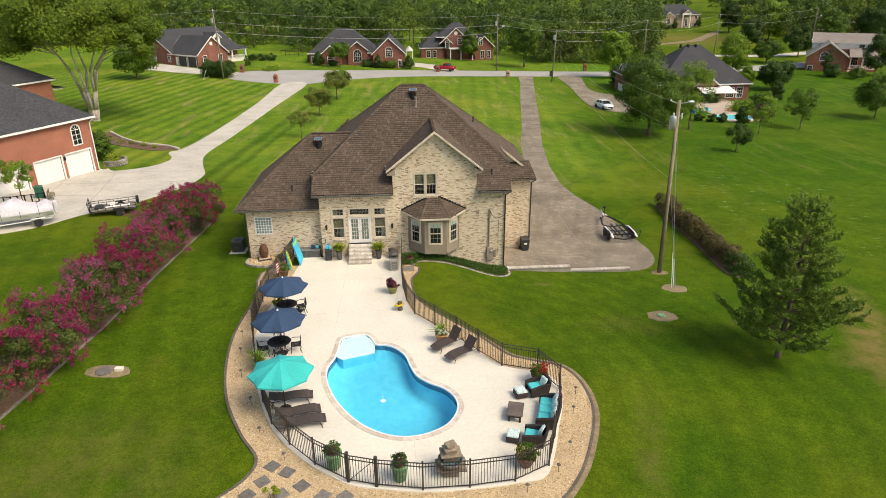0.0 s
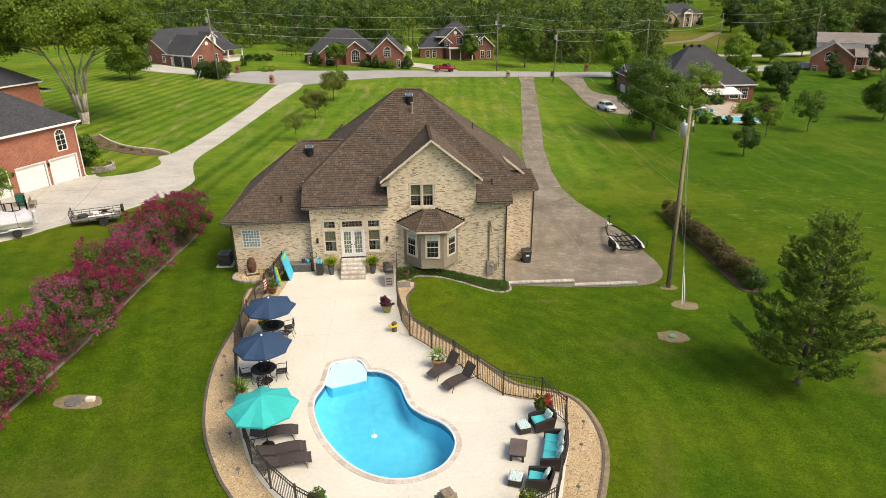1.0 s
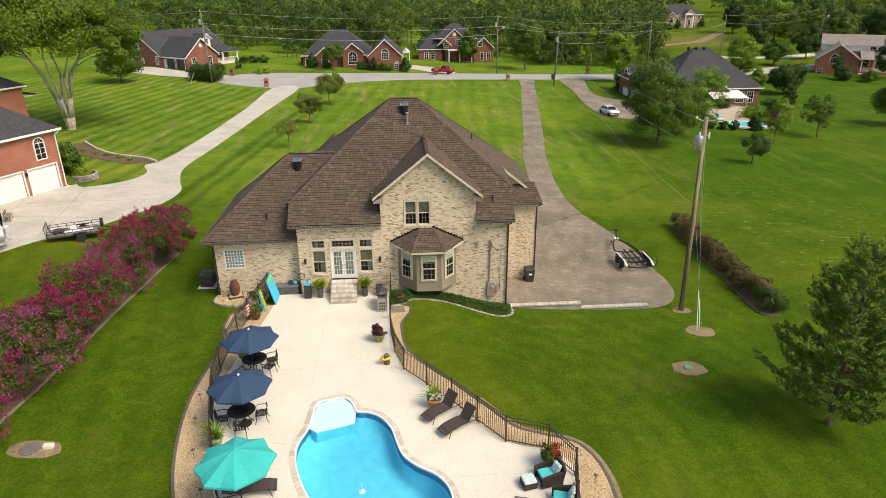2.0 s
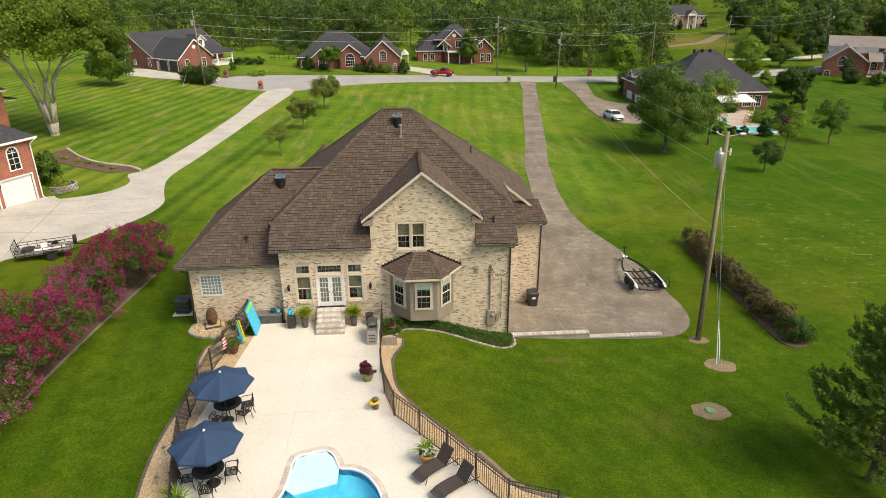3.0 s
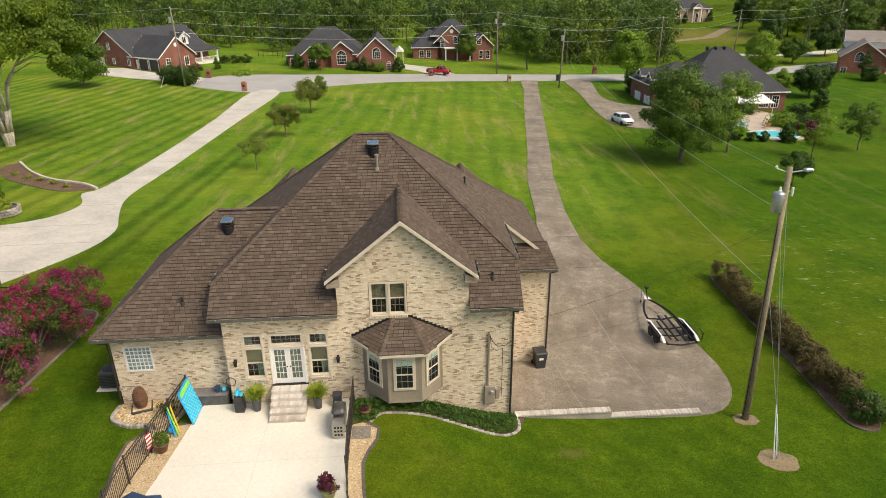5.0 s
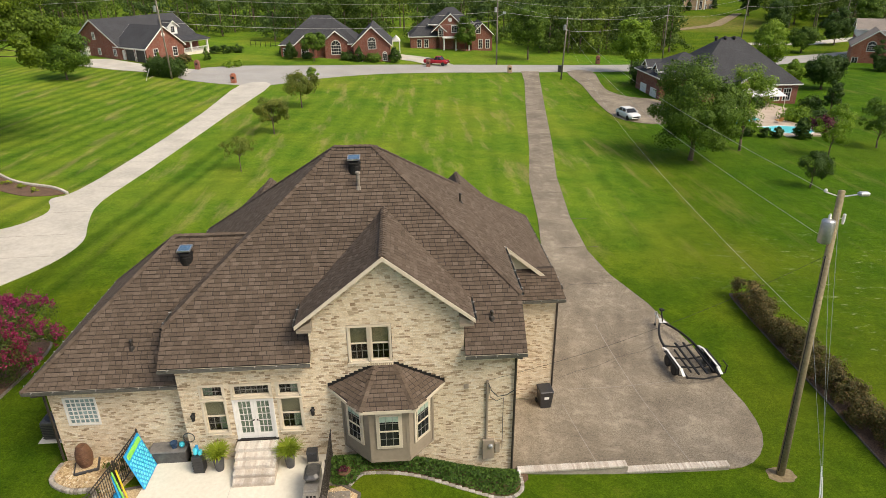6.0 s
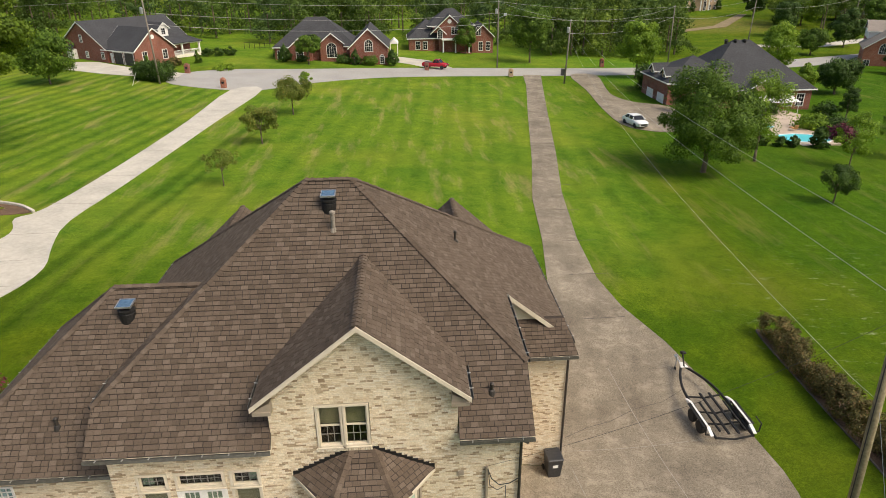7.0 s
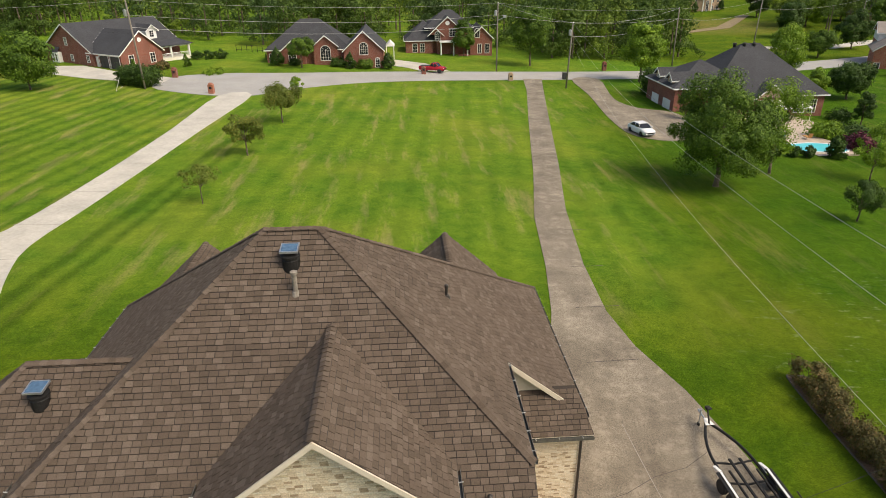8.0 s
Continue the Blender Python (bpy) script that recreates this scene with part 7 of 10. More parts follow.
part("porch_roof", Shape().solid([(-8.6, 9.2, 3.44), (-4.0, 9.2, 2.72), (-4.0, 19.9, 2.72), (-8.6, 19.9, 3.44)], (0, 0, 0.12)), ROOF_GREY, H1)
part("dormer", Shape().box(-12.0, -9.2, 13.0, 15.4, 3.6, 5.7), WHITE, H1, "white dormer")
lite(H1, -9.2, 14.2, 4.3, 0.9, 1.2, "e")
gabled(H1, -13.5, -9.2, 13.0, 15.4, 5.7, 0.8, "x", WHITE)
for i in range(5):
    part("roof_vent", Shape().slab(-8 + i * 1.5, -7.5 + i * 1.5, 3.7, 4.1, 5.95, 6.25, 0.05), BLACK, H1)

# middle house with three front gables
g2 = ground(-11, 168)
H2 = thing("brick_house", pose(-11.0, 167.5, g2), "dark-roofed brown-brick house with three front gables", "house")
block(H2, -12, 5, 0, 13, -0.8, 3.0, RED_BRICK_B)
hip(H2, -12, 5, 0, 13, 3.0, 0.80)
for x0, x1, y0, z, p in ((-9.2, -4.0, -1.0, 2.7, 0.85), (-2.2, 2.6, -1.2, 3.9, 0.8)):
    block(H2, x0, x1, y0, 1, -0.8, z, RED_BRICK_B)
    gabled(H2, x0, x1, y0, 5, z, p, "y", RED_BRICK_B)
block(H2, 4.2, 12.1, -4.0, 11, -0.9, 3.2, RED_BRICK_B)
gabled(H2, 4.2, 12.1, -4.0, 11, 3.2, 0.92, "y", RED_BRICK_B)
lite(H2, -6.6, -1.0, 0.5, 1.5, 1.5, "s", True, 3, 3)
lite(H2, 0.2, -1.2, 0.9, 2.0, 1.9, "s", True, 4, 3)
lite(H2, 8.2, -4.0, 2.3, 1.6, 1.5, "s", True, 4, 3)
for x in (5.6, 10.9):
    lite(H2, x, -4.0, -0.2, 0.8, 1.4, "s", True, 2, 3)
lite(H2, -11, 0, 0.6, 0.9, 1.6)
part("porch_roof", Shape().solid([(12.4, 6, 2.6), (14.4, 6, 2.6), (13.4, 6, 3.6)], (0, 5, 0)), WHITE, H2, "white rear porch gable")
for x in (12.6, 14.2):
    part("porch_column", Shape().slab(x - 0.08, x + 0.08, 6, 6.2, 0, 2.6, 0.02), WHITE, H2)

# right house with two storeys
g3 = ground(16, 188)
H3 = thing("brick_house", pose(16.0, 188.0, g3), "two-storey brown-brick house with white gables and a columned porch", "house")
block(H3, -10, -3.5, 0, 10, -0.8, 3.2, RED_BRICK_B)
hip(H3, -10, -1.0, 0, 10, 3.2, 0.85)
block(H3, -4, 5.0, 1.0, 10, -0.8, 6.0, RED_BRICK_B)
hip(H3, -5, 6.0, 1.0, 10, 6.0, 0.75)
block(H3, -2.6, 2.6, -0.6, 3, -0.8, 6.2, RED_BRICK_B)
gabled(H3, -2.6, 2.6, -0.6, 5, 6.2, 0.9, "y", RED_BRICK_B)
gabled(H3, -4.4, -1.2, -1.0, 3, 4.6, 0.9, "y", RED_BRICK_B)
block(H3, 5.4, 10.6, -1.5, 9, -0.8, 3.8, RED_BRICK_B)
gabled(H3, 5.4, 10.6, -1.5, 9, 3.8, 0.95, "y", RED_BRICK_B)
lite(H3, -2.4, -1.0, 3.2, 1.1, 1.5, "s", True, 3, 3)
lite(H3, 1.2, -0.6, 4.1, 1.5, 1.6, "s", False, 4, 3)
part("round_window", Shape().lathe([(0.5, 0), (0.5, 0.06), (0.35, 0.07)], 16, (0, 0, 0), pose(0, -0.62, 7.1, 90)), WHITE, H3, "round white gable window")
for x in (-7.8, -6.0):
    lite(H3, x, 0, 0.6, 1.0, 1.8)
for x in (7.6, 9.4):
    lite(H3, x, -1.5, 0.3, 0.9, 2.0, "s")
lite(H3, 7.0, -1.5, 3.9, 1.1, 1.4, "s", True)
part("porch_roof", Shape().slab(-2.0, 5.0, -3.0, 0, 2.9, 3.2, 0.03), WHITE, H3, "white porch roof")
for x in (-1.7, 1.3, 4.6):
    part("porch_column", Shape().lathe([(0.22, -0.6), (0.18, 0), (0.16, 2.7), (0.22, 2.9)], 12, (x, -2.6, 0)), WHITE, H3, "white porch column")
part("porch_floor", Shape().box(-2.2, 5.2, -3.2, 0, -0.8, -0.1), RED_BRICK_B, H3)
part("door", Shape().slab(0.7, 1.8, -0.75, -0.65, 0, 2.2, 0.02), CLAY_BROWN, H3, "brown front door")

# dark-roofed house with the other pool
zr = -4.0
NR = thing("brick_house", pose(57.5, 124.0, zr), "dark-roofed brick house beside a turquoise pool", "house")
block(NR, -5.0, 12.4, 0.0, 14.0, -0.5, 3.1, RED_BRICK_B)
hip(NR, -6.0, 12.4, 0.0, 15.5, 3.1, 0.83, over=0.5)
block(NR, -10.9, -4.8, 1.5, 13.0, -0.5, 4.2, RED_BRICK_B)
hip(NR, -10.9, 1.0, 1.5, 13.0, 4.2, 0.55)
for y in (4.4, 9.4):
    block(NR, -10.6, -8.0, y - 1.05, y + 1.05, 3.6, 5.3, TAN_BRICK)
    gabled(NR, -10.6, -6.4, y - 1.05, y + 1.05, 5.3, 0.8, "x", TAN_BRICK)
    lite(NR, -10.6, y, 3.75, 0.9, 1.35, "w")
for y in (4.2, 9.0):
    part("garage_door", Shape().slab(-11.0, -10.88, y - 1.4, y + 1.4, -0.3, 2.1, 0.02), WHITE, NR, "white garage door")
gabled(NR, 0.6, 5.6, -1.2, 6, 3.0, 0.75, "y", TAN_BRICK)
block(NR, 0.6, 5.6, -1.0, 1, -0.5, 3.0, RED_BRICK_B)
lite(NR, 8.6, 0.0, 0.4, 1.6, 1.9, "s", False, 4, 3)
lite(NR, 10.6, 0.0, 0.4, 1.2, 1.9, "s", False, 3, 3)
lite(NR, 3.0, -1.2, 0.3, 2.0, 2.0, "s", False, 4, 3)
part("awning", Shape().solid([(1.2, -4.5, 1.9), (8.0, -4.5, 1.9), (8.0, -0.2, 2.7), (1.2, -0.2, 2.7)], (0, 0, 0.05)), WHITE, NR, "white patio awning")
for x in (1.4, 7.8):
    part("awning_post", Shape().rod((x, -4.4, -0.4), (x, -4.4, 1.9), 0.04), WHITE, NR)
for i in range(3):
    part("roof_vent", Shape().lathe([(0.25, -0.2), (0.25, 0.25), (0.4, 0.3), (0.2, 0.5)], 10, (0.4 + i * 1.6, 7.4, 9.6)), BLACK, NR)
patio2 = [(49.5, 104.8), (50.0, 101.8), (54, 100.8), (60.5, 101.3), (61.5, 104.5), (60, 111), (65, 118), (64, 123), (57, 122.5), (52, 117)]
z2 = -3.7
s = Shape().prism(patio2, z2 - 0.5, z2)
single("pool_deck", s, surf("tan_pool_deck", (0.46, 0.37, 0.28), (0.56, 0.46, 0.36), 4.0, 0.6, 0.85, bump=0.1), "tan concrete deck round a turquoise pool", "patio", kind="structure")
p2 = spline([(50.5, 103.6), (52.5, 102.2), (55.5, 102.8), (58.2, 102.0), (60.2, 103.2), (59.6, 105.6), (57.2, 106.6), (54.5, 106.3), (52.0, 106.6)], 5)
far_pool = thing("swimming_pool", pose(55.5, 104.3, z2), "curved turquoise pool beside a brick house", "pool", kind="structure")
under("water", Shape().prism(p2, z2 - 0.1, z2 + 0.02), POOL_FAR, far_pool)
under("rim", ring(p2, offset(p2, 0.25), z2 - 0.1, z2 + 0.06), POOL_RIM, far_pool)

# further houses up the slope and on the right
H5 = thing("brick_house", pose(137.0, 318.0, ground(137, 318), 0, 0, 12), "tan-brick house with a tall arched porch on a hill", "house")
block(H5, -12, 10, 0, 12, -1, 6.0, TAN_BRICK)
hip(H5, -12, 10, 0, 12, 6.0, 0.7)
gabled(H5, -11.5, -4.5, -1.5, 6, 4.6, 0.8, "y", TAN_BRICK)
block(H5, -11.5, -4.5, -1.5, 1, -1, 4.6, TAN_BRICK)
gabled(H5, -1.0, 4.0, -2.0, 5, 6.4, 0.7, "y", TAN_BRICK)
part("porch_arch", Shape().box(-0.8, -0.4, -2.2, -1.8, 0, 6.4).box(3.4, 3.8, -2.2, -1.8, 0, 6.4).box(-0.8, 3.8, -2.2, -1.8, 6.0, 6.7), WHITE, H5, "white arched porch surround")
lite(H5, -8, -1.5, 1.8, 2.0, 1.6, "s", True, 4, 3)
for x in (-3, 5.6, 8.2):
    lite(H5, x, 0, 3.6, 1.1, 1.6)
    lite(H5, x, 0, 0.3, 1.1, 1.8)
lite(H5, 1.5, -2.0, 0.2, 1.3, 3.6, "s", True, 2, 4)
H6 = thing("brick_house", pose(112.6, 165.0, ground(112.6, 165.0), 0, 0, -31), "red-brick house with a taupe roof, front gable and white upper storey", "house")
block(H6, -4.6, 4.6, 0, 10, -0.8, 3.9, RED_BRICK)
gabled(H6, -4.6, 4.6, 0, 12, 3.9, 0.72, "y", RED_BRICK, ROOF_TAUPE)
block(H6, -3.6, 12.0, 9.5, 19, -0.8, 4.9, RED_BRICK)
block(H6, -3.6, 12.0, 9.5, 19, 4.9, 6.7, WHITE, "white upper storey")
gabled(H6, -3.6, 12.0, 9.5, 19, 6.7, 0.42, "x", RED_BRICK, ROOF_TAUPE)
lite(H6, -0.8, 0, 2.7, 1.7, 1.3, "s", True, 4, 3)
lite(H6, -3.6, 0, 0.0, 1.1, 1.2, "s")
for x in (8.0, 9.9):
    lite(H6, x, 9.5, 5.0, 1.2, 1.2, "s", False, 3, 2)
part("porch_roof", Shape().solid([(5.2, 2.0, 3.5), (11.5, 2.0, 3.5), (11.5, 9.5, 5.2), (5.2, 9.5, 5.2)], (0, 0, 0.12)), ROOF_TAUPE, H6)
part("porch_floor", Shape().box(5.0, 11.4, 2.2, 9.5, -0.8, 0.6), RED_BRICK, H6)
for x in (5.6, 8.4, 11.2):
    part("porch_column", Shape().slab(x - 0.13, x + 0.13, 2.3, 2.56, 0.6, 3.5, 0.02), WHITE, H6, "white porch column")
s = Shape().box(5.6, 11.2, 2.4, 2.48, 1.5, 1.58)
for k in range(22):
    s.box(5.7 + k * 0.25, 5.76 + k * 0.25, 2.42, 2.46, 0.6, 1.5)
part("porch_rail", s, WHITE, H6, "white porch balustrade")
part("stair", Shape().box(5.2, 6.4, 0.6, 2.2, -0.5, 0.2).box(5.2, 6.4, -0.4, 0.6, -0.6, -0.15), WHITE, H6, "white porch steps")
for x in (7.0, 9.6):
    lite(H6, x, 9.5, 0.8, 1.5, 2.0, "s", False, 3, 3)
H7 = thing("brick_house", pose(178.0, 254.0, ground(178, 254), 0, 0, 14), "dark-roofed house with a black gabled porch", "house")
block(H7, -10, 10, 0, 11, -1, 4.0, TAN_BRICK)
hip(H7, -10, 10, 0, 11, 4.0, 0.9)
gabled(H7, -4.5, 3.5, -2, 6, 3.6, 0.9, "y", ROOM_DARK)
lite(H7, -7.5, 0, 0.8, 1.3, 1.9)
lite(H7, -0.5, -2, 0.4, 1.2, 2.2)

# shrubs round the houses
for i, (x, y, rx, h, lf, cone) in enumerate(((-37.3, 138.6, 2.2, 3.4, LEAF_DARK, False), (-40.3, 139.6, 2.0, 3.2, LEAF_DARK, False), (48.3, 139.9, 1.9, 4.6, LEAF_DARK, False), (-44.0, 151.8, 0.9, 2.4, LEAF, True), (-40.5, 156.2, 1.4, 1.5, LEAF_RUST, False), (-37.2, 160.0, 0.8, 2.4, LEAF, True),
                                           (-38.0, 170.0, 1.2, 1.6, LEAF_DARK, False), (-35.8, 171.2, 1.2, 1.7, LEAF_DARK, False), (-33.6, 172.4, 1.2, 1.8, LEAF_DARK, False),
                                           (-20.4, 164.2, 1.5, 3.6, LEAF_DARK, True), (-5.6, 162.2, 1.2, 3.0, LEAF_DARK, True), (2.0, 162.4, 1.4, 3.3, LEAF_DARK, True), (-2.6, 162.6, 1.7, 1.8, LEAF, False), (-8.2, 164.6, 1.6, 1.6, LEAF_DARK, False), (-17.0, 165.0, 1.3, 1.2, LEAF_DARK, False),
                                           (49.4, 100.9, 0.7, 1.3, LEAF_DARK, False), (51.2, 100.3, 0.7, 1.3, LEAF_DARK, False), (53.0, 100.1, 0.7, 1.4, LEAF_DARK, False), (56.4, 100.0, 1.3, 2.9, LEAF_DARK, True), (61.6, 103.4, 1.6, 2.2, PETAL_DARK, False),
                                           (61.5, 110.0, 2.2, 1.9, LEAF_BRIGHT, False), (64.8, 109.6, 2.5, 1.8, LEAF_DARK, False), (60.0, 119.5, 1.8, 1.9, LEAF_DARK, False), (71.0, 121.0, 1.8, 1.5, LEAF_DARK, False), (111.0, 150.0, 1.6, 2.6, LEAF, False), (113.2, 152.6, 1.6, 1.6, LEAF_DARK, False), (107.2, 153.8, 1.8, 3.0, LEAF_DARK, False),
                                           (128, 314, 2.5, 2.2, LEAF_DARK, False), (133, 315, 1.4, 4.5, LEAF_DARK, True), (146, 318, 1.4, 5.0, LEAF_DARK, True), (-30.0, 152.0, 1.6, 0.8, LEAF_BRIGHT, False))):
    shrub(x, y, rx, rx, h, lf, "clipped evergreen shrub beside a brick house" if lf is not LEAF_BRIGHT else "yellow-green clipped shrub beside a brick house", 300 + i, 22, 46, 0.17, cone=cone)
tree(-15.2, 161.5, 6.5, 3.0, LEAF, "small round tree before a brick house", 61, 0.2, 46, 60, 0.26, 0.12)
tree(19.6, 184.5, 8.5, 2.9, LEAF, "green tree before a two-storey house", 62, 0.1, 56, 60, 0.28, 0.14)

# dark ring fence and low walls near the middle houses
def rail_fence(name, pts, h, step, material, label):
    t = thing(name, pose(pts[0][0], pts[0][1], ground(*pts[0])), label, "fence")
    for a, b in zip(pts, pts[1:]):
        l = math.hypot(b[0] - a[0], b[1] - a[1])
        n = max(1, int(l / step))
        for i in range(n + 1):
            x, y = a[0] + (b[0] - a[0]) * i / n, a[1] + (b[1] - a[1]) * i / n
            z = ground(x, y)
            under("picket", Shape().box(x - 0.04, x + 0.04, y - 0.04, y + 0.04, z - 0.1, z + h), material, t)
        za, zb = ground(*a), ground(*b)
        for k in (0.3, 0.95):
            under("rail", Shape().rod((*a, za + h * k), (*b, zb + h * k), 0.035, 0.035, 5), material, t)
    return t


rail_fence("metal_fence", [(-33, 184), (-24.5, 183), (-24.0, 171)], 1.5, 1.2, BLACK, "black metal fence in a back garden")
rail_fence("metal_fence", [(-38.0, 51.5), (-34.8, 53.2), (-32.6, 54.6), (-33.6, 56.3)], 1.1, 0.5, BLACK, "black metal fence beside a garage drive")


# ---- pool fence ----
def at(x, y, z=0.0, rz=0.0):
    return pose(x, y, z, 0, 0, rz)


fence_rim = [(-8.25, 40.45), (-8.55, 38.2), (-8.95, 35.8), (-9.1, 33.0), (-8.95, 29.8)] + [(x * 0.985 + 0.0, y + (0.1 if y < 20 else 0)) for x, y in PATIO_RIM[6:29]]
fence_rim[-1] = (-0.4, 39.9)
fence_left = spline(fence_rim[:12], 8, False)
gate_a, gate_b = (-2.66, 17.16), (-1.53, 16.82)
left_line = [p for p in spline(fence_rim, 8, False)]
ia = min(range(len(left_line)), key=lambda i: math.dist(left_line[i], gate_a))
ib = min(range(len(left_line)), key=lambda i: math.dist(left_line[i], gate_b))


def evenly(line, step):
    """Points along a line at even steps of about the given length."""
    acc = [0.0]
    for a, b in zip(line, line[1:]):
        acc.append(acc[-1] + math.dist(a, b))
    n = max(1, round(acc[-1] / step))
    out, j = [], 0
    for i in range(n + 1):
        t = acc[-1] * i / n
        while j < len(acc) - 2 and acc[j + 1] < t:
            j += 1
        f = (t - acc[j]) / max(1e-9, acc[j + 1] - acc[j])
        out.append((line[j][0] + (line[j + 1][0] - line[j][0]) * f, line[j][1] + (line[j + 1][1] - line[j][1]) * f))
    return out


FENCE_H = 1.30
post_mesh = Shape().slab(-0.032, 0.032, -0.032, 0.032, -0.15, FENCE_H + 0.06, 0.006).lathe([(0.045, 0), (0.045, 0.03), (0.02, 0.06)], 8, (0, 0, FENCE_H + 0.05)).mesh("post", FENCE_PAINT)
gate_post_mesh = Shape().slab(-0.06, 0.06, -0.06, 0.06, -0.15, FENCE_H + 0.12, 0.01).lathe([(0.08, 0), (0.08, 0.03), (0.03, 0.07)], 8, (0, 0, FENCE_H + 0.11)).mesh("post", FENCE_PAINT)
picket_mesh = Shape().box(-0.009, 0.009, -0.009, 0.009, 0.06, FENCE_H).mesh("picket", FENCE_PAINT)


def share(name, mesh, parent, m):
    ob = new(name, mesh)
    ob.parent = parent
    ob.matrix_basis = m
    return ob


def fence_section(a, b, gate=False, base=0.0):
    ang = math.degrees(math.atan2(b[1] - a[1], b[0] - a[0]))
    l = math.dist(a, b)
    t = thing("fence_gate" if gate else "fence_section", at(a[0], a[1], base, ang), "dark bronze metal pool gate with a diagonal brace" if gate else "dark bronze metal picket fence round the pool patio", "gate" if gate else "fence", "pool fence")
    share("post", gate_post_mesh if gate else post_mesh, t, at(0, 0))
    if gate:
        share("post", gate_post_mesh, t, at(l, 0))
        part("brace", Shape().rod((0.08, 0, 0.12), (l - 0.08, 0, FENCE_H - 0.05), 0.014, 0.014, 6), FENCE_PAINT, t)
    for z in (0.10, FENCE_H - 0.17, FENCE_H):
        part("rail", Shape().box(0, l, -0.016, 0.016, z - 0.016, z + 0.016), FENCE_PAINT, t)
    n = max(2, round(l / 0.118))
    for i in range(1, n):
        share("picket", picket_mesh, t, at(l * i / n, 0))
    return t


for line in (left_line[:ia] + [gate_a], [gate_b] + left_line[ib + 1:]):
    pts = evenly(line, 1.83)
    for a, b in zip(pts, pts[1:]):
        fence_section(a, b)
fence_section(gate_a, gate_b, True)

# ---- patio furniture ----
def umbrella(x, y, fabric, label, r=1.42, top=2.62, drop=0.55, rz=0.0, sway=(0, 0)):
    t = thing("patio_umbrella", at(x, y, 0, rz), label, "umbrella", "patio umbrellas")
    part("base", Shape().lathe([(0.28, 0), (0.28, 0.05), (0.20, 0.09), (0.05, 0.11), (0.035, 0.3)], 18), BLACK, t, "round black base")
    part("pole", Shape().rod((0, 0, 0.1), (0, 0, top), 0.022, 0.022, 8), BLACK, t)
    hub = Vector((0, 0, top))
    for i in range(8):
        a0, a1 = math.pi / 4 * i, math.pi / 4 * (i + 1)
        rows = []
        for k in range(6):
            f = k / 5
            z = top - drop * (f ** 1.35)
            e0, e1 = Vector((math.cos(a0) * r * f, math.sin(a0) * r * f, z)), Vector((math.cos(a1) * r * f, math.sin(a1) * r * f, z))
            mid = (e0 + e1) / 2 - Vector((0, 0, 0.06 * f))
            mid = mid * 1.0
            if k == 5:
                mid -= Vector((mid.x, mid.y, 0)) * 0.05
            rows.append((e0, mid, e1))
        s = Shape()
        for lo, hi in zip(rows, rows[1:]):
            s.add([*lo, *hi], [(0, 3, 4, 1), (1, 4, 5, 2)])
        s.add([*rows[-1]] + [v - Vector((0, 0, 0.09)) for v in rows[-1]], [(0, 3, 4, 1), (1, 4, 5, 2)])
        part("canopy_panel", s, fabric, t)
        part("rib", Shape().rod((0, 0, top - 0.03), (math.cos(a0) * r * 0.99, math.sin(a0) * r * 0.99, top - drop - 0.02), 0.008, 0.008, 5), BLACK, t)
        part("strut", Shape().rod((0, 0, top - 0.75), (math.cos(a0) * r * 0.5, math.sin(a0) * r * 0.5, top - drop * 0.42), 0.006, 0.006, 5), BLACK, t)
    part("finial", Shape().lathe([(0.05, -0.01), (0.06, 0.02), (0.03, 0.05), (0.015, 0.09)], 10, (0, 0, top)), WHITE if fabric is NAVY else TEAL, t)
    return t


umbrella(-7.26, 31.0, NAVY, "open navy blue patio umbrella over a table", 1.40, 2.60, 0.52, 10)
umbrella(-6.86, 27.0, NAVY, "open navy blue patio umbrella over a table", 1.40, 2.60, 0.52, 16)
umbrella(-5.92, 22.1, TEAL, "open turquoise patio umbrella over loungers", 1.48, 2.62, 0.55, 12)


def cast_table(x, y):
    t = thing("patio_table", at(x, y), "round black cast-metal patio table", "table", "patio tables")
    s = Shape().lathe([(0.60, 0.70), (0.62, 0.715), (0.60, 0.73), (0.53, 0.725), (0.53, 0.705)], 32)
    part("rim", s, BLACK, t)
    s = Shape()
    for i in range(16):
        a = i * math.pi / 8
        part("spoke", Shape().rod((0.06 * math.cos(a), 0.06 * math.sin(a), 0.715), (0.55 * math.cos(a), 0.55 * math.sin(a), 0.715), 0.016, 0.022, 5), BLACK, t)
    for r in (0.2, 0.33, 0.45):
        part("tabletop_ring", Shape().lathe([(r - 0.02, 0.708), (r + 0.02, 0.708), (r + 0.02, 0.722), (r - 0.02, 0.722)], 24), BLACK, t)
    for i in range(4):
        a = i * math.pi / 2 + 0.4
        c, sn = math.cos(a), math.sin(a)
        part("leg", Shape().tube([(0.3 * c, 0.3 * sn, 0.7), (0.22 * c, 0.22 * sn, 0.45), (0.30 * c, 0.30 * sn, 0.18), (0.46 * c, 0.46 * sn, 0.0)], 0.022, 6), BLACK, t)
    return t


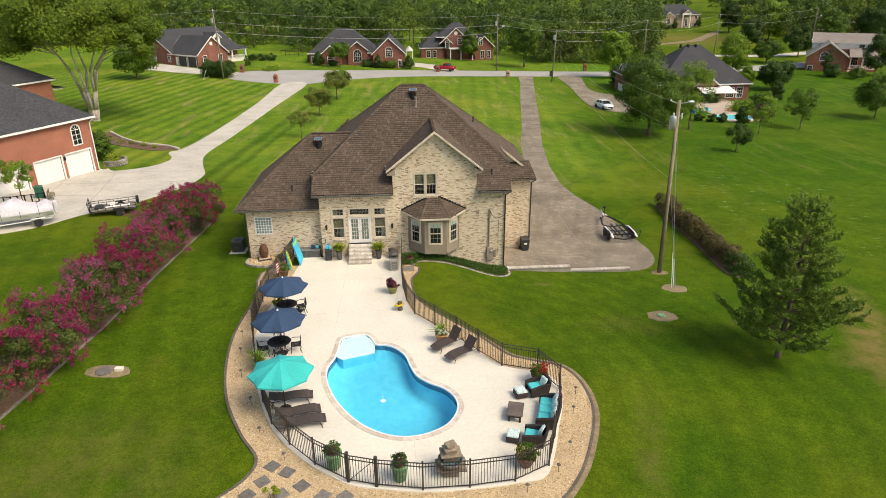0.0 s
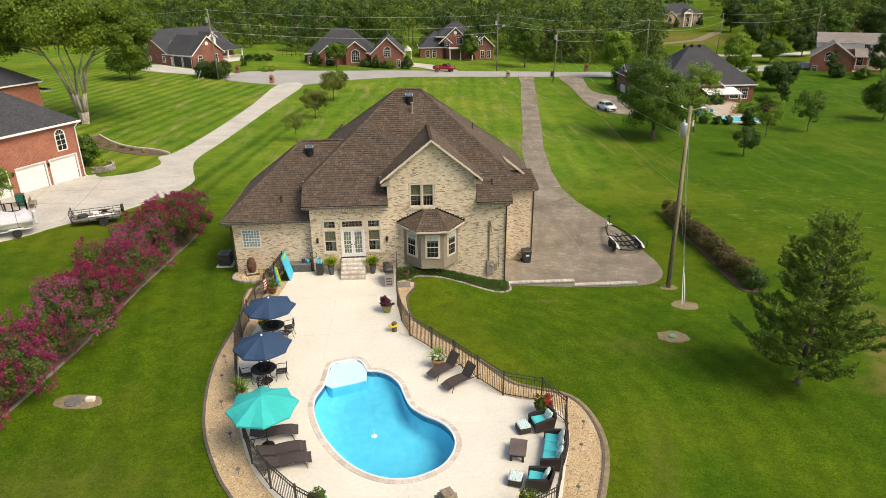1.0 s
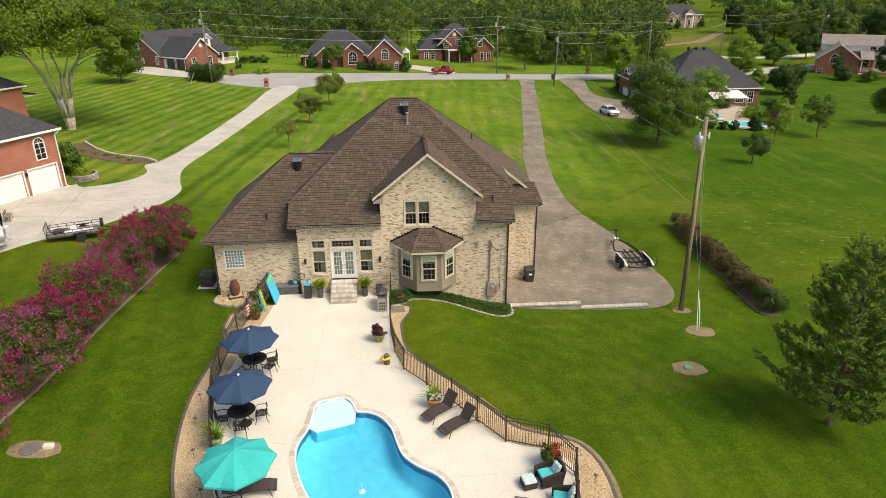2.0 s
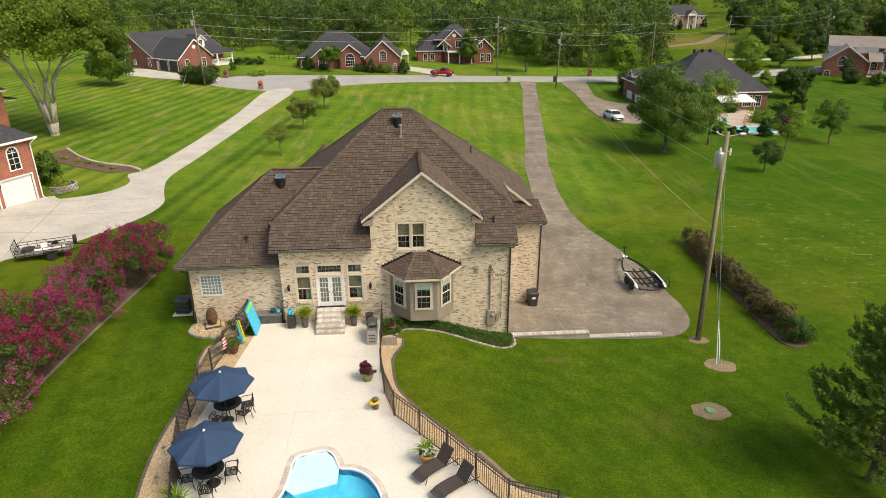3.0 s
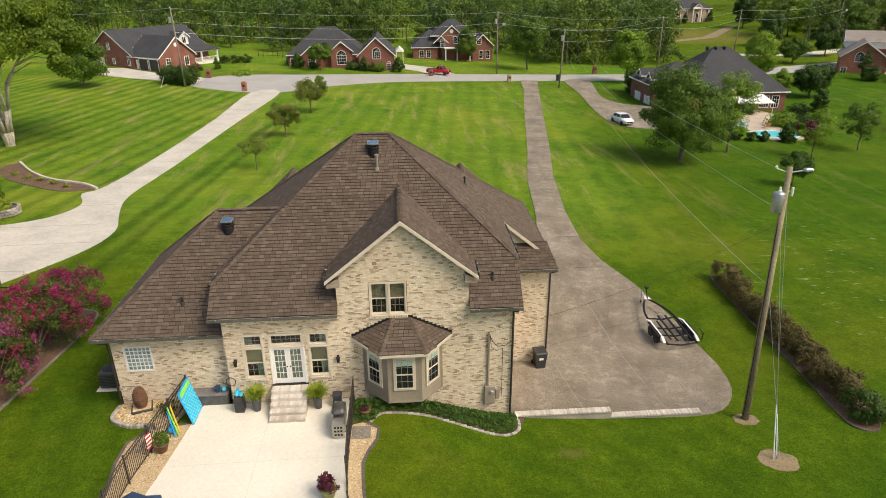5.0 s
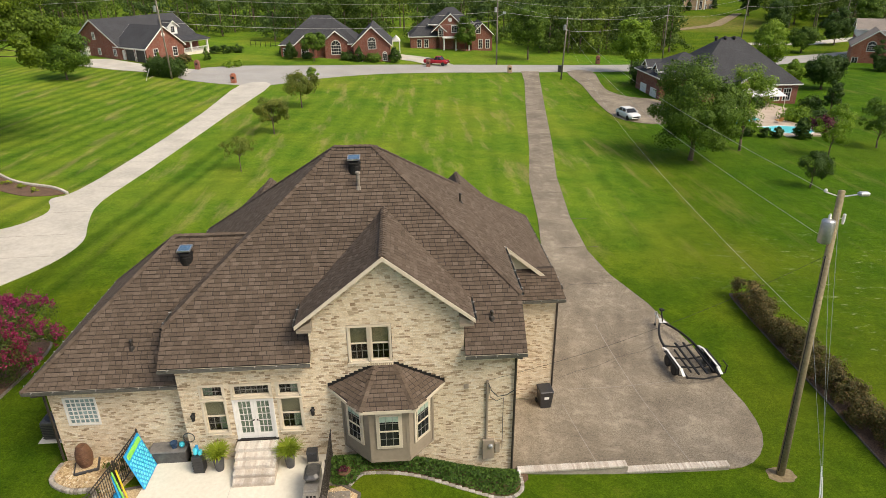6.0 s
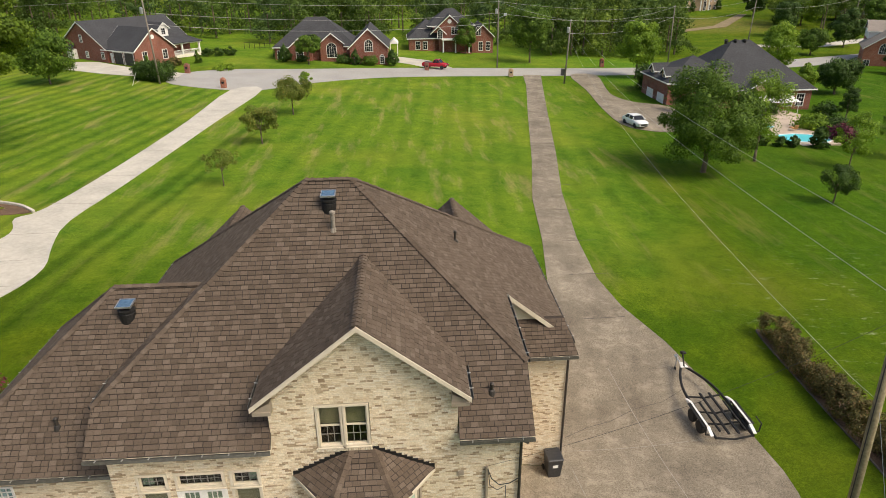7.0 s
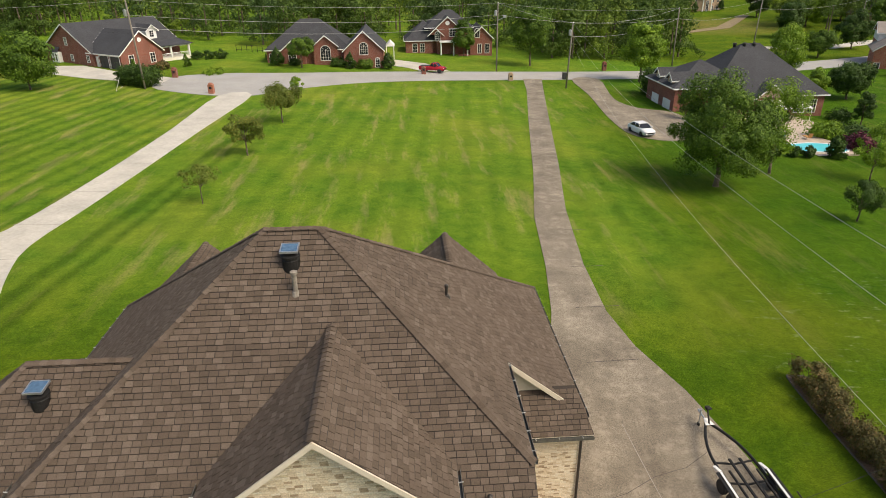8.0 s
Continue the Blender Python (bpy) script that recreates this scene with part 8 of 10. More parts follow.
def cast_chair(m):
    t = thing("patio_chair", m, "black cast-metal patio armchair with pierced back", "chair", "patio chairs")
    s = Shape()
    for i in range(8):
        y = -0.22 + i * 0.063
        part("seat_slat", Shape().box(-0.21, 0.21, y - 0.016, y + 0.016, 0.415, 0.43), BLACK, t)
    part("seat", s.tube([(-0.22, -0.23, 0.418), (0.22, -0.23, 0.418), (0.22, 0.23, 0.418), (-0.22, 0.23, 0.418), (-0.22, -0.23, 0.418)], 0.02, 6), BLACK, t, "black seat frame")
    s = Shape()
    arc = [(-0.24 - 0.10 * math.sin(k / 8 * math.pi) * 0.4, -0.24 + 0.06 * k, 0.44 + 0.50 * math.sin(max(0.12, k / 8 * math.pi) if k < 8 else 0.12) ** 0.5) for k in range(9)]
    s.tube([(-0.24, -0.24, 0.42)] + [(-0.30, y, z) for _, y, z in arc] + [(-0.24, 0.24, 0.42)], 0.018, 6)
    for k in range(-3, 4):
        part("spindle", Shape().rod((-0.25, k * 0.035, 0.43), (-0.31, k * 0.062, 0.90 - 0.012 * k * k), 0.010, 0.010, 5), BLACK, t)
    part("back_rail", Shape().rod((-0.28, -0.22, 0.66), (-0.28, 0.22, 0.66), 0.012, 0.012, 5), BLACK, t)
    part("backrest", s, BLACK, t)
    for sy in (-1, 1):
        part("arm", Shape().tube([(-0.28, sy * 0.25, 0.68), (0.0, sy * 0.28, 0.69), (0.20, sy * 0.27, 0.66), (0.22, sy * 0.25, 0.43)], 0.018, 6), BLACK, t)
        part("leg", Shape().tube([(0.21, sy * 0.23, 0.42), (0.22, sy * 0.25, 0.2), (0.27, sy * 0.27, 0)], 0.018, 6), BLACK, t)
        part("leg", Shape().tube([(-0.22, sy * 0.22, 0.42), (-0.24, sy * 0.24, 0.2), (-0.32, sy * 0.25, 0)], 0.018, 6), BLACK, t)
    return t


first_chair = None
for (cx, cy), angles in (((-7.26, 31.35), (20, 115, 250, 335)), ((-6.98, 27.05), (10, 100, 190, 278))):
    cast_table(cx, cy)
    for a in angles:
        r = 0.82
        m = at(cx + r * math.cos(radians(a)), cy + r * math.sin(radians(a)), 0, a + 180)
        if first_chair is None:
            first_chair = cast_chair(m)
        else:
            copy_thing(first_chair, m)


def lounger(m, back):
    """A sling chaise; its foot lies towards +x."""
    t = thing("sun_lounger", m, "dark brown sling sun lounger with a raised back" if back > 30 else "dark brown sling sun lounger with a low back", "lounger", "sun loungers")
    n = 10
    prof = [(-0.25 + 1.3 * i / n, 0.34 + 0.05 * math.sin(i / n * math.pi * 1.1) - (0.05 if i > 8 else 0)) for i in range(n + 1)]
    s = Shape()
    for (x0, z0), (x1, z1) in zip(prof, prof[1:]):
        s.add([(x0, -0.30, z0), (x1, -0.30, z1), (x1, 0.30, z1), (x0, 0.30, z0), (x0, -0.30, z0 - 0.02), (x1, -0.30, z1 - 0.02), (x1, 0.30, z1 - 0.02), (x0, 0.30, z0 - 0.02)], [(0, 1, 2, 3), (7, 6, 5, 4), (0, 4, 5, 1), (3, 2, 6, 7)])
    part("seat", s.weld(), SLING, t)
    bx, bz = -0.27 - 0.72 * math.cos(radians(back)), 0.35 + 0.72 * math.sin(radians(back))
    mid = (-0.27 - 0.36 * math.cos(radians(back)) , 0.35 + 0.36 * math.sin(radians(back)) - 0.03)
    s = Shape()
    for (x0, z0), (x1, z1) in (((-0.27, 0.35), mid), (mid, (bx, bz))):
        s.add([(x0, -0.29, z0), (x1, -0.29, z1), (x1, 0.29, z1), (x0, 0.29, z0), (x0 + 0.02, -0.29, z0 - 0.02), (x1 + 0.02, -0.29, z1 - 0.02), (x1 + 0.02, 0.29, z1 - 0.02), (x0 + 0.02, 0.29, z0 - 0.02)], [(3, 2, 1, 0), (4, 5, 6, 7), (0, 1, 5, 4), (3, 7, 6, 2), (1, 2, 6, 5)])
    part("backrest", s.weld(), SLING, t)
    for sy in (-1, 1):
        part("frame_rail", Shape().tube([(x, sy * 0.315, z) for x, z in prof] , 0.018, 6).tube([(-0.25, sy * 0.315, 0.34), (-0.95, sy * 0.315, 0.30)], 0.018, 6).tube([(-0.27, sy * 0.30, 0.35), (bx, sy * 0.30, bz)], 0.018, 6), WICKER, t)
        for x in (0.75, -0.75):
            part("leg", Shape().rod((x, sy * 0.315, 0.33), (x + (0.12 if x > 0 else -0.12), sy * 0.33, 0.0), 0.018, 0.018, 6), WICKER, t)
    part("prop", Shape().rod((bx * 0.55, -0.28, 0.30), (bx * 0.85, -0.28, 0.3 + bz * 0.3), 0.012).rod((bx * 0.55, 0.28, 0.30), (bx * 0.85, 0.28, 0.3 + bz * 0.3), 0.012), WICKER, t)
    return t


la = lounger(at(2.05, 27.05, 0, 218), 55)
copy_thing(la, at(2.75, 26.0, 0, 215))
lb = lounger(at(-5.75, 22.62, 0, 8), 12)
copy_thing(lb, at(-5.25, 21.45, 0, 12))
copy_thing(lb, at(-4.95, 20.75, 0, 11))


def wicker_seat(m, width, label, cushions, pillows, group):
    """A wicker armchair or sofa; it looks towards +x."""
    t = thing("wicker_sofa" if width > 1 else "wicker_chair", m, label, "sofa" if width > 1 else "chair", group)
    w = width / 2
    part("base", Shape().slab(-0.36, 0.36, -w, w, 0.06, 0.32, 0.03), WICKER, t)
    s = Shape()
    n = 10
    for i in range(n):
        y0, y1 = -w - 0.10 + (2 * w + 0.2) * i / n, -w - 0.10 + (2 * w + 0.2) * (i + 1) / n
        b0, b1 = 0.08 * math.sin(math.pi * i / n), 0.08 * math.sin(math.pi * (i + 1) / n)
        h0, h1 = 0.72 + 0.06 * math.sin(math.pi * i / n), 0.72 + 0.06 * math.sin(math.pi * (i + 1) / n)
        s.add([(-0.34 - b0, y0, 0.08), (-0.34 - b1, y1, 0.08), (-0.46 - b1, y1, h1), (-0.46 - b0, y0, h0), (-0.44 - b0, y0, 0.08), (-0.44 - b1, y1, 0.08), (-0.56 - b1, y1, h1), (-0.56 - b0, y0, h0)],
              [(0, 1, 2, 3), (7, 6, 5, 4), (3, 2, 6, 7), (0, 3, 7, 4), (1, 5, 6, 2)])
    part("backrest", s.weld(), WICKER, t)
    for sy in (-1, 1):
        s = Shape()
        for k in range(6):
            x0, x1 = -0.46 + 0.15 * k, -0.46 + 0.15 * (k + 1)
            h0, h1 = 0.66 - 0.16 * (k / 6) ** 1.5, 0.66 - 0.16 * ((k + 1) / 6) ** 1.5
            s.add([(x0, sy * w, 0.06), (x1, sy * w, 0.06), (x1, sy * w, h1), (x0, sy * w, h0), (x0, sy * (w + 0.10), 0.06), (x1, sy * (w + 0.10), 0.06), (x1, sy * (w + 0.13), h1), (x0, sy * (w + 0.13), h0)],
                  [(0, 1, 2, 3), (7, 6, 5, 4), (3, 2, 6, 7), (1, 5, 6, 2), (0, 3, 7, 4)])
        part("arm", s.weld(), WICKER, t)
    for i in range(cushions):
        y0, y1 = -w + 2 * w * i / cushions, -w + 2 * w * (i + 1) / cushions
        part("cushion", Shape().slab(-0.34, 0.38, y0 + 0.01, y1 - 0.01, 0.32, 0.45, 0.04), TURQUOISE, t, "turquoise seat cushion")
    for y, a in pillows:
        mm = pose(-0.30, y, 0.64, 0, -24, a)
        part("pillow", Shape().slab(-0.07, 0.07, -0.22, 0.22, -0.22, 0.22, 0.06, mm), PATTERN, t, "white and turquoise patterned pillow")
    for x in (-0.3, 0.3):
        for sy in (-1, 1):
            part("foot", Shape().box(x - 0.03, x + 0.03, sy * w - 0.03, sy * w + 0.03, 0, 0.07), WICKER, t)
    return t


def pattern_material():
    m, nt, b = _nodes("leafy_print_fabric")
    f = _noise(nt, _pos(nt), 16.0, 2.0, 0.5)
    col = _ramp(nt, f, ((0.44, (0.62, 0.70, 0.66)), (0.50, (0.05, 0.36, 0.38)), (0.56, (0.70, 0.74, 0.70))))
    nt.links.new(col, b.inputs["Base Color"])
    b.inputs["Roughness"].default_value = 0.85
    return m


PATTERN = pattern_material()
wicker_seat(at(6.05, 20.6, 0, 163), 1.75, "dark wicker sofa with turquoise cushions and patterned pillows", 3, ((-0.62, 0), (-0.1, 8), (0.45, -6)), "wicker lounge set")
wicker_seat(at(5.95, 22.45, 0, 192), 0.62, "dark wicker armchair with a turquoise cushion", 1, ((0.05, 10),), "wicker lounge set")
wicker_seat(at(5.1, 18.95, 0, 160), 0.62, "dark wicker armchair with a turquoise cushion", 1, ((-0.05, -10),), "wicker lounge set")
for x, y, a in ((5.12, 22.25, 192), (4.25, 19.15, 160)):
    t = thing("footstool", at(x, y, 0, a), "dark wicker footstool with a patterned cushion", "footstool", "wicker lounge set")
    part("base", Shape().slab(-0.27, 0.27, -0.29, 0.29, 0.03, 0.30, 0.03), WICKER, t)
    part("cushion", Shape().slab(-0.26, 0.26, -0.28, 0.28, 0.30, 0.40, 0.035), PATTERN, t, "white and turquoise patterned cushion")
t = thing("coffee_table", at(4.62, 20.75, 0, 75), "low brown wicker coffee table with a woven top", "table", "wicker lounge set")
part("tabletop", Shape().slab(-0.52, 0.52, -0.36, 0.36, 0.36, 0.42, 0.02), surf("woven_brown_top", (0.10, 0.075, 0.06), (0.17, 0.135, 0.11), 40.0, 2.0, 0.6, bump=0.5), t)
part("skirt", Shape().slab(-0.46, 0.46, -0.30, 0.30, 0.24, 0.36, 0.02), WICKER, t)
for x in (-0.40, 0.40):
    for y in (-0.24, 0.24):
        part("leg", Shape().slab(x - 0.05, x + 0.05, y - 0.05, y + 0.05, 0.0, 0.26, 0.01), WICKER, t)


def pot_plant(x, y, profile, glaze, label, plants, z=0.0, ribs=0, name="planter", seed=1):
    """A turned pot with soil and its plants: (leaf material, part name, centre height, radii, count, size, spiky)."""
    rng = np.random.default_rng(seed)
    t = thing(name, at(x, y, z), label, "planter")
    s = Shape().lathe(profile, 24)
    if ribs:
        for i in range(ribs):
            a = 6.283 * i / ribs
            for (r0, z0), (r1, z1) in zip(profile[:-1], profile[1:]):
                if z1 - z0 > 0.1:
                    s.rod((r0 * math.cos(a), r0 * math.sin(a), z0), (r1 * math.cos(a), r1 * math.sin(a), z1), 0.022, 0.022, 5)
    part("pot", s, glaze, t, "", True)
    top = profile[-1]
    part("soil", Shape().lathe([(top[0] * 0.9, top[1] - 0.03), (top[0] * 0.85, top[1] + 0.004)], 16), MULCH, t)
    for leaf, pname, h, radii, count, size, spiky in plants:
        if spiky:
            s = Shape()
            for k in range(count):
                a, e = rng.uniform(0, 6.283), rng.uniform(0.5, 1.35)
                l = radii[2] * rng.uniform(0.7, 1.2)
                base = Vector((rng.normal() * 0.04, rng.normal() * 0.04, top[1]))
                d = Vector((math.cos(a) * math.cos(e), math.sin(a) * math.cos(e), math.sin(e)))
                w = Vector((-math.sin(a), math.cos(a), 0)) * size
                mid, tip = base + d * l * 0.6, base + d * l + Vector((math.cos(a), math.sin(a), -0.8)) * l * 0.18
                s.add([base - w * 0.5, base + w * 0.5, mid + w, mid - w, tip], [(0, 1, 2, 3), (3, 2, 4)])
            part(pname, s, leaf, t)
        else:
            p, _ = clumps(rng, (0, 0, h), radii, 26, count // 26, min(radii) * 0.25, hollow=0.5)
            p[:, 2] = np.maximum(p[:, 2], top[1] * 0.85)
            part(pname, Shape().leaves(p, rng.uniform(0.6, 1.3, len(p)) * size, rng), leaf, t)
    return t


TALL = [(0.20, 0), (0.23, 0.05), (0.29, 0.55), (0.33, 0.70), (0.36, 0.72), (0.36, 0.78), (0.31, 0.78)]
for i, (x, y) in enumerate(((-3.29, 18.0), (-0.62, 17.12))):
    pot_plant(x, y, TALL, GLAZE_GREEN, "tall ribbed green glazed pot with a dark leafy plant", ((LEAF_DARK, "foliage", 0.98, (0.32, 0.32, 0.22), 900, 0.05, False), (PETAL_DARK, "bloom", 1.02, (0.26, 0.26, 0.16), 160, 0.045, False)), ribs=18, seed=i)
BOWL = [(0.20, 0), (0.24, 0.04), (0.36, 0.34), (0.41, 0.42), (0.43, 0.44), (0.43, 0.50), (0.38, 0.50)]
pot_plant(4.5, 17.55, BOWL, CLAY_BROWN, "brown clay bowl planter with mixed green plants", ((LEAF, "foliage", 0.72, (0.44, 0.44, 0.30), 1100, 0.05, False), (YELLOW, "bloom", 0.78, (0.38, 0.38, 0.26), 130, 0.03, False)), seed=4)
pot_plant(6.25, 23.3, BOWL, CLAY_BROWN, "brown clay planter with red flowers", ((LEAF, "foliage", 0.74, (0.46, 0.46, 0.30), 900, 0.05, False), (PETAL_RED, "bloom", 0.86, (0.44, 0.44, 0.28), 420, 0.045, False)), seed=5)
FLARE = [(0.19, 0), (0.21, 0.03), (0.30, 0.36), (0.33, 0.38), (0.34, 0.47), (0.30, 0.47)]
pot_plant(1.68, 27.6, FLARE, TERRACOTTA, "orange terracotta pot with a spiky plant and white flowers", ((LEAF_BRIGHT, "spike_plant", 0.6, (0.3, 0.3, 0.72), 46, 0.028, True), (LEAF, "foliage", 0.56, (0.34, 0.34, 0.14), 500, 0.045, False), (PETAL_WHITE, "bloom", 0.66, (0.42, 0.40, 0.16), 420, 0.042, False)), seed=6)
pot_plant(-1.02, 33.75, FLARE, GLAZE_OLIVE, "olive glazed pot with a mound of maroon flowers", ((PETAL_DARK, "bloom", 0.74, (0.42, 0.42, 0.27), 1600, 0.042, False),), seed=7)
pot_plant(-7.8, 25.6, FLARE, GLAZE_GREEN, "green pot with a spiky palm-like plant", ((LEAF_BRIGHT, "spike_plant", 0.6, (0.3, 0.3, 0.8), 50, 0.03, True),), seed=8)
VASE = [(0.15, 0), (0.16, 0.03), (0.23, 0.62), (0.25, 0.66), (0.22, 0.66)]
VASE_GREY = surf("charcoal_resin_pot", (0.07, 0.07, 0.075), (0.11, 0.11, 0.115), 8.0, 2.0, 0.6, bump=0.05)
for i, (x, y) in enumerate(((-4.85, 39.42), (-2.05, 39.38))):
    pot_plant(x, y, VASE, VASE_GREY, "tall charcoal pot with a bushy lime-green fern", ((LEAF_LIME, "fern", 0.90, (0.30, 0.30, 0.24), 500, 0.035, False), (LEAF_LIME, "fern_tuft", 0.8, (0.3, 0.3, 0.66), 420, 0.016, True)), seed=9 + i)
pot_plant(-7.9, 32.1, FLARE, GLAZE_OLIVE, "pot of yellow flowers beside an umbrella", ((LEAF, "foliage", 0.6, (0.34, 0.34, 0.22), 500, 0.045, False), (YELLOW, "bloom", 0.68, (0.34, 0.34, 0.2), 260, 0.035, False)), seed=12)
pot_plant(-8.35, 36.9, FLARE, CLAY_BROWN, "brown pot with green foliage in the rock bed", ((LEAF, "foliage", 0.62, (0.36, 0.36, 0.26), 700, 0.05, False),), seed=13)
pot_plant(0.15, 38.7, [(0.16, 0), (0.24, 0.16), (0.27, 0.2), (0.23, 0.2)], CLAY_BROWN, "small brown bowl in the ivy", ((PETAL_DARK, "bloom", 0.28, (0.22, 0.22, 0.12), 260, 0.04, False),), z=ground(0.15, 38.7) + 0.15, seed=14)

# tiered stone fountain
t = thing("stone_fountain", at(1.42, 17.35), "weathered tiered stone fountain with a dark bowl", "fountain")
part("plinth", Shape().slab(-0.30, 0.30, -0.30, 0.30, 0, 0.34, 0.03), STONE, t)
part("slab", Shape().slab(-0.62, 0.62, -0.40, 0.40, 0.34, 0.42, 0.02), STONE, t)
part("bowl", Shape().lathe([(0.22, 0.42), (0.42, 0.50), (0.52, 0.66), (0.53, 0.72), (0.46, 0.72), (0.42, 0.60)], 24), SLATE, t, "dark round bowl", True)
part("water", Shape().lathe([(0.44, 0.655), (0.44, 0.66)], 24), WATER, t)
for k, (w, z0, z1) in enumerate(((0.30, 0.60, 0.90), (0.42, 0.90, 0.96), (0.24, 0.96, 1.14), (0.30, 1.14, 1.20), (0.17, 1.20, 1.34), (0.22, 1.34, 1.38))):
    part("tier", Shape().slab(-w, w, -w * 0.8, w * 0.8, z0, z1, 0.02, pose(0, 0.12, 0, 0, 0, 5 * k)), STONE, t)

# stump with a yellow ring
t = thing("garden_ornament", at(-0.56, 31.42), "brown stump-shaped garden ornament with a bright yellow ring", "ornament")
part("stump", Shape().lathe([(0.15, 0), (0.16, 0.05), (0.13, 0.3), (0.15, 0.48), (0.14, 0.55), (0.05, 0.60)], 14), BARK, t)
ring_shape = Shape().tube([(0.24 * math.cos(6.283 * i / 16) - 0.05, 0.2 * math.sin(6.283 * i / 16) - 0.04, 0.40 + 0.05 * math.cos(6.283 * i / 16)) for i in range(17)], 0.055, 8)
part("ring", ring_shape, YELLOW, t, "yellow ring")

# things along the house wall
t = thing("deck_box", at(-7.02, 40.24, -0.06), "long dark grey storage box against the brick wall", "storage box")
part("body", Shape().slab(-0.72, 0.72, -0.30, 0.30, 0.0, 0.56, 0.02), surf("charcoal_resin", (0.075, 0.07, 0.068), (0.12, 0.115, 0.11), 7.0, 1.5, 0.6, bump=0.2, stain=0.3), t)
part("lid", Shape().slab(-0.75, 0.75, -0.33, 0.33, 0.56, 0.63, 0.02), surf("grey_resin_lid", (0.15, 0.145, 0.14), (0.22, 0.21, 0.20), 7.0, 1.2, 0.7, bump=0.2, stain=0.3), t)
single("bucket", Shape().lathe([(0.10, 0), (0.14, 0.24), (0.15, 0.26), (0.12, 0.25)], 16, (0, 0, 0)), NAVY, "dark blue bucket on the storage box", "bucket", m=at(-6.78, 40.2, 0.57))
single("beach_ball", Shape().lathe([(0.02, 0), (0.09, 0.03), (0.12, 0.12), (0.09, 0.21), (0.02, 0.24)], 14), AQUA_FOAM, "light blue ball on the storage box", "ball", m=at(-6.48, 40.22, 0.57), smooth=True)
t = thing("toy_bin", at(-5.62, 39.45), "black slatted bin filled with blue pool toys", "bin")
part("body", Shape().slab(-0.21, 0.21, -0.21, 0.21, 0, 0.80, 0.02), PLASTIC_BLACK, t)
for k in range(5):
    part("slat", Shape().box(-0.215, 0.215, -0.222, -0.21, 0.08 + k * 0.14, 0.16 + k * 0.14), PLASTIC_BLACK, t)
part("toy", Shape().slab(-0.15, 0.02, -0.1, 0.12, 0.8, 1.12, 0.05).slab(0.05, 0.18, -0.12, 0.1, 0.8, 1.02, 0.04), AQUA_FOAM, t, "blue pool toys")
part("toy", Shape().lathe([(0.06, 0.8), (0.06, 1.2)], 10, (0.0, 0.05, 0)), BLUE_FOAM, t)
single("wall_hose", Shape().tube([(0.22 * math.cos(k * 0.5), 0, 0.22 * math.sin(k * 0.5)) for k in range(27)], 0.018, 6), PLASTIC_BLACK, "black garden hose coiled on the wall", "hose", m=at(-6.02, 39.93, 1.25))
t = thing("waste_bin", at(-1.15, 39.45), "small black lidded bin beside the steps", "bin")
part("body", Shape().slab(-0.20, 0.20, -0.18, 0.18, 0, 0.62, 0.02), PLASTIC_BLACK, t)
part("lid", Shape().slab(-0.22, 0.22, -0.20, 0.20, 0.62, 0.70, 0.03), PLASTIC_BLACK, t)
g = thing("gas_grill", at(-0.92, 37.9, 0, 0), "stainless gas grill with a closed hood", "grill")
part("cabinet", Shape().slab(-0.28, 0.28, -0.45, 0.45, 0.08, 0.78, 0.02), STEEL, g)
part("hood", Shape().slab(-0.28, 0.28, -0.42, 0.42, 0.86, 1.14, 0.10), surf("dull_dark_steel", (0.10, 0.10, 0.095), (0.16, 0.155, 0.15), 12.0, 2.0, 0.45, 0.6, bump=0.05), g, "rounded dark steel hood")
part("side_shelf", Shape().slab(-0.26, 0.26, -0.80, -0.45, 0.78, 0.86, 0.015), STEEL, g)
part("side_shelf", Shape().slab(-0.26, 0.26, 0.45, 0.72, 0.78, 0.86, 0.015), STEEL, g)
part("end_panel", Shape().slab(-0.27, 0.27, -0.83, -0.80, 0.05, 0.80, 0.01), STEEL, g)
for i in range(3):
    for j in range(3):
        part("cut_out", Shape().box(-0.17 + i * 0.13, -0.08 + i * 0.13, -0.836, -0.83, 0.18 + j * 0.19, 0.27 + j * 0.19), BLACK, g)
part("hood_handle", Shape().rod((-0.31, -0.3, 0.95), (-0.31, 0.3, 0.95), 0.018), STEEL, g)
for x in (-0.22, 0.22):
    for y in (-0.4, 0.4):
        part("caster", Shape().lathe([(0.04, -0.02), (0.04, 0.02)], 10, (0, 0, 0), pose(x, y, 0.04, 90)), RUBBER, g)

# inflatable mat propped against the fence, with paddles and noodles
fm = pose(-7.5, 39.2, 0.02, -15, 0, 90)
t = thing("pool_float", fm, "blue quilted pool mat with a lime stripe propped upright", "pool float")
part("mat", Shape().slab(-0.70, 0.70, -0.035, 0.035, 0, 1.72, 0.03), BLUE_FOAM, t)
part("stripe", Shape().slab(-0.62, 0.62, -0.07, 0.06, 1.38, 1.64, 0.05), LIME_FOAM, t, "lime pillow stripe")
for i in range(7):
    for j in range(9):
        x = -0.60 + i * 0.185 + (0.09 if j % 2 else 0)
        if x < 0.62:
            part("pocket", Shape().slab(-0.06, 0.06, -0.055, 0.0, -0.06, 0.06, 0.02, pose(x, 0, 0.12 + j * 0.142, 0, 45)), AQUA_FOAM, t)
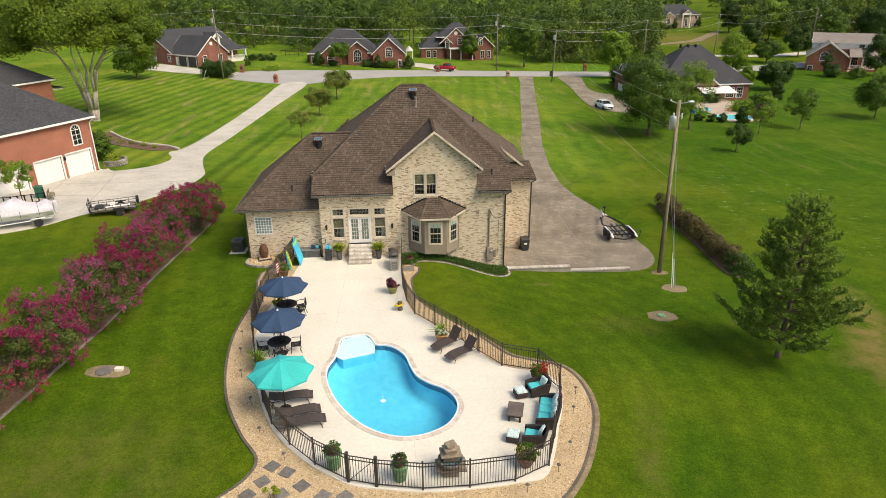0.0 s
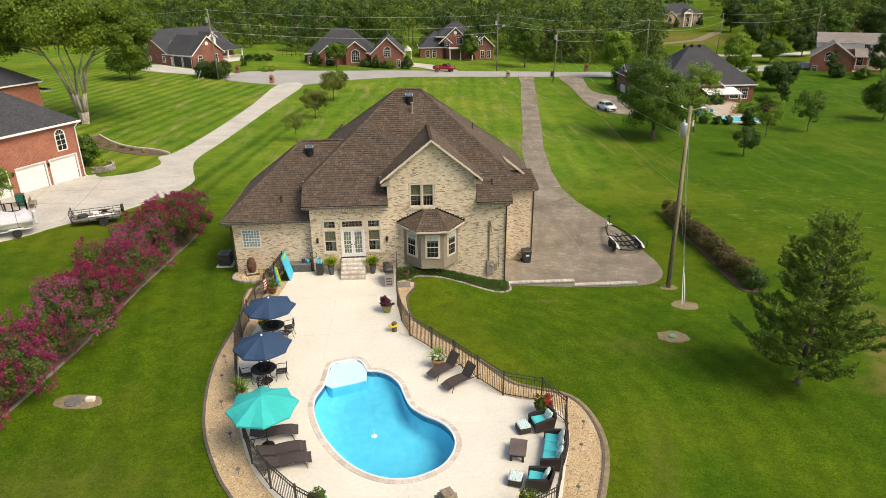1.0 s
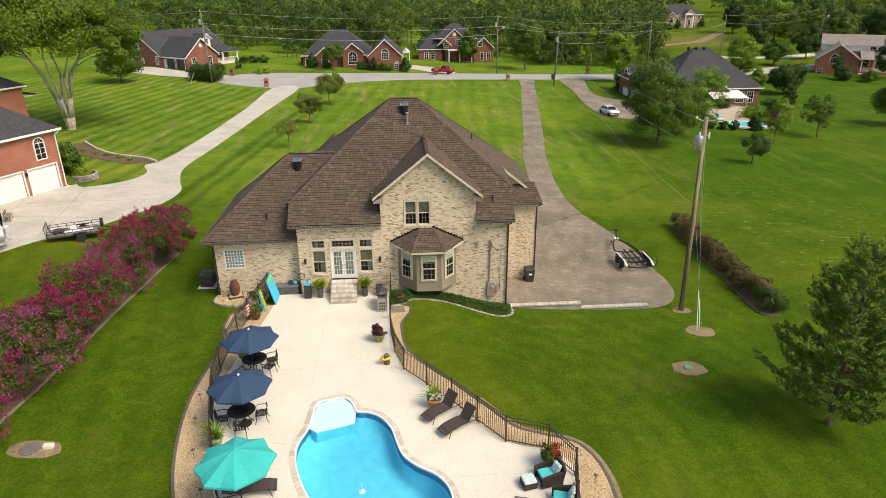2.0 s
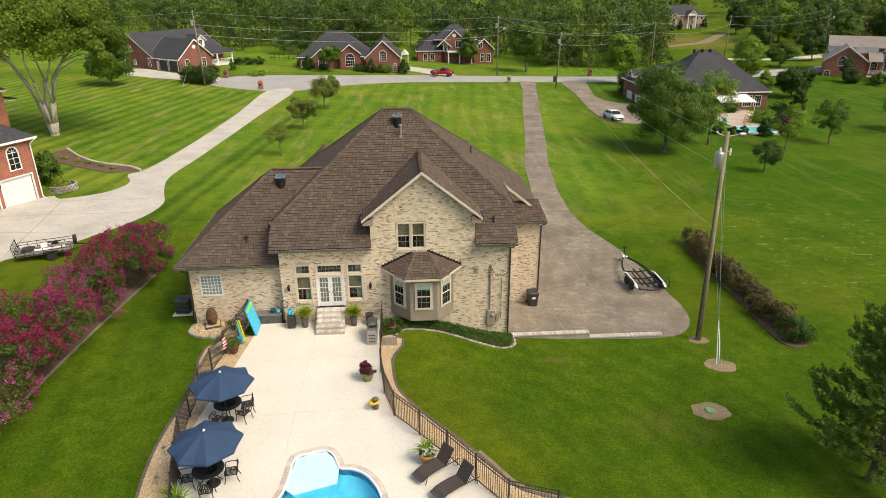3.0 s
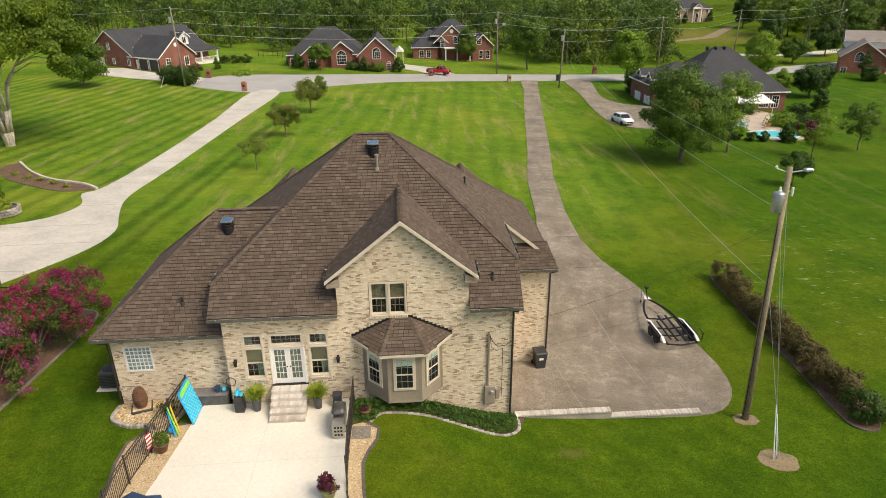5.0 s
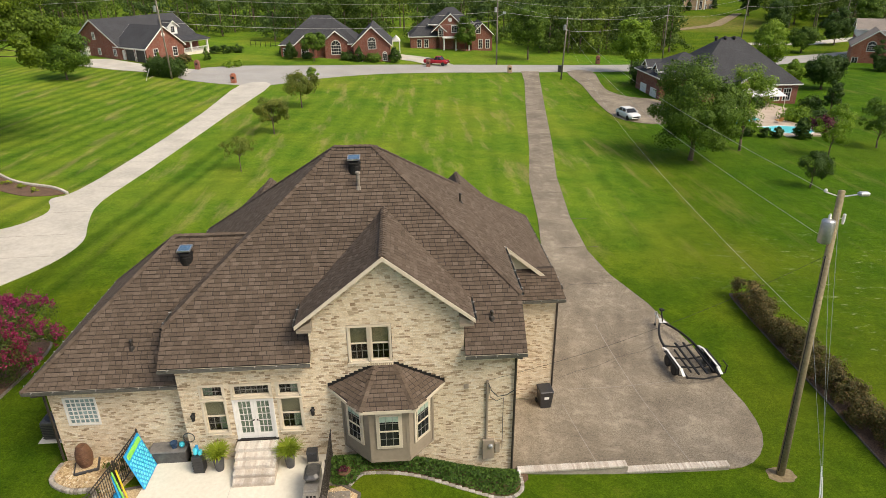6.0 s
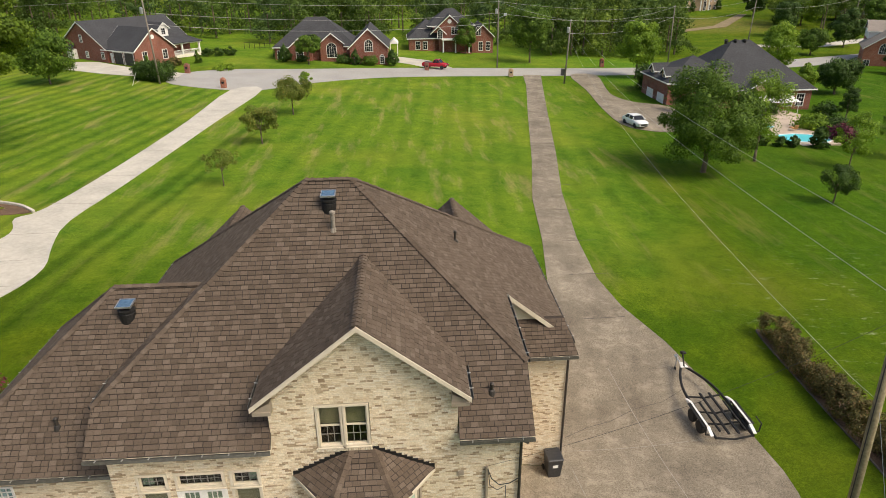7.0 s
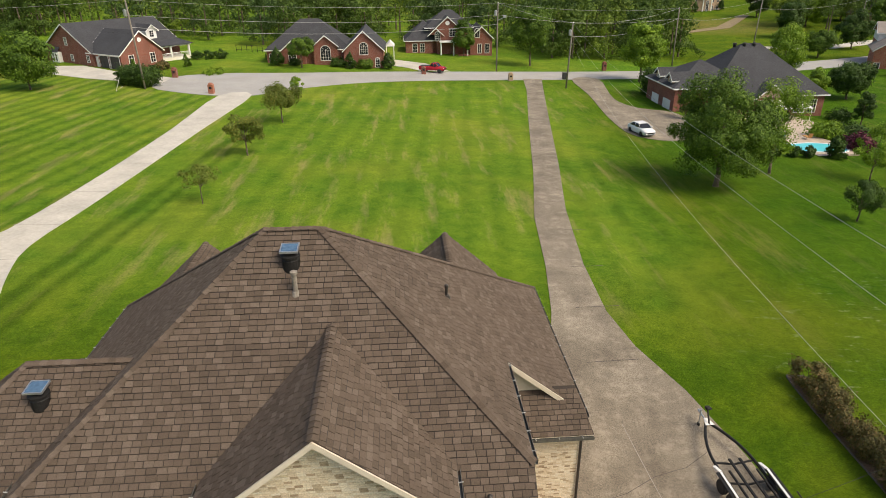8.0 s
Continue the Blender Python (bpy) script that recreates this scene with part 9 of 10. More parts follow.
for k, (mt, dx) in enumerate(((LIME_FOAM, -0.35), (YELLOW, -0.22), (BLUE_FOAM, -0.52))):
    single("pool_noodle", Shape().rod((0, 0, 0), (-0.35, 0.25 + 0.1 * k, 1.25 - 0.1 * k), 0.035, 0.035, 8), mt, ("lime", "yellow", "blue")[k] + " foam pool noodle leaning on the fence", "pool toy", m=at(-7.9 + dx * 0.3, 38.3 + dx, 0.0))
single("toy_ball", Shape().lathe([(0.03, 0), (0.14, 0.05), (0.18, 0.18), (0.14, 0.31), (0.03, 0.36)], 16), BLUE_FOAM, "blue ball resting in the rock bed", "ball", m=at(-8.3, 38.1, -0.02), smooth=True)

# garden flag
t = thing("garden_flag", at(-8.8, 36.6, -0.05, 70), "small red and white striped garden flag on a metal stand", "flag")
part("stand", Shape().rod((0, 0, 0), (0, 0, 1.15), 0.01).rod((0, 0, 1.15), (0.36, 0, 1.15), 0.008), BLACK, t)
for k in range(9):
    part("stripe", Shape().solid([(0.03, 0.02 * math.sin(k), 0.30 + k * 0.09), (0.33, 0.02 * math.sin(k + 1.5), 0.30 + k * 0.09), (0.33, 0.02 * math.sin(k + 2.3), 0.39 + k * 0.09), (0.03, 0.02 * math.sin(k + 1), 0.39 + k * 0.09)], (0, 0.006, 0)), PETAL_WHITE if k % 2 else surf("flag_red", (0.45, 0.06, 0.08), (0.5, 0.08, 0.1), 9.0, 2.0, 0.9, bump=0.0), t)

# rock bed with the jar fountain beside the garage wall
bedp = spline([(-11.35, 40.5), (-11.3, 39.4), (-10.4, 38.85), (-9.4, 38.8), (-9.0, 38.2), (-8.65, 38.3), (-8.3, 40.3)], 4)
single("rock_bed", drape(bedp, 0.5, 0.13, 0.4), GRAVEL_BED, "tan river-rock bed against the garage wall", "rock bed", kind="structure")
bordr = thing("stone_border", at(-10.2, 38.9, ground(-10.2, 38.9)), "grey stone border round the rock bed", "border", kind="structure")
ln = spline([(-11.45, 40.4), (-11.4, 39.35), (-10.4, 38.72), (-9.5, 38.65), (-9.25, 37.9), (-9.4, 36.9)], 6, False)
for a, b in zip(ln, ln[1:]):
    d = Vector((b[0] - a[0], b[1] - a[1], 0))
    m = Matrix.Translation(((a[0] + b[0]) / 2, (a[1] + b[1]) / 2, ground((a[0] + b[0]) / 2, (a[1] + b[1]) / 2))) @ d.to_track_quat("X", "Z").to_matrix().to_4x4()
    under("border_stone", Shape().slab(-d.length * 0.48, d.length * 0.48, -0.09, 0.09, -0.1, 0.17, 0.03, m), FIELD_STONE, bordr)
rng = np.random.default_rng(77)
rk = Shape()
for _ in range(900):
    x, y = rng.uniform(-11.3, -8.3), rng.uniform(38.2, 40.5)
    if inside(bedp, x, y):
        r = rng.uniform(0.03, 0.07)
        rk.lathe([(r * 0.7, 0), (r, r * 0.4), (r * 0.4, r * 0.8)], 5, (x, y, ground(x, y) + 0.12))
single("river_rocks", rk, GRAVEL, "loose tan and white river rocks", "rocks", kind="stuff")
zj = ground(-10.25, 39.95) + 0.13
t = thing("jar_fountain", at(-10.25, 39.95, zj), "tall ribbed brown ceramic jar on a dark basin", "fountain")
part("basin", Shape().slab(-0.46, 0.46, -0.38, 0.38, 0, 0.14, 0.03, pose(0, 0, 0, 0, 0, 18)), PLASTIC_BLACK, t, "dark square basin")
part("basin_gravel", Shape().slab(-0.40, 0.40, -0.32, 0.32, 0.12, 0.16, 0.02, pose(0, 0, 0, 0, 0, 18)), GRAVEL_BED, t)
prof = [(0.15, 0.10)]
for k in range(12):
    z = 0.14 + k * 0.08
    r = 0.15 + 0.15 * math.sin(math.pi * (0.12 + 0.76 * k / 11)) ** 1.0
    prof += [(r - 0.012, z), (r + 0.026, z + 0.03), (r + 0.02, z + 0.05), (r - 0.012, z + 0.066)]
prof += [(0.14, 1.12), (0.16, 1.15), (0.11, 1.15)]
part("jar", Shape().lathe(prof, 24), CLAY_BROWN, t, "ribbed brown jar")
shrub(-9.0, 39.6, 0.35, 0.35, 0.6, LEAF_OLIVE, "small grey-green shrub in the rock bed", 400, 10, 50, 0.05, z=ground(-9.0, 39.6) + 0.12)

# stepping stones and path lights in the gravel
for i, (x, y, a) in enumerate(((-5.86, 18.3, 20), (-6.1, 17.45, 8), (-5.2, 17.9, 28), (-4.5, 17.1, 14), (-5.25, 16.7, 5), (-6.55, 16.75, 16), (-3.6, 16.5, 22), (-2.75, 16.4, 12), (-5.9, 15.9, 30), (-4.3, 16.0, 10))):
    single("stepping_stone", Shape().slab(-0.26, 0.26, -0.26, 0.26, -0.05, 0.03, 0.01), SLATE, "square grey slate stepping stone in gravel", "stepping stone", "stepping stones", m=at(x, y, -0.04, a + 32))
shrub(-5.45, 16.25, 0.35, 0.35, 0.8, LEAF_LIME, "lime-green bushy plant among the stepping stones", 401, 12, 60, 0.05)
for i, (x, y) in enumerate(((-9.38, 28.91), (-9.07, 27.11), (-8.56, 24.95), (-7.6, 22.62), (-6.75, 20.35), (-5.4, 18.6), (7.79, 22.25), (7.3, 20.77), (6.55, 18.41), (5.75, 17.1), (4.3, 16.1))):
    t = thing("path_light", at(x, y, -0.05), "small dark metal path light in the gravel", "path light", "path lights")
    part("stake", Shape().rod((0, 0, 0), (0, 0, 0.42), 0.012, 0.010, 6), GUTTER, t)
    part("cap", Shape().lathe([(0.09, 0.40), (0.085, 0.42), (0.03, 0.47)], 10), GUTTER, t)
single("paver_landing", Shape().slab(-0.42, 0.42, -0.42, 0.42, -0.1, 0.05, 0.01), WOOD_GREY, "grey weathered plank landing at the fence end", "landing", kind="structure", m=at(0.02, 37.5, -0.08))
t = thing("wall_ornament", at(7.0, 22.0, 0.0), "small round red and white ornament at the fence", "ornament")
part("disc", Shape().lathe([(0.02, 0), (0.13, 0.02), (0.16, 0.14), (0.12, 0.26), (0.02, 0.28)], 14, (0, 0, 0)), surf("coral_enamel", (0.55, 0.18, 0.16), (0.7, 0.45, 0.42), 6.0, 2.0, 0.4, bump=0.0), t)


# ---- drive side: wall, bin, trailer, pole ----
rw = thing("retaining_wall", at(12, 39.85, ground(12, 39.85)), "low retaining wall with a brick-on-edge cap beside the drive", "wall", kind="structure")
under("core", Shape().box(7.3, 12.1, 39.72, 39.98, -2.6, -1.38).box(12.1, 16.65, 39.72, 39.98, -2.9, -1.72), surf("grey_wall_concrete", (0.34, 0.30, 0.25), (0.46, 0.41, 0.35), 7.0, 1.0, 0.9, bump=0.3), rw)
x = 7.32
while x < 16.6:
    z = -1.38 if x < 12.05 else -1.72
    under("cap_brick", Shape().slab(x, x + 0.068, 39.66, 40.02, z + 0.003, z + 0.10, 0.008), STEP_STONE, rw)
    x += 0.079
single("splash_cap", Shape().lathe([(0.07, 0), (0.09, 0.1), (0.09, 0.3), (0.05, 0.36)], 12), WHITE, "small white plastic drain cap at the wall foot", "drain cap", m=at(7.3, 39.55, ground(7.3, 39.55)))
t = thing("wheelie_bin", at(9.62, 45.05, ground(9.62, 45.05) + 0.05, 4), "black wheeled rubbish bin with a lid and white label", "bin")
s = Shape().add([(-0.26, -0.30, 0.05), (0.26, -0.30, 0.05), (0.26, 0.28, 0.05), (-0.26, 0.28, 0.05), (-0.33, -0.38, 0.98), (0.33, -0.38, 0.98), (0.33, 0.36, 0.98), (-0.33, 0.36, 0.98)], [(3, 2, 1, 0), (0, 1, 5, 4), (1, 2, 6, 5), (2, 3, 7, 6), (3, 0, 4, 7), (4, 5, 6, 7)])
part("body", s, PLASTIC_BLACK, t)
part("lid", Shape().slab(-0.36, 0.36, -0.42, 0.40, 0.98, 1.08, 0.04), PLASTIC_BLACK, t)
part("label", Shape().box(-0.12, 0.12, -0.372, -0.365, 0.62, 0.76, pose(0, 0.0, 0.0)), WHITE, t, "white label")
for sx in (-1, 1):
    part("wheel", Shape().lathe([(0.13, -0.03), (0.13, 0.03)], 16, (0, 0, 0), pose(sx * 0.33, 0.30, 0.13, 0, 90)), RUBBER, t)
part("handle", Shape().rod((-0.28, 0.44, 1.0), (0.28, 0.44, 1.0), 0.018), PLASTIC_BLACK, t)


def wheel(parent, x, y, z, r, w, rim=WHITE):
    m = pose(x, y, z, 0, 90)
    tyre = part("tyre", Shape().lathe([(r * 0.58, -w / 2), (r * 0.92, -w / 2), (r, -w * 0.3), (r, w * 0.3), (r * 0.92, w / 2), (r * 0.58, w / 2)], 20, (0, 0, 0), m), RUBBER, parent)
    part("rim", Shape().lathe([(r * 0.58, -w * 0.4), (r * 0.25, -w * 0.30), (r * 0.22, w * 0.35), (r * 0.58, w * 0.42)], 14, (0, 0, 0), m), rim, tyre)
    return tyre


# empty boat trailer on the pad; its tongue points up the drive
zt = ground(18.6, 48.5) + 0.06
bt = thing("boat_trailer", at(18.55, 47.9, zt, 1), "empty black tandem-axle boat trailer with white fender steps", "trailer")
for sx in (-1, 1):
    rail = [(sx * x, y, 0.52) for x, y in spline([(0.90, -1.45), (0.93, 0.2), (0.91, 1.7), (0.78, 2.6), (0.48, 3.5), (0.11, 4.25)], 4, False)]
    part("frame_rail", Shape().tube(rail, 0.07, 8), BLACK, bt)
    part("bunk", Shape().slab(sx * 0.24 - 0.06, sx * 0.24 + 0.06, -1.35, 1.75, 0.60, 0.68, 0.015), BLACK, bt, "carpeted bunk board")
    part("bunk", Shape().slab(sx * 0.62 - 0.045, sx * 0.62 + 0.045, -1.2, 1.0, 0.66, 0.74, 0.015), BLACK, bt, "carpeted bunk board")
    for y in (-0.36, 0.50):
        wheel(bt, sx * 1.12, y, 0.33, 0.33, 0.23, PLASTIC_BLACK)
    part("fender", Shape().slab(sx * 1.10 - 0.16, sx * 1.10 + 0.16, -0.85, 0.95, 0.68, 0.72, 0.01), BLACK, bt)
    part("fender_nose", Shape().solid([(sx * 0.96, 0.95, 0.45), (sx * 0.96, 1.5, 0.56), (sx * 0.96, 0.95, 0.74)], (sx * 0.16, 0, 0)), WHITE, bt, "white sloping fender front")
    part("fender_tail", Shape().solid([(sx * 0.96, -0.85, 0.45), (sx * 0.96, -1.35, 0.56), (sx * 0.96, -0.85, 0.74)], (sx * 0.16, 0, 0)), WHITE, bt, "white sloping fender rear")
    part("fender_step", Shape().slab(sx * 1.05 - 0.055, sx * 1.05 + 0.055, -0.8, 0.92, 0.725, 0.75, 0.005), WHITE, bt, "white fender step")
    part("guide_post", Shape().tube([(sx * 0.93, -1.2, 0.5), (sx * 1.3, -1.2, 0.55), (sx * 1.34, -1.2, 1.0), (sx * 1.34, -0.7, 1.02)], 0.035, 6), BLACK, bt)
for y in (-1.4, -0.36, 0.50, 1.72):
    part("cross_member", Shape().tube([(-0.92, y, 0.5), (0, y - 0.08, 0.42), (0.92, y, 0.5)], 0.05, 6), BLACK, bt)
part("tongue", Shape().solid([(-0.10, 4.55, 0.60), (-0.22, 4.05, 0.60), (0.22, 4.05, 0.60), (0.10, 4.55, 0.60)], (0, 0, 0.03)), WHITE, bt, "white tongue step")
part("coupler", Shape().tube([(0, 4.2, 0.53), (0, 5.1, 0.56)], 0.05, 6).slab(-0.07, 0.07, 5.0, 5.28, 0.52, 0.64, 0.03), GALV, bt)
part("winch_post", Shape().tube([(0, 4.1, 0.55), (0, 4.55, 1.25)], 0.045, 6).slab(-0.12, 0.12, 4.42, 4.62, 1.18, 1.34, 0.03), BLACK, bt)
part("bow_roller", Shape().rod((-0.10, 4.36, 1.33), (0.10, 4.36, 1.33), 0.05, 0.05, 10), RUBBER, bt)
part("jack", Shape().rod((-0.17, 4.75, 0.12), (-0.17, 4.75, 1.0), 0.032).rod((-0.17, 4.75, 0.95), (-0.34, 4.75, 1.02), 0.015), GALV, bt)
wheel(bt, -0.17, 4.75, 0.1, 0.1, 0.06, BLACK)

# dirt patches
def patch(x, y, rx, ry, name="dirt_patch", seed=1):
    r = random.Random(seed)
    pts = [(x + math.cos(k * 0.349) * rx * (w := r.uniform(0.90, 1.08)), y + math.sin(k * 0.349) * ry * w) for k in range(18)]
    single(name, drape(spline(pts, 4), 0.5, 0.018, 0.03), DIRT, "bare tan dirt patch in the lawn", "dirt", kind="structure")


patch(18.7, 39.2, 0.62, 0.5, seed=1)
patch(18.5, 36.05, 0.85, 0.75, seed=2)
patch(15.9, 31.7, 0.95, 0.75, seed=3)
patch(-15.5, 25.9, 1.15, 0.6, seed=4)
z = ground(15.9, 31.7)
t = thing("irrigation_cover", at(15.85, 31.7, z + 0.03), "round green irrigation valve cover in a dirt ring", "valve cover")
part("lid", Shape().lathe([(0.24, -0.05), (0.24, 0.05), (0.20, 0.08)], 18), GLAZE_GREEN, t)
z = ground(-15.5, 25.9)
t = thing("septic_cover", at(-15.7, 25.9, z + 0.02), "dark round tank lid set in bare dirt", "tank cover")
part("lid", Shape().lathe([(0.42, -0.05), (0.42, 0.05), (0.34, 0.09)], 20), SLATE, t)
part("block", Shape().slab(0.55, 0.95, -0.05, 0.2, -0.03, 0.16, 0.02), CONCRETE, t, "pale concrete block")

# utility pole with transformer, guys and lines
PB, PT = Vector((18.7, 39.26, ground(18.7, 39.26))), Vector((19.03, 40.44, 10.65))
up = thing("utility_pole", Matrix.Translation(PB), "leaning wooden utility pole with a grey transformer", "utility pole")
under("pole", Shape().rod(PB - (PT - PB).normalized() * 0.5, PT, 0.175, 0.12, 14), WOOD_POLE, up, "weathered wooden shaft", True)
tc = Vector((18.66, 40.22, 9.15))
under("transformer", Shape().lathe([(0.21, -0.48), (0.24, -0.45), (0.24, 0.38), (0.22, 0.42), (0.08, 0.48)], 18, tc), GALV, up, "grey cylindrical transformer", True)
under("bushing", Shape().lathe([(0.05, 0), (0.07, 0.04), (0.04, 0.08), (0.06, 0.12), (0.03, 0.22)], 10, tc + Vector((0, 0, 0.46))), WHITE, up)
under("hanger", Shape().box(tc.x, tc.x + 0.4, tc.y, tc.y + 0.1, tc.z + 0.2, tc.z + 0.28).box(tc.x, tc.x + 0.4, tc.y, tc.y + 0.1, tc.z - 0.3, tc.z - 0.22), GALV, up)
q = PT - Vector((0, 0, 0.25))
under("street_arm", Shape().rod(q, q + Vector((0.75, -0.1, 0.12)), 0.03).slab(0.6, 1.0, -0.22, 0.02, 0.05, 0.2, 0.04, Matrix.Translation(q)), GALV, up, "grey yard light on a short arm")
under("pin_insulator", Shape().rod(q, q + Vector((-0.55, 0.1, 0.18)), 0.02).lathe([(0.05, 0), (0.07, 0.05), (0.04, 0.12)], 10, q + Vector((-0.55, 0.1, 0.18))), WHITE, up)
under("cutout", Shape().lathe([(0.05, -0.2), (0.06, 0.0), (0.05, 0.2)], 10, q + Vector((0.28, -0.1, -0.85))).rod(q + Vector((0, 0, -0.8)), q + Vector((0.28, -0.1, -0.85)), 0.02), WHITE, up)
under("conduit_strip", Shape().rod(PB.lerp(PT, 0.02) + Vector((-0.17, -0.08, 0)), PB.lerp(PT, 0.8) + Vector((-0.15, -0.08, 0)), 0.018), RUBBER, up)
anchor = Vector((18.5, 36.1, ground(18.5, 36.1)))
for k, f in enumerate((0.97, 0.82, 0.56)):
    a, b = anchor + Vector((0.17 * (k - 1), 0.05 * k, 0.02)), PB.lerp(PT, f)
    under("guy_wire", Shape().rod(a, b, 0.008, 0.008, 4), GALV, up)
    if k < 2:
        under("guy_guard", Shape().rod(a, a.lerp(b, (2.5 - 0.5 * k) / (b - a).length), 0.026, 0.026, 8), WHITE, up, "white guy-wire guard")
under("anchor", Shape().rod(anchor - Vector((0, 0, 0.2)), anchor + Vector((0, 0.08, 0.35)), 0.02), GALV, up)


def street_pole(x, y, h, lean=0.0, arm=False, can=True, r=0.16):
    z = ground(x, y)
    t = thing("utility_pole", at(x, y, z), "grey wooden street utility pole with a can transformer" if can else "grey wooden street utility pole", "utility pole", "street poles")
    part("pole", Shape().rod((0, 0, -0.4), (lean, 0, h), r, r * 0.7, 10), WOOD_GREY, t, "", True)
    if can:
        part("transformer", Shape().lathe([(0.26, -0.5), (0.28, 0.4), (0.1, 0.5)], 12, (lean - 0.4, 0, h * 0.86)), GALV, t)
    part("insulator", Shape().lathe([(0.06, 0), (0.08, 0.1), (0.04, 0.25)], 8, (lean, 0, h)), WHITE, t)
    if arm:
        part("lamp_arm", Shape().rod((lean, 0, h * 0.75), (lean + 1.3, -0.2, h * 0.8), 0.04).slab(lean + 1.1, lean + 1.7, -0.35, -0.05, h * 0.79, h * 0.83, 0.03), GALV, t)
    return Vector((x + lean, y, z + h))


p_left = street_pole(-36.9, 136.3, 13.5, -0.4)
p_mid = street_pole(24.2, 162.3, 13.2, 0, True)
p_mid2 = street_pole(34.3, 144.3, 11.2, 0.5)
p_right = street_pole(67.0, 176.0, 12.5, 0, False, False)
p_right2 = street_pole(96.5, 196.0, 13.0, 0.4, False, False)
p_right3 = street_pole(150.0, 232.0, 13.0, 0.3, True, False)


def line(a, b, sag, r=0.012, n=14, name="power_line", label="thin sagging grey overhead power line", parent=None):
    a, b = Vector(a), Vector(b)
    pts = [a.lerp(b, i / n) - Vector((0, 0, sag * 4 * (i / n) * (1 - i / n))) for i in range(n + 1)]
    return single(name, Shape().tube(pts, r, 5), WIRE if r > 0.0065 else RUBBER, label, "power line", "power lines")


line(PT - Vector((0.55, -0.1, 0.05)), p_mid2, 1.6, 0.009)
line(PB.lerp(PT, 0.84), p_mid2 - Vector((0, 0, 1.8)), 1.9, 0.009)
line((18.45, 40.75, 5.5), p_mid2 - Vector((0, 0, 3.2)), 2.2, 0.008, label="pale overhead cable ending at a clamp")
line(PB.lerp(PT, 0.56), (18.45, 40.75, 5.5), 0.0, 0.007, 3, label="thin wire between the pole and a clamp")
line(PB.lerp(PT, 0.80), (6.0, 39.9, 3.35), 0.5, 0.006, label="service cable from the pole to the house")
for a, b in ((p_left, p_mid), (p_mid, p_right), (p_right, p_right2), (p_right2, p_right3), (p_mid2, p_right)):
    line(a, b, 1.0, 0.02)
    line(a - Vector((0, 0, 2.2)), b - Vector((0, 0, 2.2)), 1.3, 0.025)
line(p_left, p_left + Vector((-60, -8, 0.5)), 1.2, 0.02)
line(p_mid, p_mid2, 0.4, 0.02)
line(p_left - Vector((0, 0, 4.0)), p_mid - Vector((0, 0, 4.0)), 1.4, 0.03)

# ---- neighbour's drive ----
# boat under its cover on a trailer
zb = ground(-32, 48)
bo = thing("covered_boat", at(-31.6, 48.2, zb, 29), "boat under a pale grey cover on a white trailer", "boat")
def loft(sections):
    s, n = Shape(), len(sections[0])
    for sec in sections:
        s.v += [tuple(p) for p in sec]
    for i in range(len(sections) - 1):
        s.f += [(i * n + j, i * n + j + 1, (i + 1) * n + j + 1, (i + 1) * n + j) for j in range(n - 1)]
    s.f += [tuple(range(n)), tuple(range(len(sections) * n - 1, (len(sections) - 1) * n - 1, -1))]
    return s


def hull(x, w, zk, zs):
    return [(x, -w, zs), (x, -w * 0.96, zs - 0.3), (x, -w * 0.7, zk + 0.18), (x, 0, zk), (x, w * 0.7, zk + 0.18), (x, w * 0.96, zs - 0.3), (x, w, zs)]


part("hull", loft([hull(2.6, 1.05, 0.55, 1.35), hull(1.0, 1.12, 0.55, 1.38), hull(-1.0, 1.08, 0.6, 1.42), hull(-2.5, 0.72, 0.8, 1.5), hull(-3.4, 0.1, 1.15, 1.55)]), WHITE, bo, "white hull")
def cover(x, w, z0, z1):
    return [(x, -w - 0.04, z0 - 0.22), (x, -w, z0), (x, -w * 0.55, z0 + (z1 - z0) * 0.55), (x, 0, z1), (x, w * 0.55, z0 + (z1 - z0) * 0.55), (x, w, z0), (x, w + 0.04, z0 - 0.22)]


part("cover", loft([cover(2.65, 1.02, 1.4, 1.55), cover(2.3, 1.1, 1.42, 2.0), cover(1.7, 1.14, 1.42, 1.75), cover(0.9, 1.14, 1.44, 1.95), cover(0.2, 1.14, 1.45, 2.45), cover(-0.8, 1.1, 1.46, 2.15), cover(-2.4, 0.75, 1.54, 1.78), cover(-3.45, 0.1, 1.58, 1.62)]), TARP, bo, "pale grey fabric cover", True)
for x in (1.6, 0.3, -1.0):
    part("strap", Shape().tube([(x, -1.14, 0.9), (x, -1.16, 1.44), (x, -0.6, 1.95), (x, 0, 2.38 if abs(x - 0.3) < 0.1 else 2.0)], 0.015, 5), RUBBER, bo)
for sy in (-1, 1):
    part("trailer_rail", Shape().tube([(2.4, sy * 0.7, 0.5), (-1.5, sy * 0.7, 0.5), (-4.4, 0, 0.5)], 0.05, 6), WHITE, bo)
    part("fender", Shape().slab(0.9, 1.9, sy * 1.0 - 0.14, sy * 1.0 + 0.14, 0.66, 0.72, 0.02), WHITE, bo)
    m = pose(1.4, sy * 1.0, 0.33, 90)
    ty = part("tyre", Shape().lathe([(0.19, -0.1), (0.32, -0.1), (0.33, 0), (0.32, 0.1), (0.19, 0.1)], 18, (0, 0, 0), m), RUBBER, bo)
    part("rim", Shape().lathe([(0.19, -0.07), (0.08, -0.09), (0.08, 0.09), (0.19, 0.07)], 14, (0, 0, 0), m), WHITE, ty)
part("outboard", Shape().slab(2.65, 3.0, -0.2, 0.2, 0.6, 1.7, 0.08), TARP, bo)

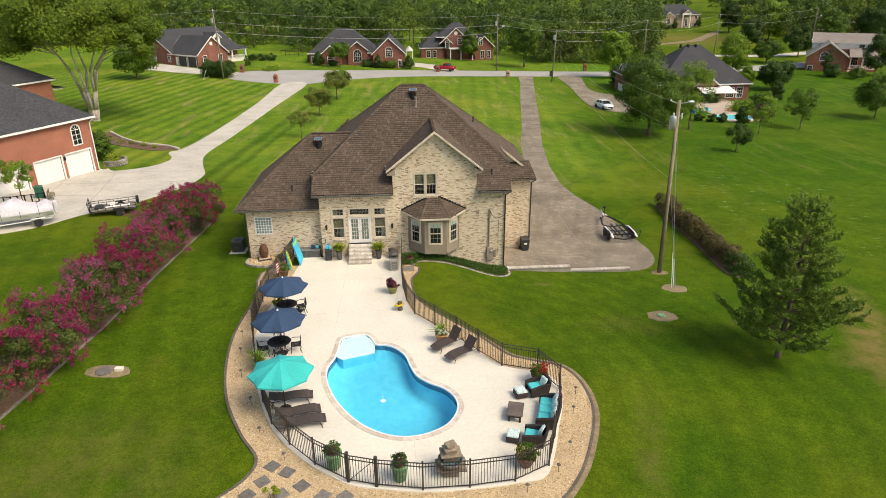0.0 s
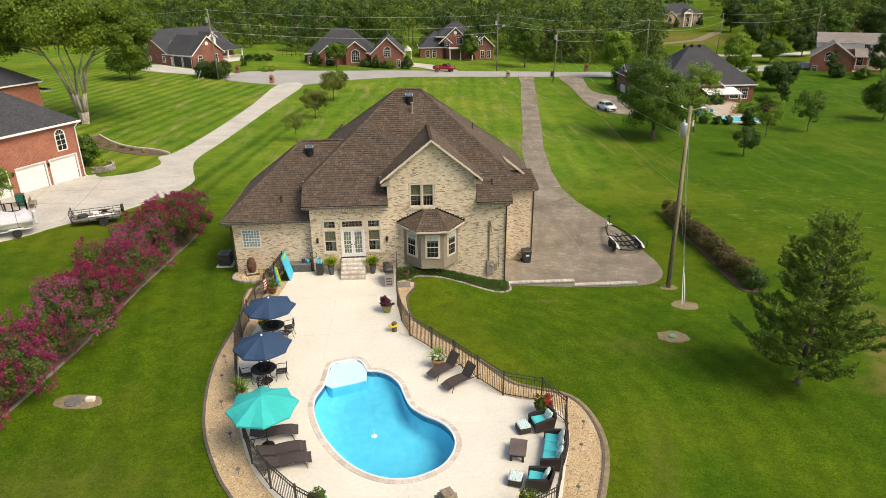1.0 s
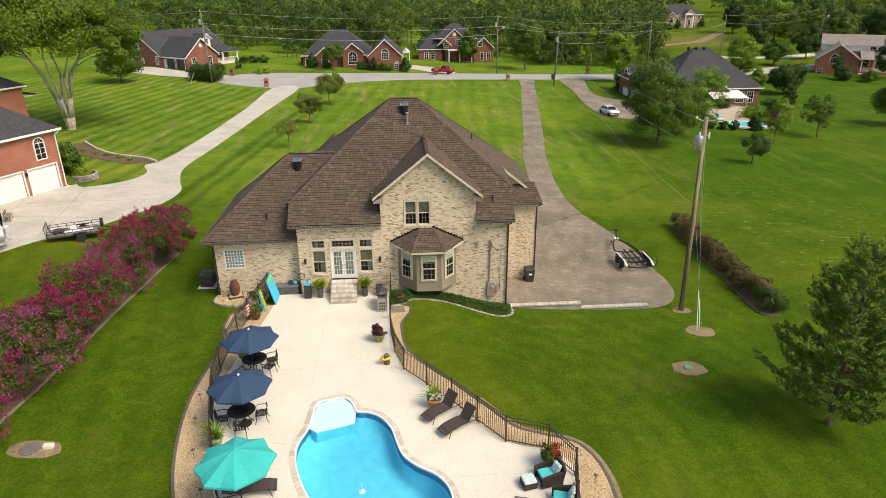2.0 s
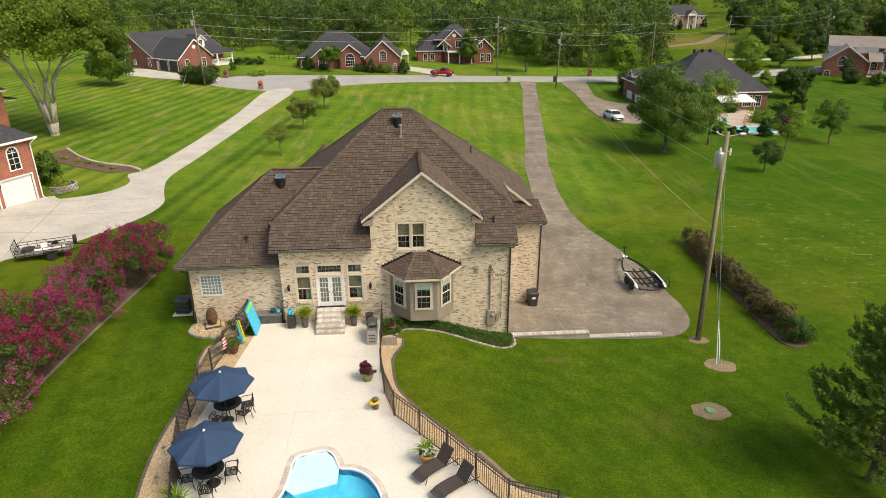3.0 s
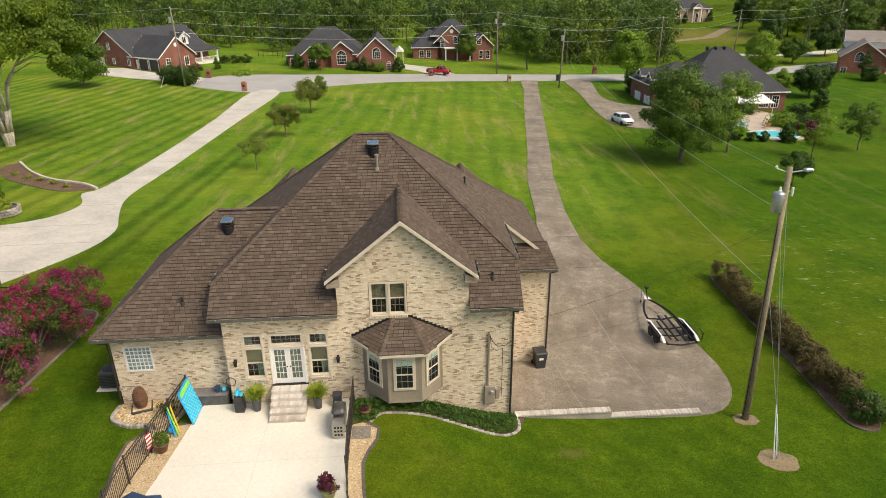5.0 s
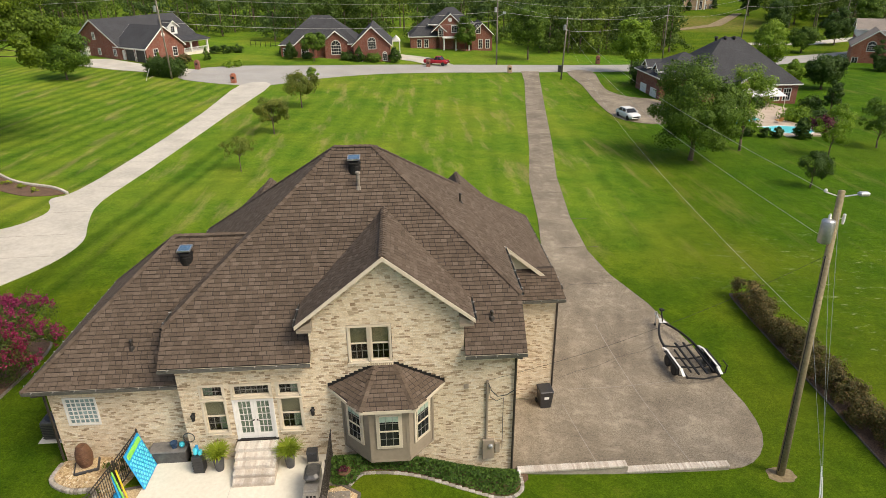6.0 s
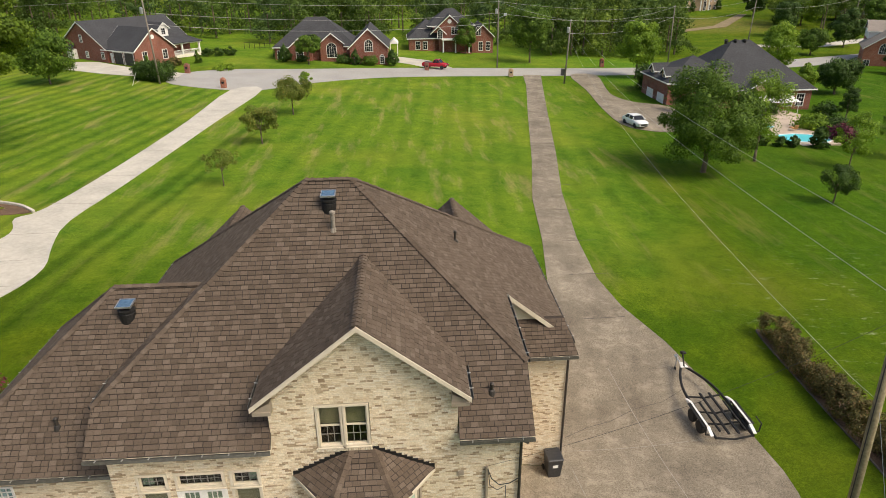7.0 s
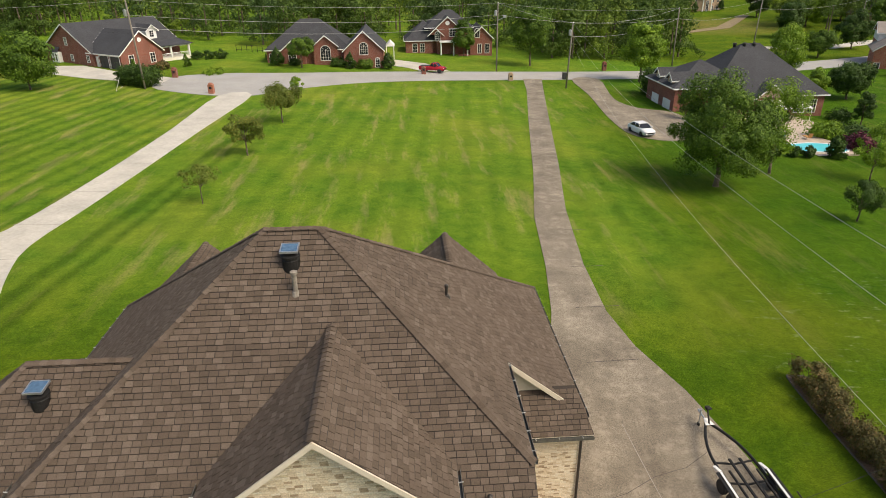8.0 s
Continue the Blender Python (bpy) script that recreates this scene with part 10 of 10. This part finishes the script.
# open utility trailer
zu = ground(-25.6, 52.2)
ut = thing("utility_trailer", at(-25.6, 52.1, zu, 20), "black mesh-sided utility trailer carrying a white plank", "trailer")
part("deck", Shape().slab(-1.8, 1.8, -0.9, 0.9, 0.50, 0.56, 0.01), WOOD_GREY, ut, "grey timber deck")
for z in (0.6, 0.82, 1.02):
    for sy in (-1, 1):
        part("side_rail", Shape().rod((-1.8, sy * 0.92, z), (1.8, sy * 0.92, z), 0.02), BLACK, ut)
    part("end_rail", Shape().rod((-1.8, -0.92, z), (-1.8, 0.92, z), 0.02), BLACK, ut)
for x in np.linspace(-1.8, 1.8, 7):
    for sy in (-1, 1):
        part("stake", Shape().rod((x, sy * 0.92, 0.5), (x, sy * 0.92, 1.04), 0.02), BLACK, ut)
gate = Shape().tube([(-1.85, -0.9, 0.55), (-1.95, -0.9, 1.35), (-1.95, 0.9, 1.35), (-1.85, 0.9, 0.55)], 0.025, 6)
for k in range(8):
    gate.rod((-1.87, -0.8 + k * 0.23, 0.55), (-1.95, -0.8 + k * 0.23, 1.35), 0.012, 0.012, 5)
part("tail_gate", gate, BLACK, ut, "upright mesh tail gate")
for sy in (-1, 1):
    m = pose(0.5, sy * 1.08, 0.34, 90)
    ty = part("tyre", Shape().lathe([(0.19, -0.1), (0.33, -0.1), (0.34, 0), (0.33, 0.1), (0.19, 0.1)], 18, (0, 0, 0), m), RUBBER, ut)
    part("rim", Shape().lathe([(0.19, -0.07), (0.08, -0.09), (0.08, 0.09), (0.19, 0.07)], 14, (0, 0, 0), m), WHITE, ty)
    part("fender", Shape().slab(0.05, 0.95, sy * 1.08 - 0.13, sy * 1.08 + 0.13, 0.70, 0.74, 0.01), BLACK, ut)
m = pose(1.95, 0.5, 0.9, 0, 90)
sp = part("spare_tyre", Shape().lathe([(0.19, -0.1), (0.33, -0.1), (0.34, 0), (0.33, 0.1), (0.19, 0.1)], 18, (0, 0, 0), m), RUBBER, ut)
part("rim", Shape().lathe([(0.19, -0.06), (0.08, -0.08), (0.08, 0.08), (0.19, 0.06)], 14, (0, 0, 0), m), WHITE, sp)
part("tongue", Shape().tube([(1.8, 0.6, 0.5), (3.0, 0, 0.5), (1.8, -0.6, 0.5)], 0.035, 6), BLACK, ut)
part("plank", Shape().slab(-1.2, 1.3, -0.15, 0.2, 0.57, 0.64, 0.01, pose(0, 0, 0, 0, 0, 6)), WHITE, ut, "white plank on the deck")
part("box", Shape().slab(-0.3, 0.1, 0.2, 0.6, 0.57, 0.9, 0.03), WHITE, ut)
part("box", Shape().slab(-1.5, -0.7, -0.3, 0.5, 0.57, 0.85, 0.1), PLASTIC_BLACK, ut)
t = thing("wheelie_bin", at(-34.1, 56.5, ground(-34.1, 56.5) + 0.05, 20), "dark green wheeled bin with an open-topped lid", "bin")
part("body", Shape().slab(-0.32, 0.32, -0.35, 0.35, 0.05, 1.0, 0.04), GREEN_BIN, t)
part("lid", Shape().slab(-0.35, 0.35, -0.40, 0.38, 1.0, 1.09, 0.03), GREEN_BIN, t)
t = thing("garden_bench", at(-32.9, 56.2, ground(-32.9, 56.2) + 0.05, 110), "small brown wooden bench beside a drive", "bench")
part("seat", Shape().slab(-0.6, 0.6, -0.22, 0.22, 0.42, 0.47, 0.01), WOOD_POLE, t)
part("backrest", Shape().slab(-0.6, 0.6, 0.2, 0.25, 0.55, 0.85, 0.01), WOOD_POLE, t)
for x in (-0.52, 0.52):
    part("leg", Shape().box(x - 0.03, x + 0.03, -0.2, -0.14, 0, 0.42), WOOD_POLE, t)
    part("leg", Shape().box(x - 0.03, x + 0.03, 0.19, 0.25, 0, 0.85), WOOD_POLE, t)
tree(-37.0, 54.5, 5.6, 2.1, LEAF, "small leafy tree beside a garage drive", 71, 0.3, 40, 50, 0.15, 0.07)
tree(-34.6, 54.6, 4.4, 1.5, LEAF_BRIGHT, "small young tree beside a garage drive", 72, 0.35, 24, 45, 0.13, 0.05)
shrub(-34.4, 70.9, 1.05, 1.05, 3.3, LEAF, "tall clipped cylindrical evergreen shrub", 73, 40, 70, 0.12)
wall_c = thing("stone_planter", at(-32.3, 68.9, ground(-32.3, 68.9)), "curved grey stone planter wall with a lime shrub", "planter")
for row in range(3):
    for k in range(12):
        a = radians(-110 + 18 * k + 9 * (row % 2))
        m = pose(1.25 * math.cos(a), 1.25 * math.sin(a), 0.10 + row * 0.22, 0, 0, math.degrees(a) + 90)
        part("stone", Shape().slab(-0.19, 0.19, -0.12, 0.12, -0.10, 0.10, 0.03, m), FIELD_STONE, wall_c)
shrub(-32.4, 69.0, 0.9, 0.9, 1.2, LEAF_LIME, "lime-yellow low shrub in a stone planter", 74, 20, 60, 0.08)
nbed = spline([(-27.6, 76.0), (-29.4, 77.3), (-33.0, 78.6), (-36.0, 81.0), (-39.0, 84.6), (-40.0, 82.6), (-37.5, 79.0), (-34.0, 76.8), (-30.5, 75.2)], 4)
single("mulch_bed_neighbour", drape(nbed, 1.2, 0.05, 0.15), MULCH, "curved brown planting bed along a lawn", "mulch bed", kind="structure")
nb_e = thing("stone_border", at(-33.0, 78.6, ground(-33, 78.6)), "pale stone border of a curved planting bed", "border", kind="structure")
ln = spline([(-27.4, 75.9), (-29.4, 77.4), (-33.0, 78.75), (-36.1, 81.2), (-39.1, 84.8)], 9, False)
for a, b in zip(ln, ln[1:]):
    d = Vector((b[0] - a[0], b[1] - a[1], 0))
    m = Matrix.Translation(((a[0] + b[0]) / 2, (a[1] + b[1]) / 2, ground((a[0] + b[0]) / 2, (a[1] + b[1]) / 2))) @ d.to_track_quat("X", "Z").to_matrix().to_4x4()
    under("border_stone", Shape().slab(-d.length * 0.48, d.length * 0.48, -0.12, 0.12, -0.1, 0.25, 0.04, m), DRIVE_PALE, nb_e)
for k in range(5):
    shrub(-30.5 - k * 1.7, 76.4 + k * 0.95, 0.4, 0.4, 0.45, LEAF_LIME, "small yellow-green bedding plant", 420 + k, 8, 30, 0.07)

# pale joints of the drives
def seam(pts, mat_, w, name, label):
    s = Shape()
    for a, b in zip(pts, pts[1:]):
        n = max(1, int(math.dist(a, b) / 1.2))
        for i in range(n):
            p = [a[k] + (b[k] - a[k]) * i / n for k in (0, 1)]
            q = [a[k] + (b[k] - a[k]) * (i + 1) / n for k in (0, 1)]
            d = Vector((q[0] - p[0], q[1] - p[1], 0)).normalized().cross(Vector((0, 0, 1))) * w
            s.add([(p[0] - d.x, p[1] - d.y, ground(*p) + 0.062), (q[0] - d.x, q[1] - d.y, ground(*q) + 0.062), (q[0] + d.x, q[1] + d.y, ground(*q) + 0.062), (p[0] + d.x, p[1] + d.y, ground(*p) + 0.062)], [(0, 1, 2, 3)])
    return single(name, s, mat_, label, "joint", kind="structure")


J_PALE = surf("pale_joint_filler", (0.30, 0.27, 0.23), (0.38, 0.345, 0.30), 9.0, 1.0, 0.9, bump=0.0)
J_DARK = surf("dark_joint_dirt", (0.33, 0.31, 0.26), (0.41, 0.385, 0.33), 9.0, 1.0, 0.9, bump=0.0)
J_CRACK = surf("dark_crack", (0.07, 0.058, 0.048), (0.11, 0.09, 0.075), 9.0, 1.0, 0.9, bump=0.0)
seam([(11.0, 40.0), (10.6, 45.2)], J_PALE, 0.014, "drive_joint", "pale joint across the parking pad")
seam([(15.2, 40.0), (14.9, 46.0), (14.6, 53.0)], J_PALE, 0.014, "drive_joint", "pale joint across the parking pad")
seam([(10.1, 46.5), (14.8, 46.8), (19.7, 47.2)], J_PALE, 0.012, "drive_joint", "pale joint across the parking pad")
seam([(10.8, 47.5), (12.2, 48.3), (13.4, 48.7), (15.0, 49.6), (16.6, 50.0), (18.2, 51.0)], J_CRACK, 0.014, "drive_crack", "dark crack across the parking pad")
for y in (58, 64, 70, 77, 84, 92, 100, 109, 118, 128, 138):
    k = (y - 58) / 95
    seam([(12.0 + 14.6 * k + (2.2 if y < 75 else 1.7), y), (17.0 + 12.0 * k + (0.3 if y < 75 else 0.0), y + 0.2)], J_CRACK, 0.03, "drive_joint", "dark joint across the long drive")
for a, b in (((-33.5, 65), (-23.2, 66.5)), ((-35.5, 60.8), (-22.3, 62.5)), ((-37.2, 57.2), (-24.6, 57.0)), ((-28.6, 52.0), (-30.8, 65.8)), ((-32.6, 47.5), (-34.6, 62.5)), ((-27.0, 71), (-23.5, 71.5)), ((-27.0, 78), (-23.4, 78)), ((-26.2, 86), (-22.8, 86)), ((-25.6, 95), (-22.1, 95)), ((-25.0, 105), (-21.4, 105)), ((-24.6, 116), (-20.7, 116))):
    seam([a, b], J_DARK, 0.04, "drive_joint", "dark joint across the pale drive")

# mailboxes, bins, cars along the street
def pillar(x, y, h, material, label, arch=True):
    t = thing("mailbox_pillar", at(x, y, ground(x, y)), label, "mailbox", "mailboxes")
    part("pillar", Shape().slab(-0.42, 0.42, -0.42, 0.42, -0.3, h, 0.04), material, t)
    part("cap", Shape().slab(-0.48, 0.48, -0.48, 0.48, h, h + 0.12, 0.05).lathe([(0.42, h + 0.1), (0.35, h + 0.3), (0.1, h + 0.42)], 12), material, t)
    part("box", Shape().slab(-0.2, 0.2, -0.5, -0.4, h * 0.6, h * 0.85, 0.03), BLACK, t)


pillar(-25.7, 133.6, 1.3, RED_BRICK, "red-brick mailbox pillar with a rounded cap")
pillar(-35.6, 147.6, 1.4, RED_BRICK_B, "dark brick mailbox pillar")
pillar(25.3, 151.2, 1.2, TAN_BRICK, "tan stone mailbox pillar")
pillar(48.2, 166.8, 1.5, RED_BRICK_B, "dark brick mailbox pillar")
pillar(9.0, 156.9, 1.2, RED_BRICK_B, "dark brick mailbox pillar")
t = thing("wheelie_bin", at(36.4, 154.0, ground(36.4, 154.0)), "black wheeled rubbish bin at the kerb", "bin")
part("body", Shape().slab(-0.4, 0.4, -0.4, 0.4, 0.05, 1.2, 0.05), PLASTIC_BLACK, t)
part("lid", Shape().slab(-0.44, 0.44, -0.45, 0.43, 1.2, 1.32, 0.04), PLASTIC_BLACK, t)


def car(m, paint, label, truck=False):
    t = thing("pickup_truck" if truck else "car", m, label, "truck" if truck else "car")
    L, W = (5.4, 1.9) if truck else (4.7, 1.82)
    def sec(x, w, z0, z1):
        return [(x, -w * 0.92, z0), (x, -w, z0 + 0.2), (x, -w, z1 - 0.15), (x, -w * 0.9, z1), (x, w * 0.9, z1), (x, w, z1 - 0.15), (x, w, z0 + 0.2), (x, w * 0.92, z0)]
    w = W / 2
    k = 0.25 if truck else 0.0
    part("body", loft([sec(-L / 2, w * 0.85, 0.35 + k, 0.85 + k), sec(-L / 2 + 0.25, w * 0.97, 0.25 + k, 0.98 + k), sec(-0.4, w, 0.22 + k, 1.0 + k), sec(L / 2 - 1.1, w * 0.98, 0.24 + k, 0.94 + k), sec(L / 2 - 0.25, w * 0.93, 0.28 + k, 0.82 + k), sec(L / 2, w * 0.75, 0.35 + k, 0.66 + k)]), paint, t, "", True)
    x0, x1, x2, x3 = ((-0.3, 0.0, 0.95, 1.5) if truck else (-1.75, -1.05, 0.35, 1.1))
    top = (1.85 if truck else 1.45)
    zb = 0.97 + k
    def cab(x, ww, z):
        return [(x, -ww, zb), (x, -ww * 0.96, (zb + z) / 2), (x, -ww * 0.78, z), (x, ww * 0.78, z), (x, ww * 0.96, (zb + z) / 2), (x, ww, zb)]
    part("glass", loft([cab(x0, w * 0.9, zb + 0.02), cab(x1, w * 0.92, top - 0.03), cab(x2, w * 0.92, top - 0.03), cab(x3, w * 0.88, zb + 0.02)]), GLASS_DARK, t, "dark tinted glass")
    part("roof", Shape().slab(x1 - 0.02, x2 + 0.02, -w * 0.74, w * 0.74, top - 0.05, top + 0.02, 0.03), paint, t)
    for sy in (-1, 1):
        part("pillar", Shape().rod((x1, sy * w * 0.76, top - 0.02), (x0, sy * w * 0.9, zb), 0.04, 0.04, 5).rod((x2, sy * w * 0.76, top - 0.02), (x3, sy * w * 0.9, zb), 0.035, 0.035, 5).rod(((x1 + x2) / 2, sy * w * 0.78, top - 0.02), ((x1 + x2) / 2, sy * w * 0.95, zb), 0.04, 0.04, 5), paint, t)
        part("mirror", Shape().slab(x3 - 0.35, x3 - 0.2, sy * (w + 0.08) - 0.08, sy * (w + 0.08) + 0.08, zb, zb + 0.14, 0.03), paint, t)
        part("headlight", Shape().slab(L / 2 - 0.22, L / 2 - 0.04, sy * w * 0.66 - 0.18, sy * w * 0.66 + 0.18, 0.60 + k, 0.72 + k, 0.03), GALV, t)
        part("tail_light", Shape().slab(-L / 2 - 0.01, -L / 2 + 0.1, sy * w * 0.7 - 0.12, sy * w * 0.7 + 0.12, 0.7 + k, 0.85 + k, 0.02), CAR_RED, t)
        for x in (-L / 2 + 0.95, L / 2 - 0.95):
            r = 0.40 if truck else 0.33
            m2 = pose(x, sy * (w - 0.08), r, 90)
            ty = part("tyre", Shape().lathe([(r * 0.6, -0.11), (r * 0.95, -0.11), (r, 0), (r * 0.95, 0.11), (r * 0.6, 0.11)], 18, (0, 0, 0), m2), RUBBER, t)
            part("rim", Shape().lathe([(r * 0.62, -0.10), (r * 0.2, -0.11), (r * 0.2, 0.11), (r * 0.62, 0.10)], 14, (0, 0, 0), m2), GALV, ty)
    part("grille", Shape().slab(L / 2 - 0.03, L / 2 + 0.02, -0.45, 0.45, 0.42 + k, 0.58 + k, 0.02), BLACK, t)
    if truck:
        part("bed", Shape().box(-L / 2 + 0.15, -0.35, -w + 0.12, w - 0.12, 1.26, 1.262), BLACK, t, "dark open load bed")
    return t


car(at(36.3, 110.9, ground(36.3, 110.9) + 0.06, -80), CAR_WHITE, "white saloon car parked on a brown drive")
car(at(10.9, 159.3, ground(10.9, 159.3) + 0.05, -25), CAR_RED, "dark red pickup truck parked by the street", True)

# air conditioner behind the wing, poolside pieces of the far pool
t = thing("air_conditioner", at(-12.7, 42.6, ground(-12.7, 42.6)), "grey outdoor air-conditioning unit beside the wing wall", "air conditioner")
part("pad", Shape().slab(-0.6, 0.6, -0.6, 0.6, -0.2, 0.08, 0.02), CONCRETE, t)
part("case", Shape().slab(-0.42, 0.42, -0.42, 0.42, 0.08, 1.0, 0.04), GUTTER, t)
for k in range(8):
    part("louvre", Shape().box(-0.43, 0.43, -0.432, -0.42, 0.18 + k * 0.09, 0.22 + k * 0.09), PLASTIC_BLACK, t)
part("fan_grille", Shape().lathe([(0.34, 1.0), (0.34, 1.02), (0.1, 1.04)], 18), PLASTIC_BLACK, t)
for i, (x, y, mt) in enumerate(((53.5, 109.0, AQUA_FOAM), (55.2, 109.6, AQUA_FOAM), (51.6, 107.6, BLUE_FOAM), (58.2, 108.6, TERRACOTTA))):
    t = thing("deck_chair", at(x, y, -3.7, 30 * i), "coloured deck chair beside a far pool", "chair", "far pool chairs")
    part("seat", Shape().slab(-0.3, 0.7, -0.3, 0.3, 0.3, 0.4, 0.03), mt, t)
    part("backrest", Shape().slab(-0.1, 0.0, -0.3, 0.3, 0.35, 1.0, 0.03, pose(-0.3, 0, 0, 0, -20)), mt, t)
    for xx in (-0.25, 0.6):
        for yy in (-0.25, 0.25):
            part("leg", Shape().rod((xx, yy, 0), (xx, yy, 0.32), 0.02, 0.02, 5), WHITE, t)

t = thing("yard_marker", at(-40.3, 133.4, ground(-40.3, 133.4)), "thin white bent metal marker standing in the lawn", "marker")
part("rod", Shape().tube([(0.9, 0, 2.2), (0, 0, 0.15), (1.2, 0, 0.9)], 0.035, 6), WHITE, t)


# ---- pieces: the bricks and roof tabs ----
def scatter(items, faces, near, name, rest_name, material, parent, rest_label):
    """The pieces that near() picks (300 at most) stand alone; the rest is one mesh."""
    rest, alone = Shape(), 0
    shared = {}
    for p in items:
        c = sum(p, Vector()) / len(p)
        if alone < 300 and near(c):
            under(name, Shape().add(p, faces), material, parent)
            alone += 1
        else:
            rest.add(p, faces)
    if rest.v:
        ob = under(rest_name, rest, material, parent, rest_label)
        tagged(ob, kind="stuff")


scatter(brickwork(FRONT, -1.6, GABLE_TOP, facade_spans), BRICK_FACES, lambda c: c.z > 6.15 and abs(c.x - GABLE_X) < 2.2, "brick", "bricks", BRICK, wall_front, "cream, tan and brown bricks")
scatter(brickwork(GARAGE, -0.5, 3.55, lambda z: minus(-11.35, -6.07, garage_holes, z), seed=2), BRICK_FACES, lambda c: False, "brick", "bricks", BRICK, wall_garage, "cream, tan and brown bricks")
scatter(brickwork(EAST, -2.8, 3.85, lambda z: [(7.12, 10.0)], seed=3), BRICK_FACES, lambda c: False, "brick", "bricks", BRICK, wall_east, "cream, tan and brown bricks")
tabs = []
for i, (key, poly) in enumerate(planes.items()):
    tabs += shingles(poly, seed=10 + i)
scatter(tabs, TAB_FACES, lambda c: 41.3 < c.y < 42.9 and -6.6 < c.x < -0.8 and c.z < front_z(c.y) + 0.1, "shingle", "shingles", SHINGLE, roof, "brown slate-look shingles in courses")
bay_tabs = []
for i, (key, poly) in enumerate(bay_roof.items()):
    bay_tabs += shingles(poly, 0.17, 0.24, seed=40 + i)
scatter(bay_tabs, TAB_FACES, lambda c: True, "shingle", "shingles", SHINGLE, bay_top, "brown shingles")
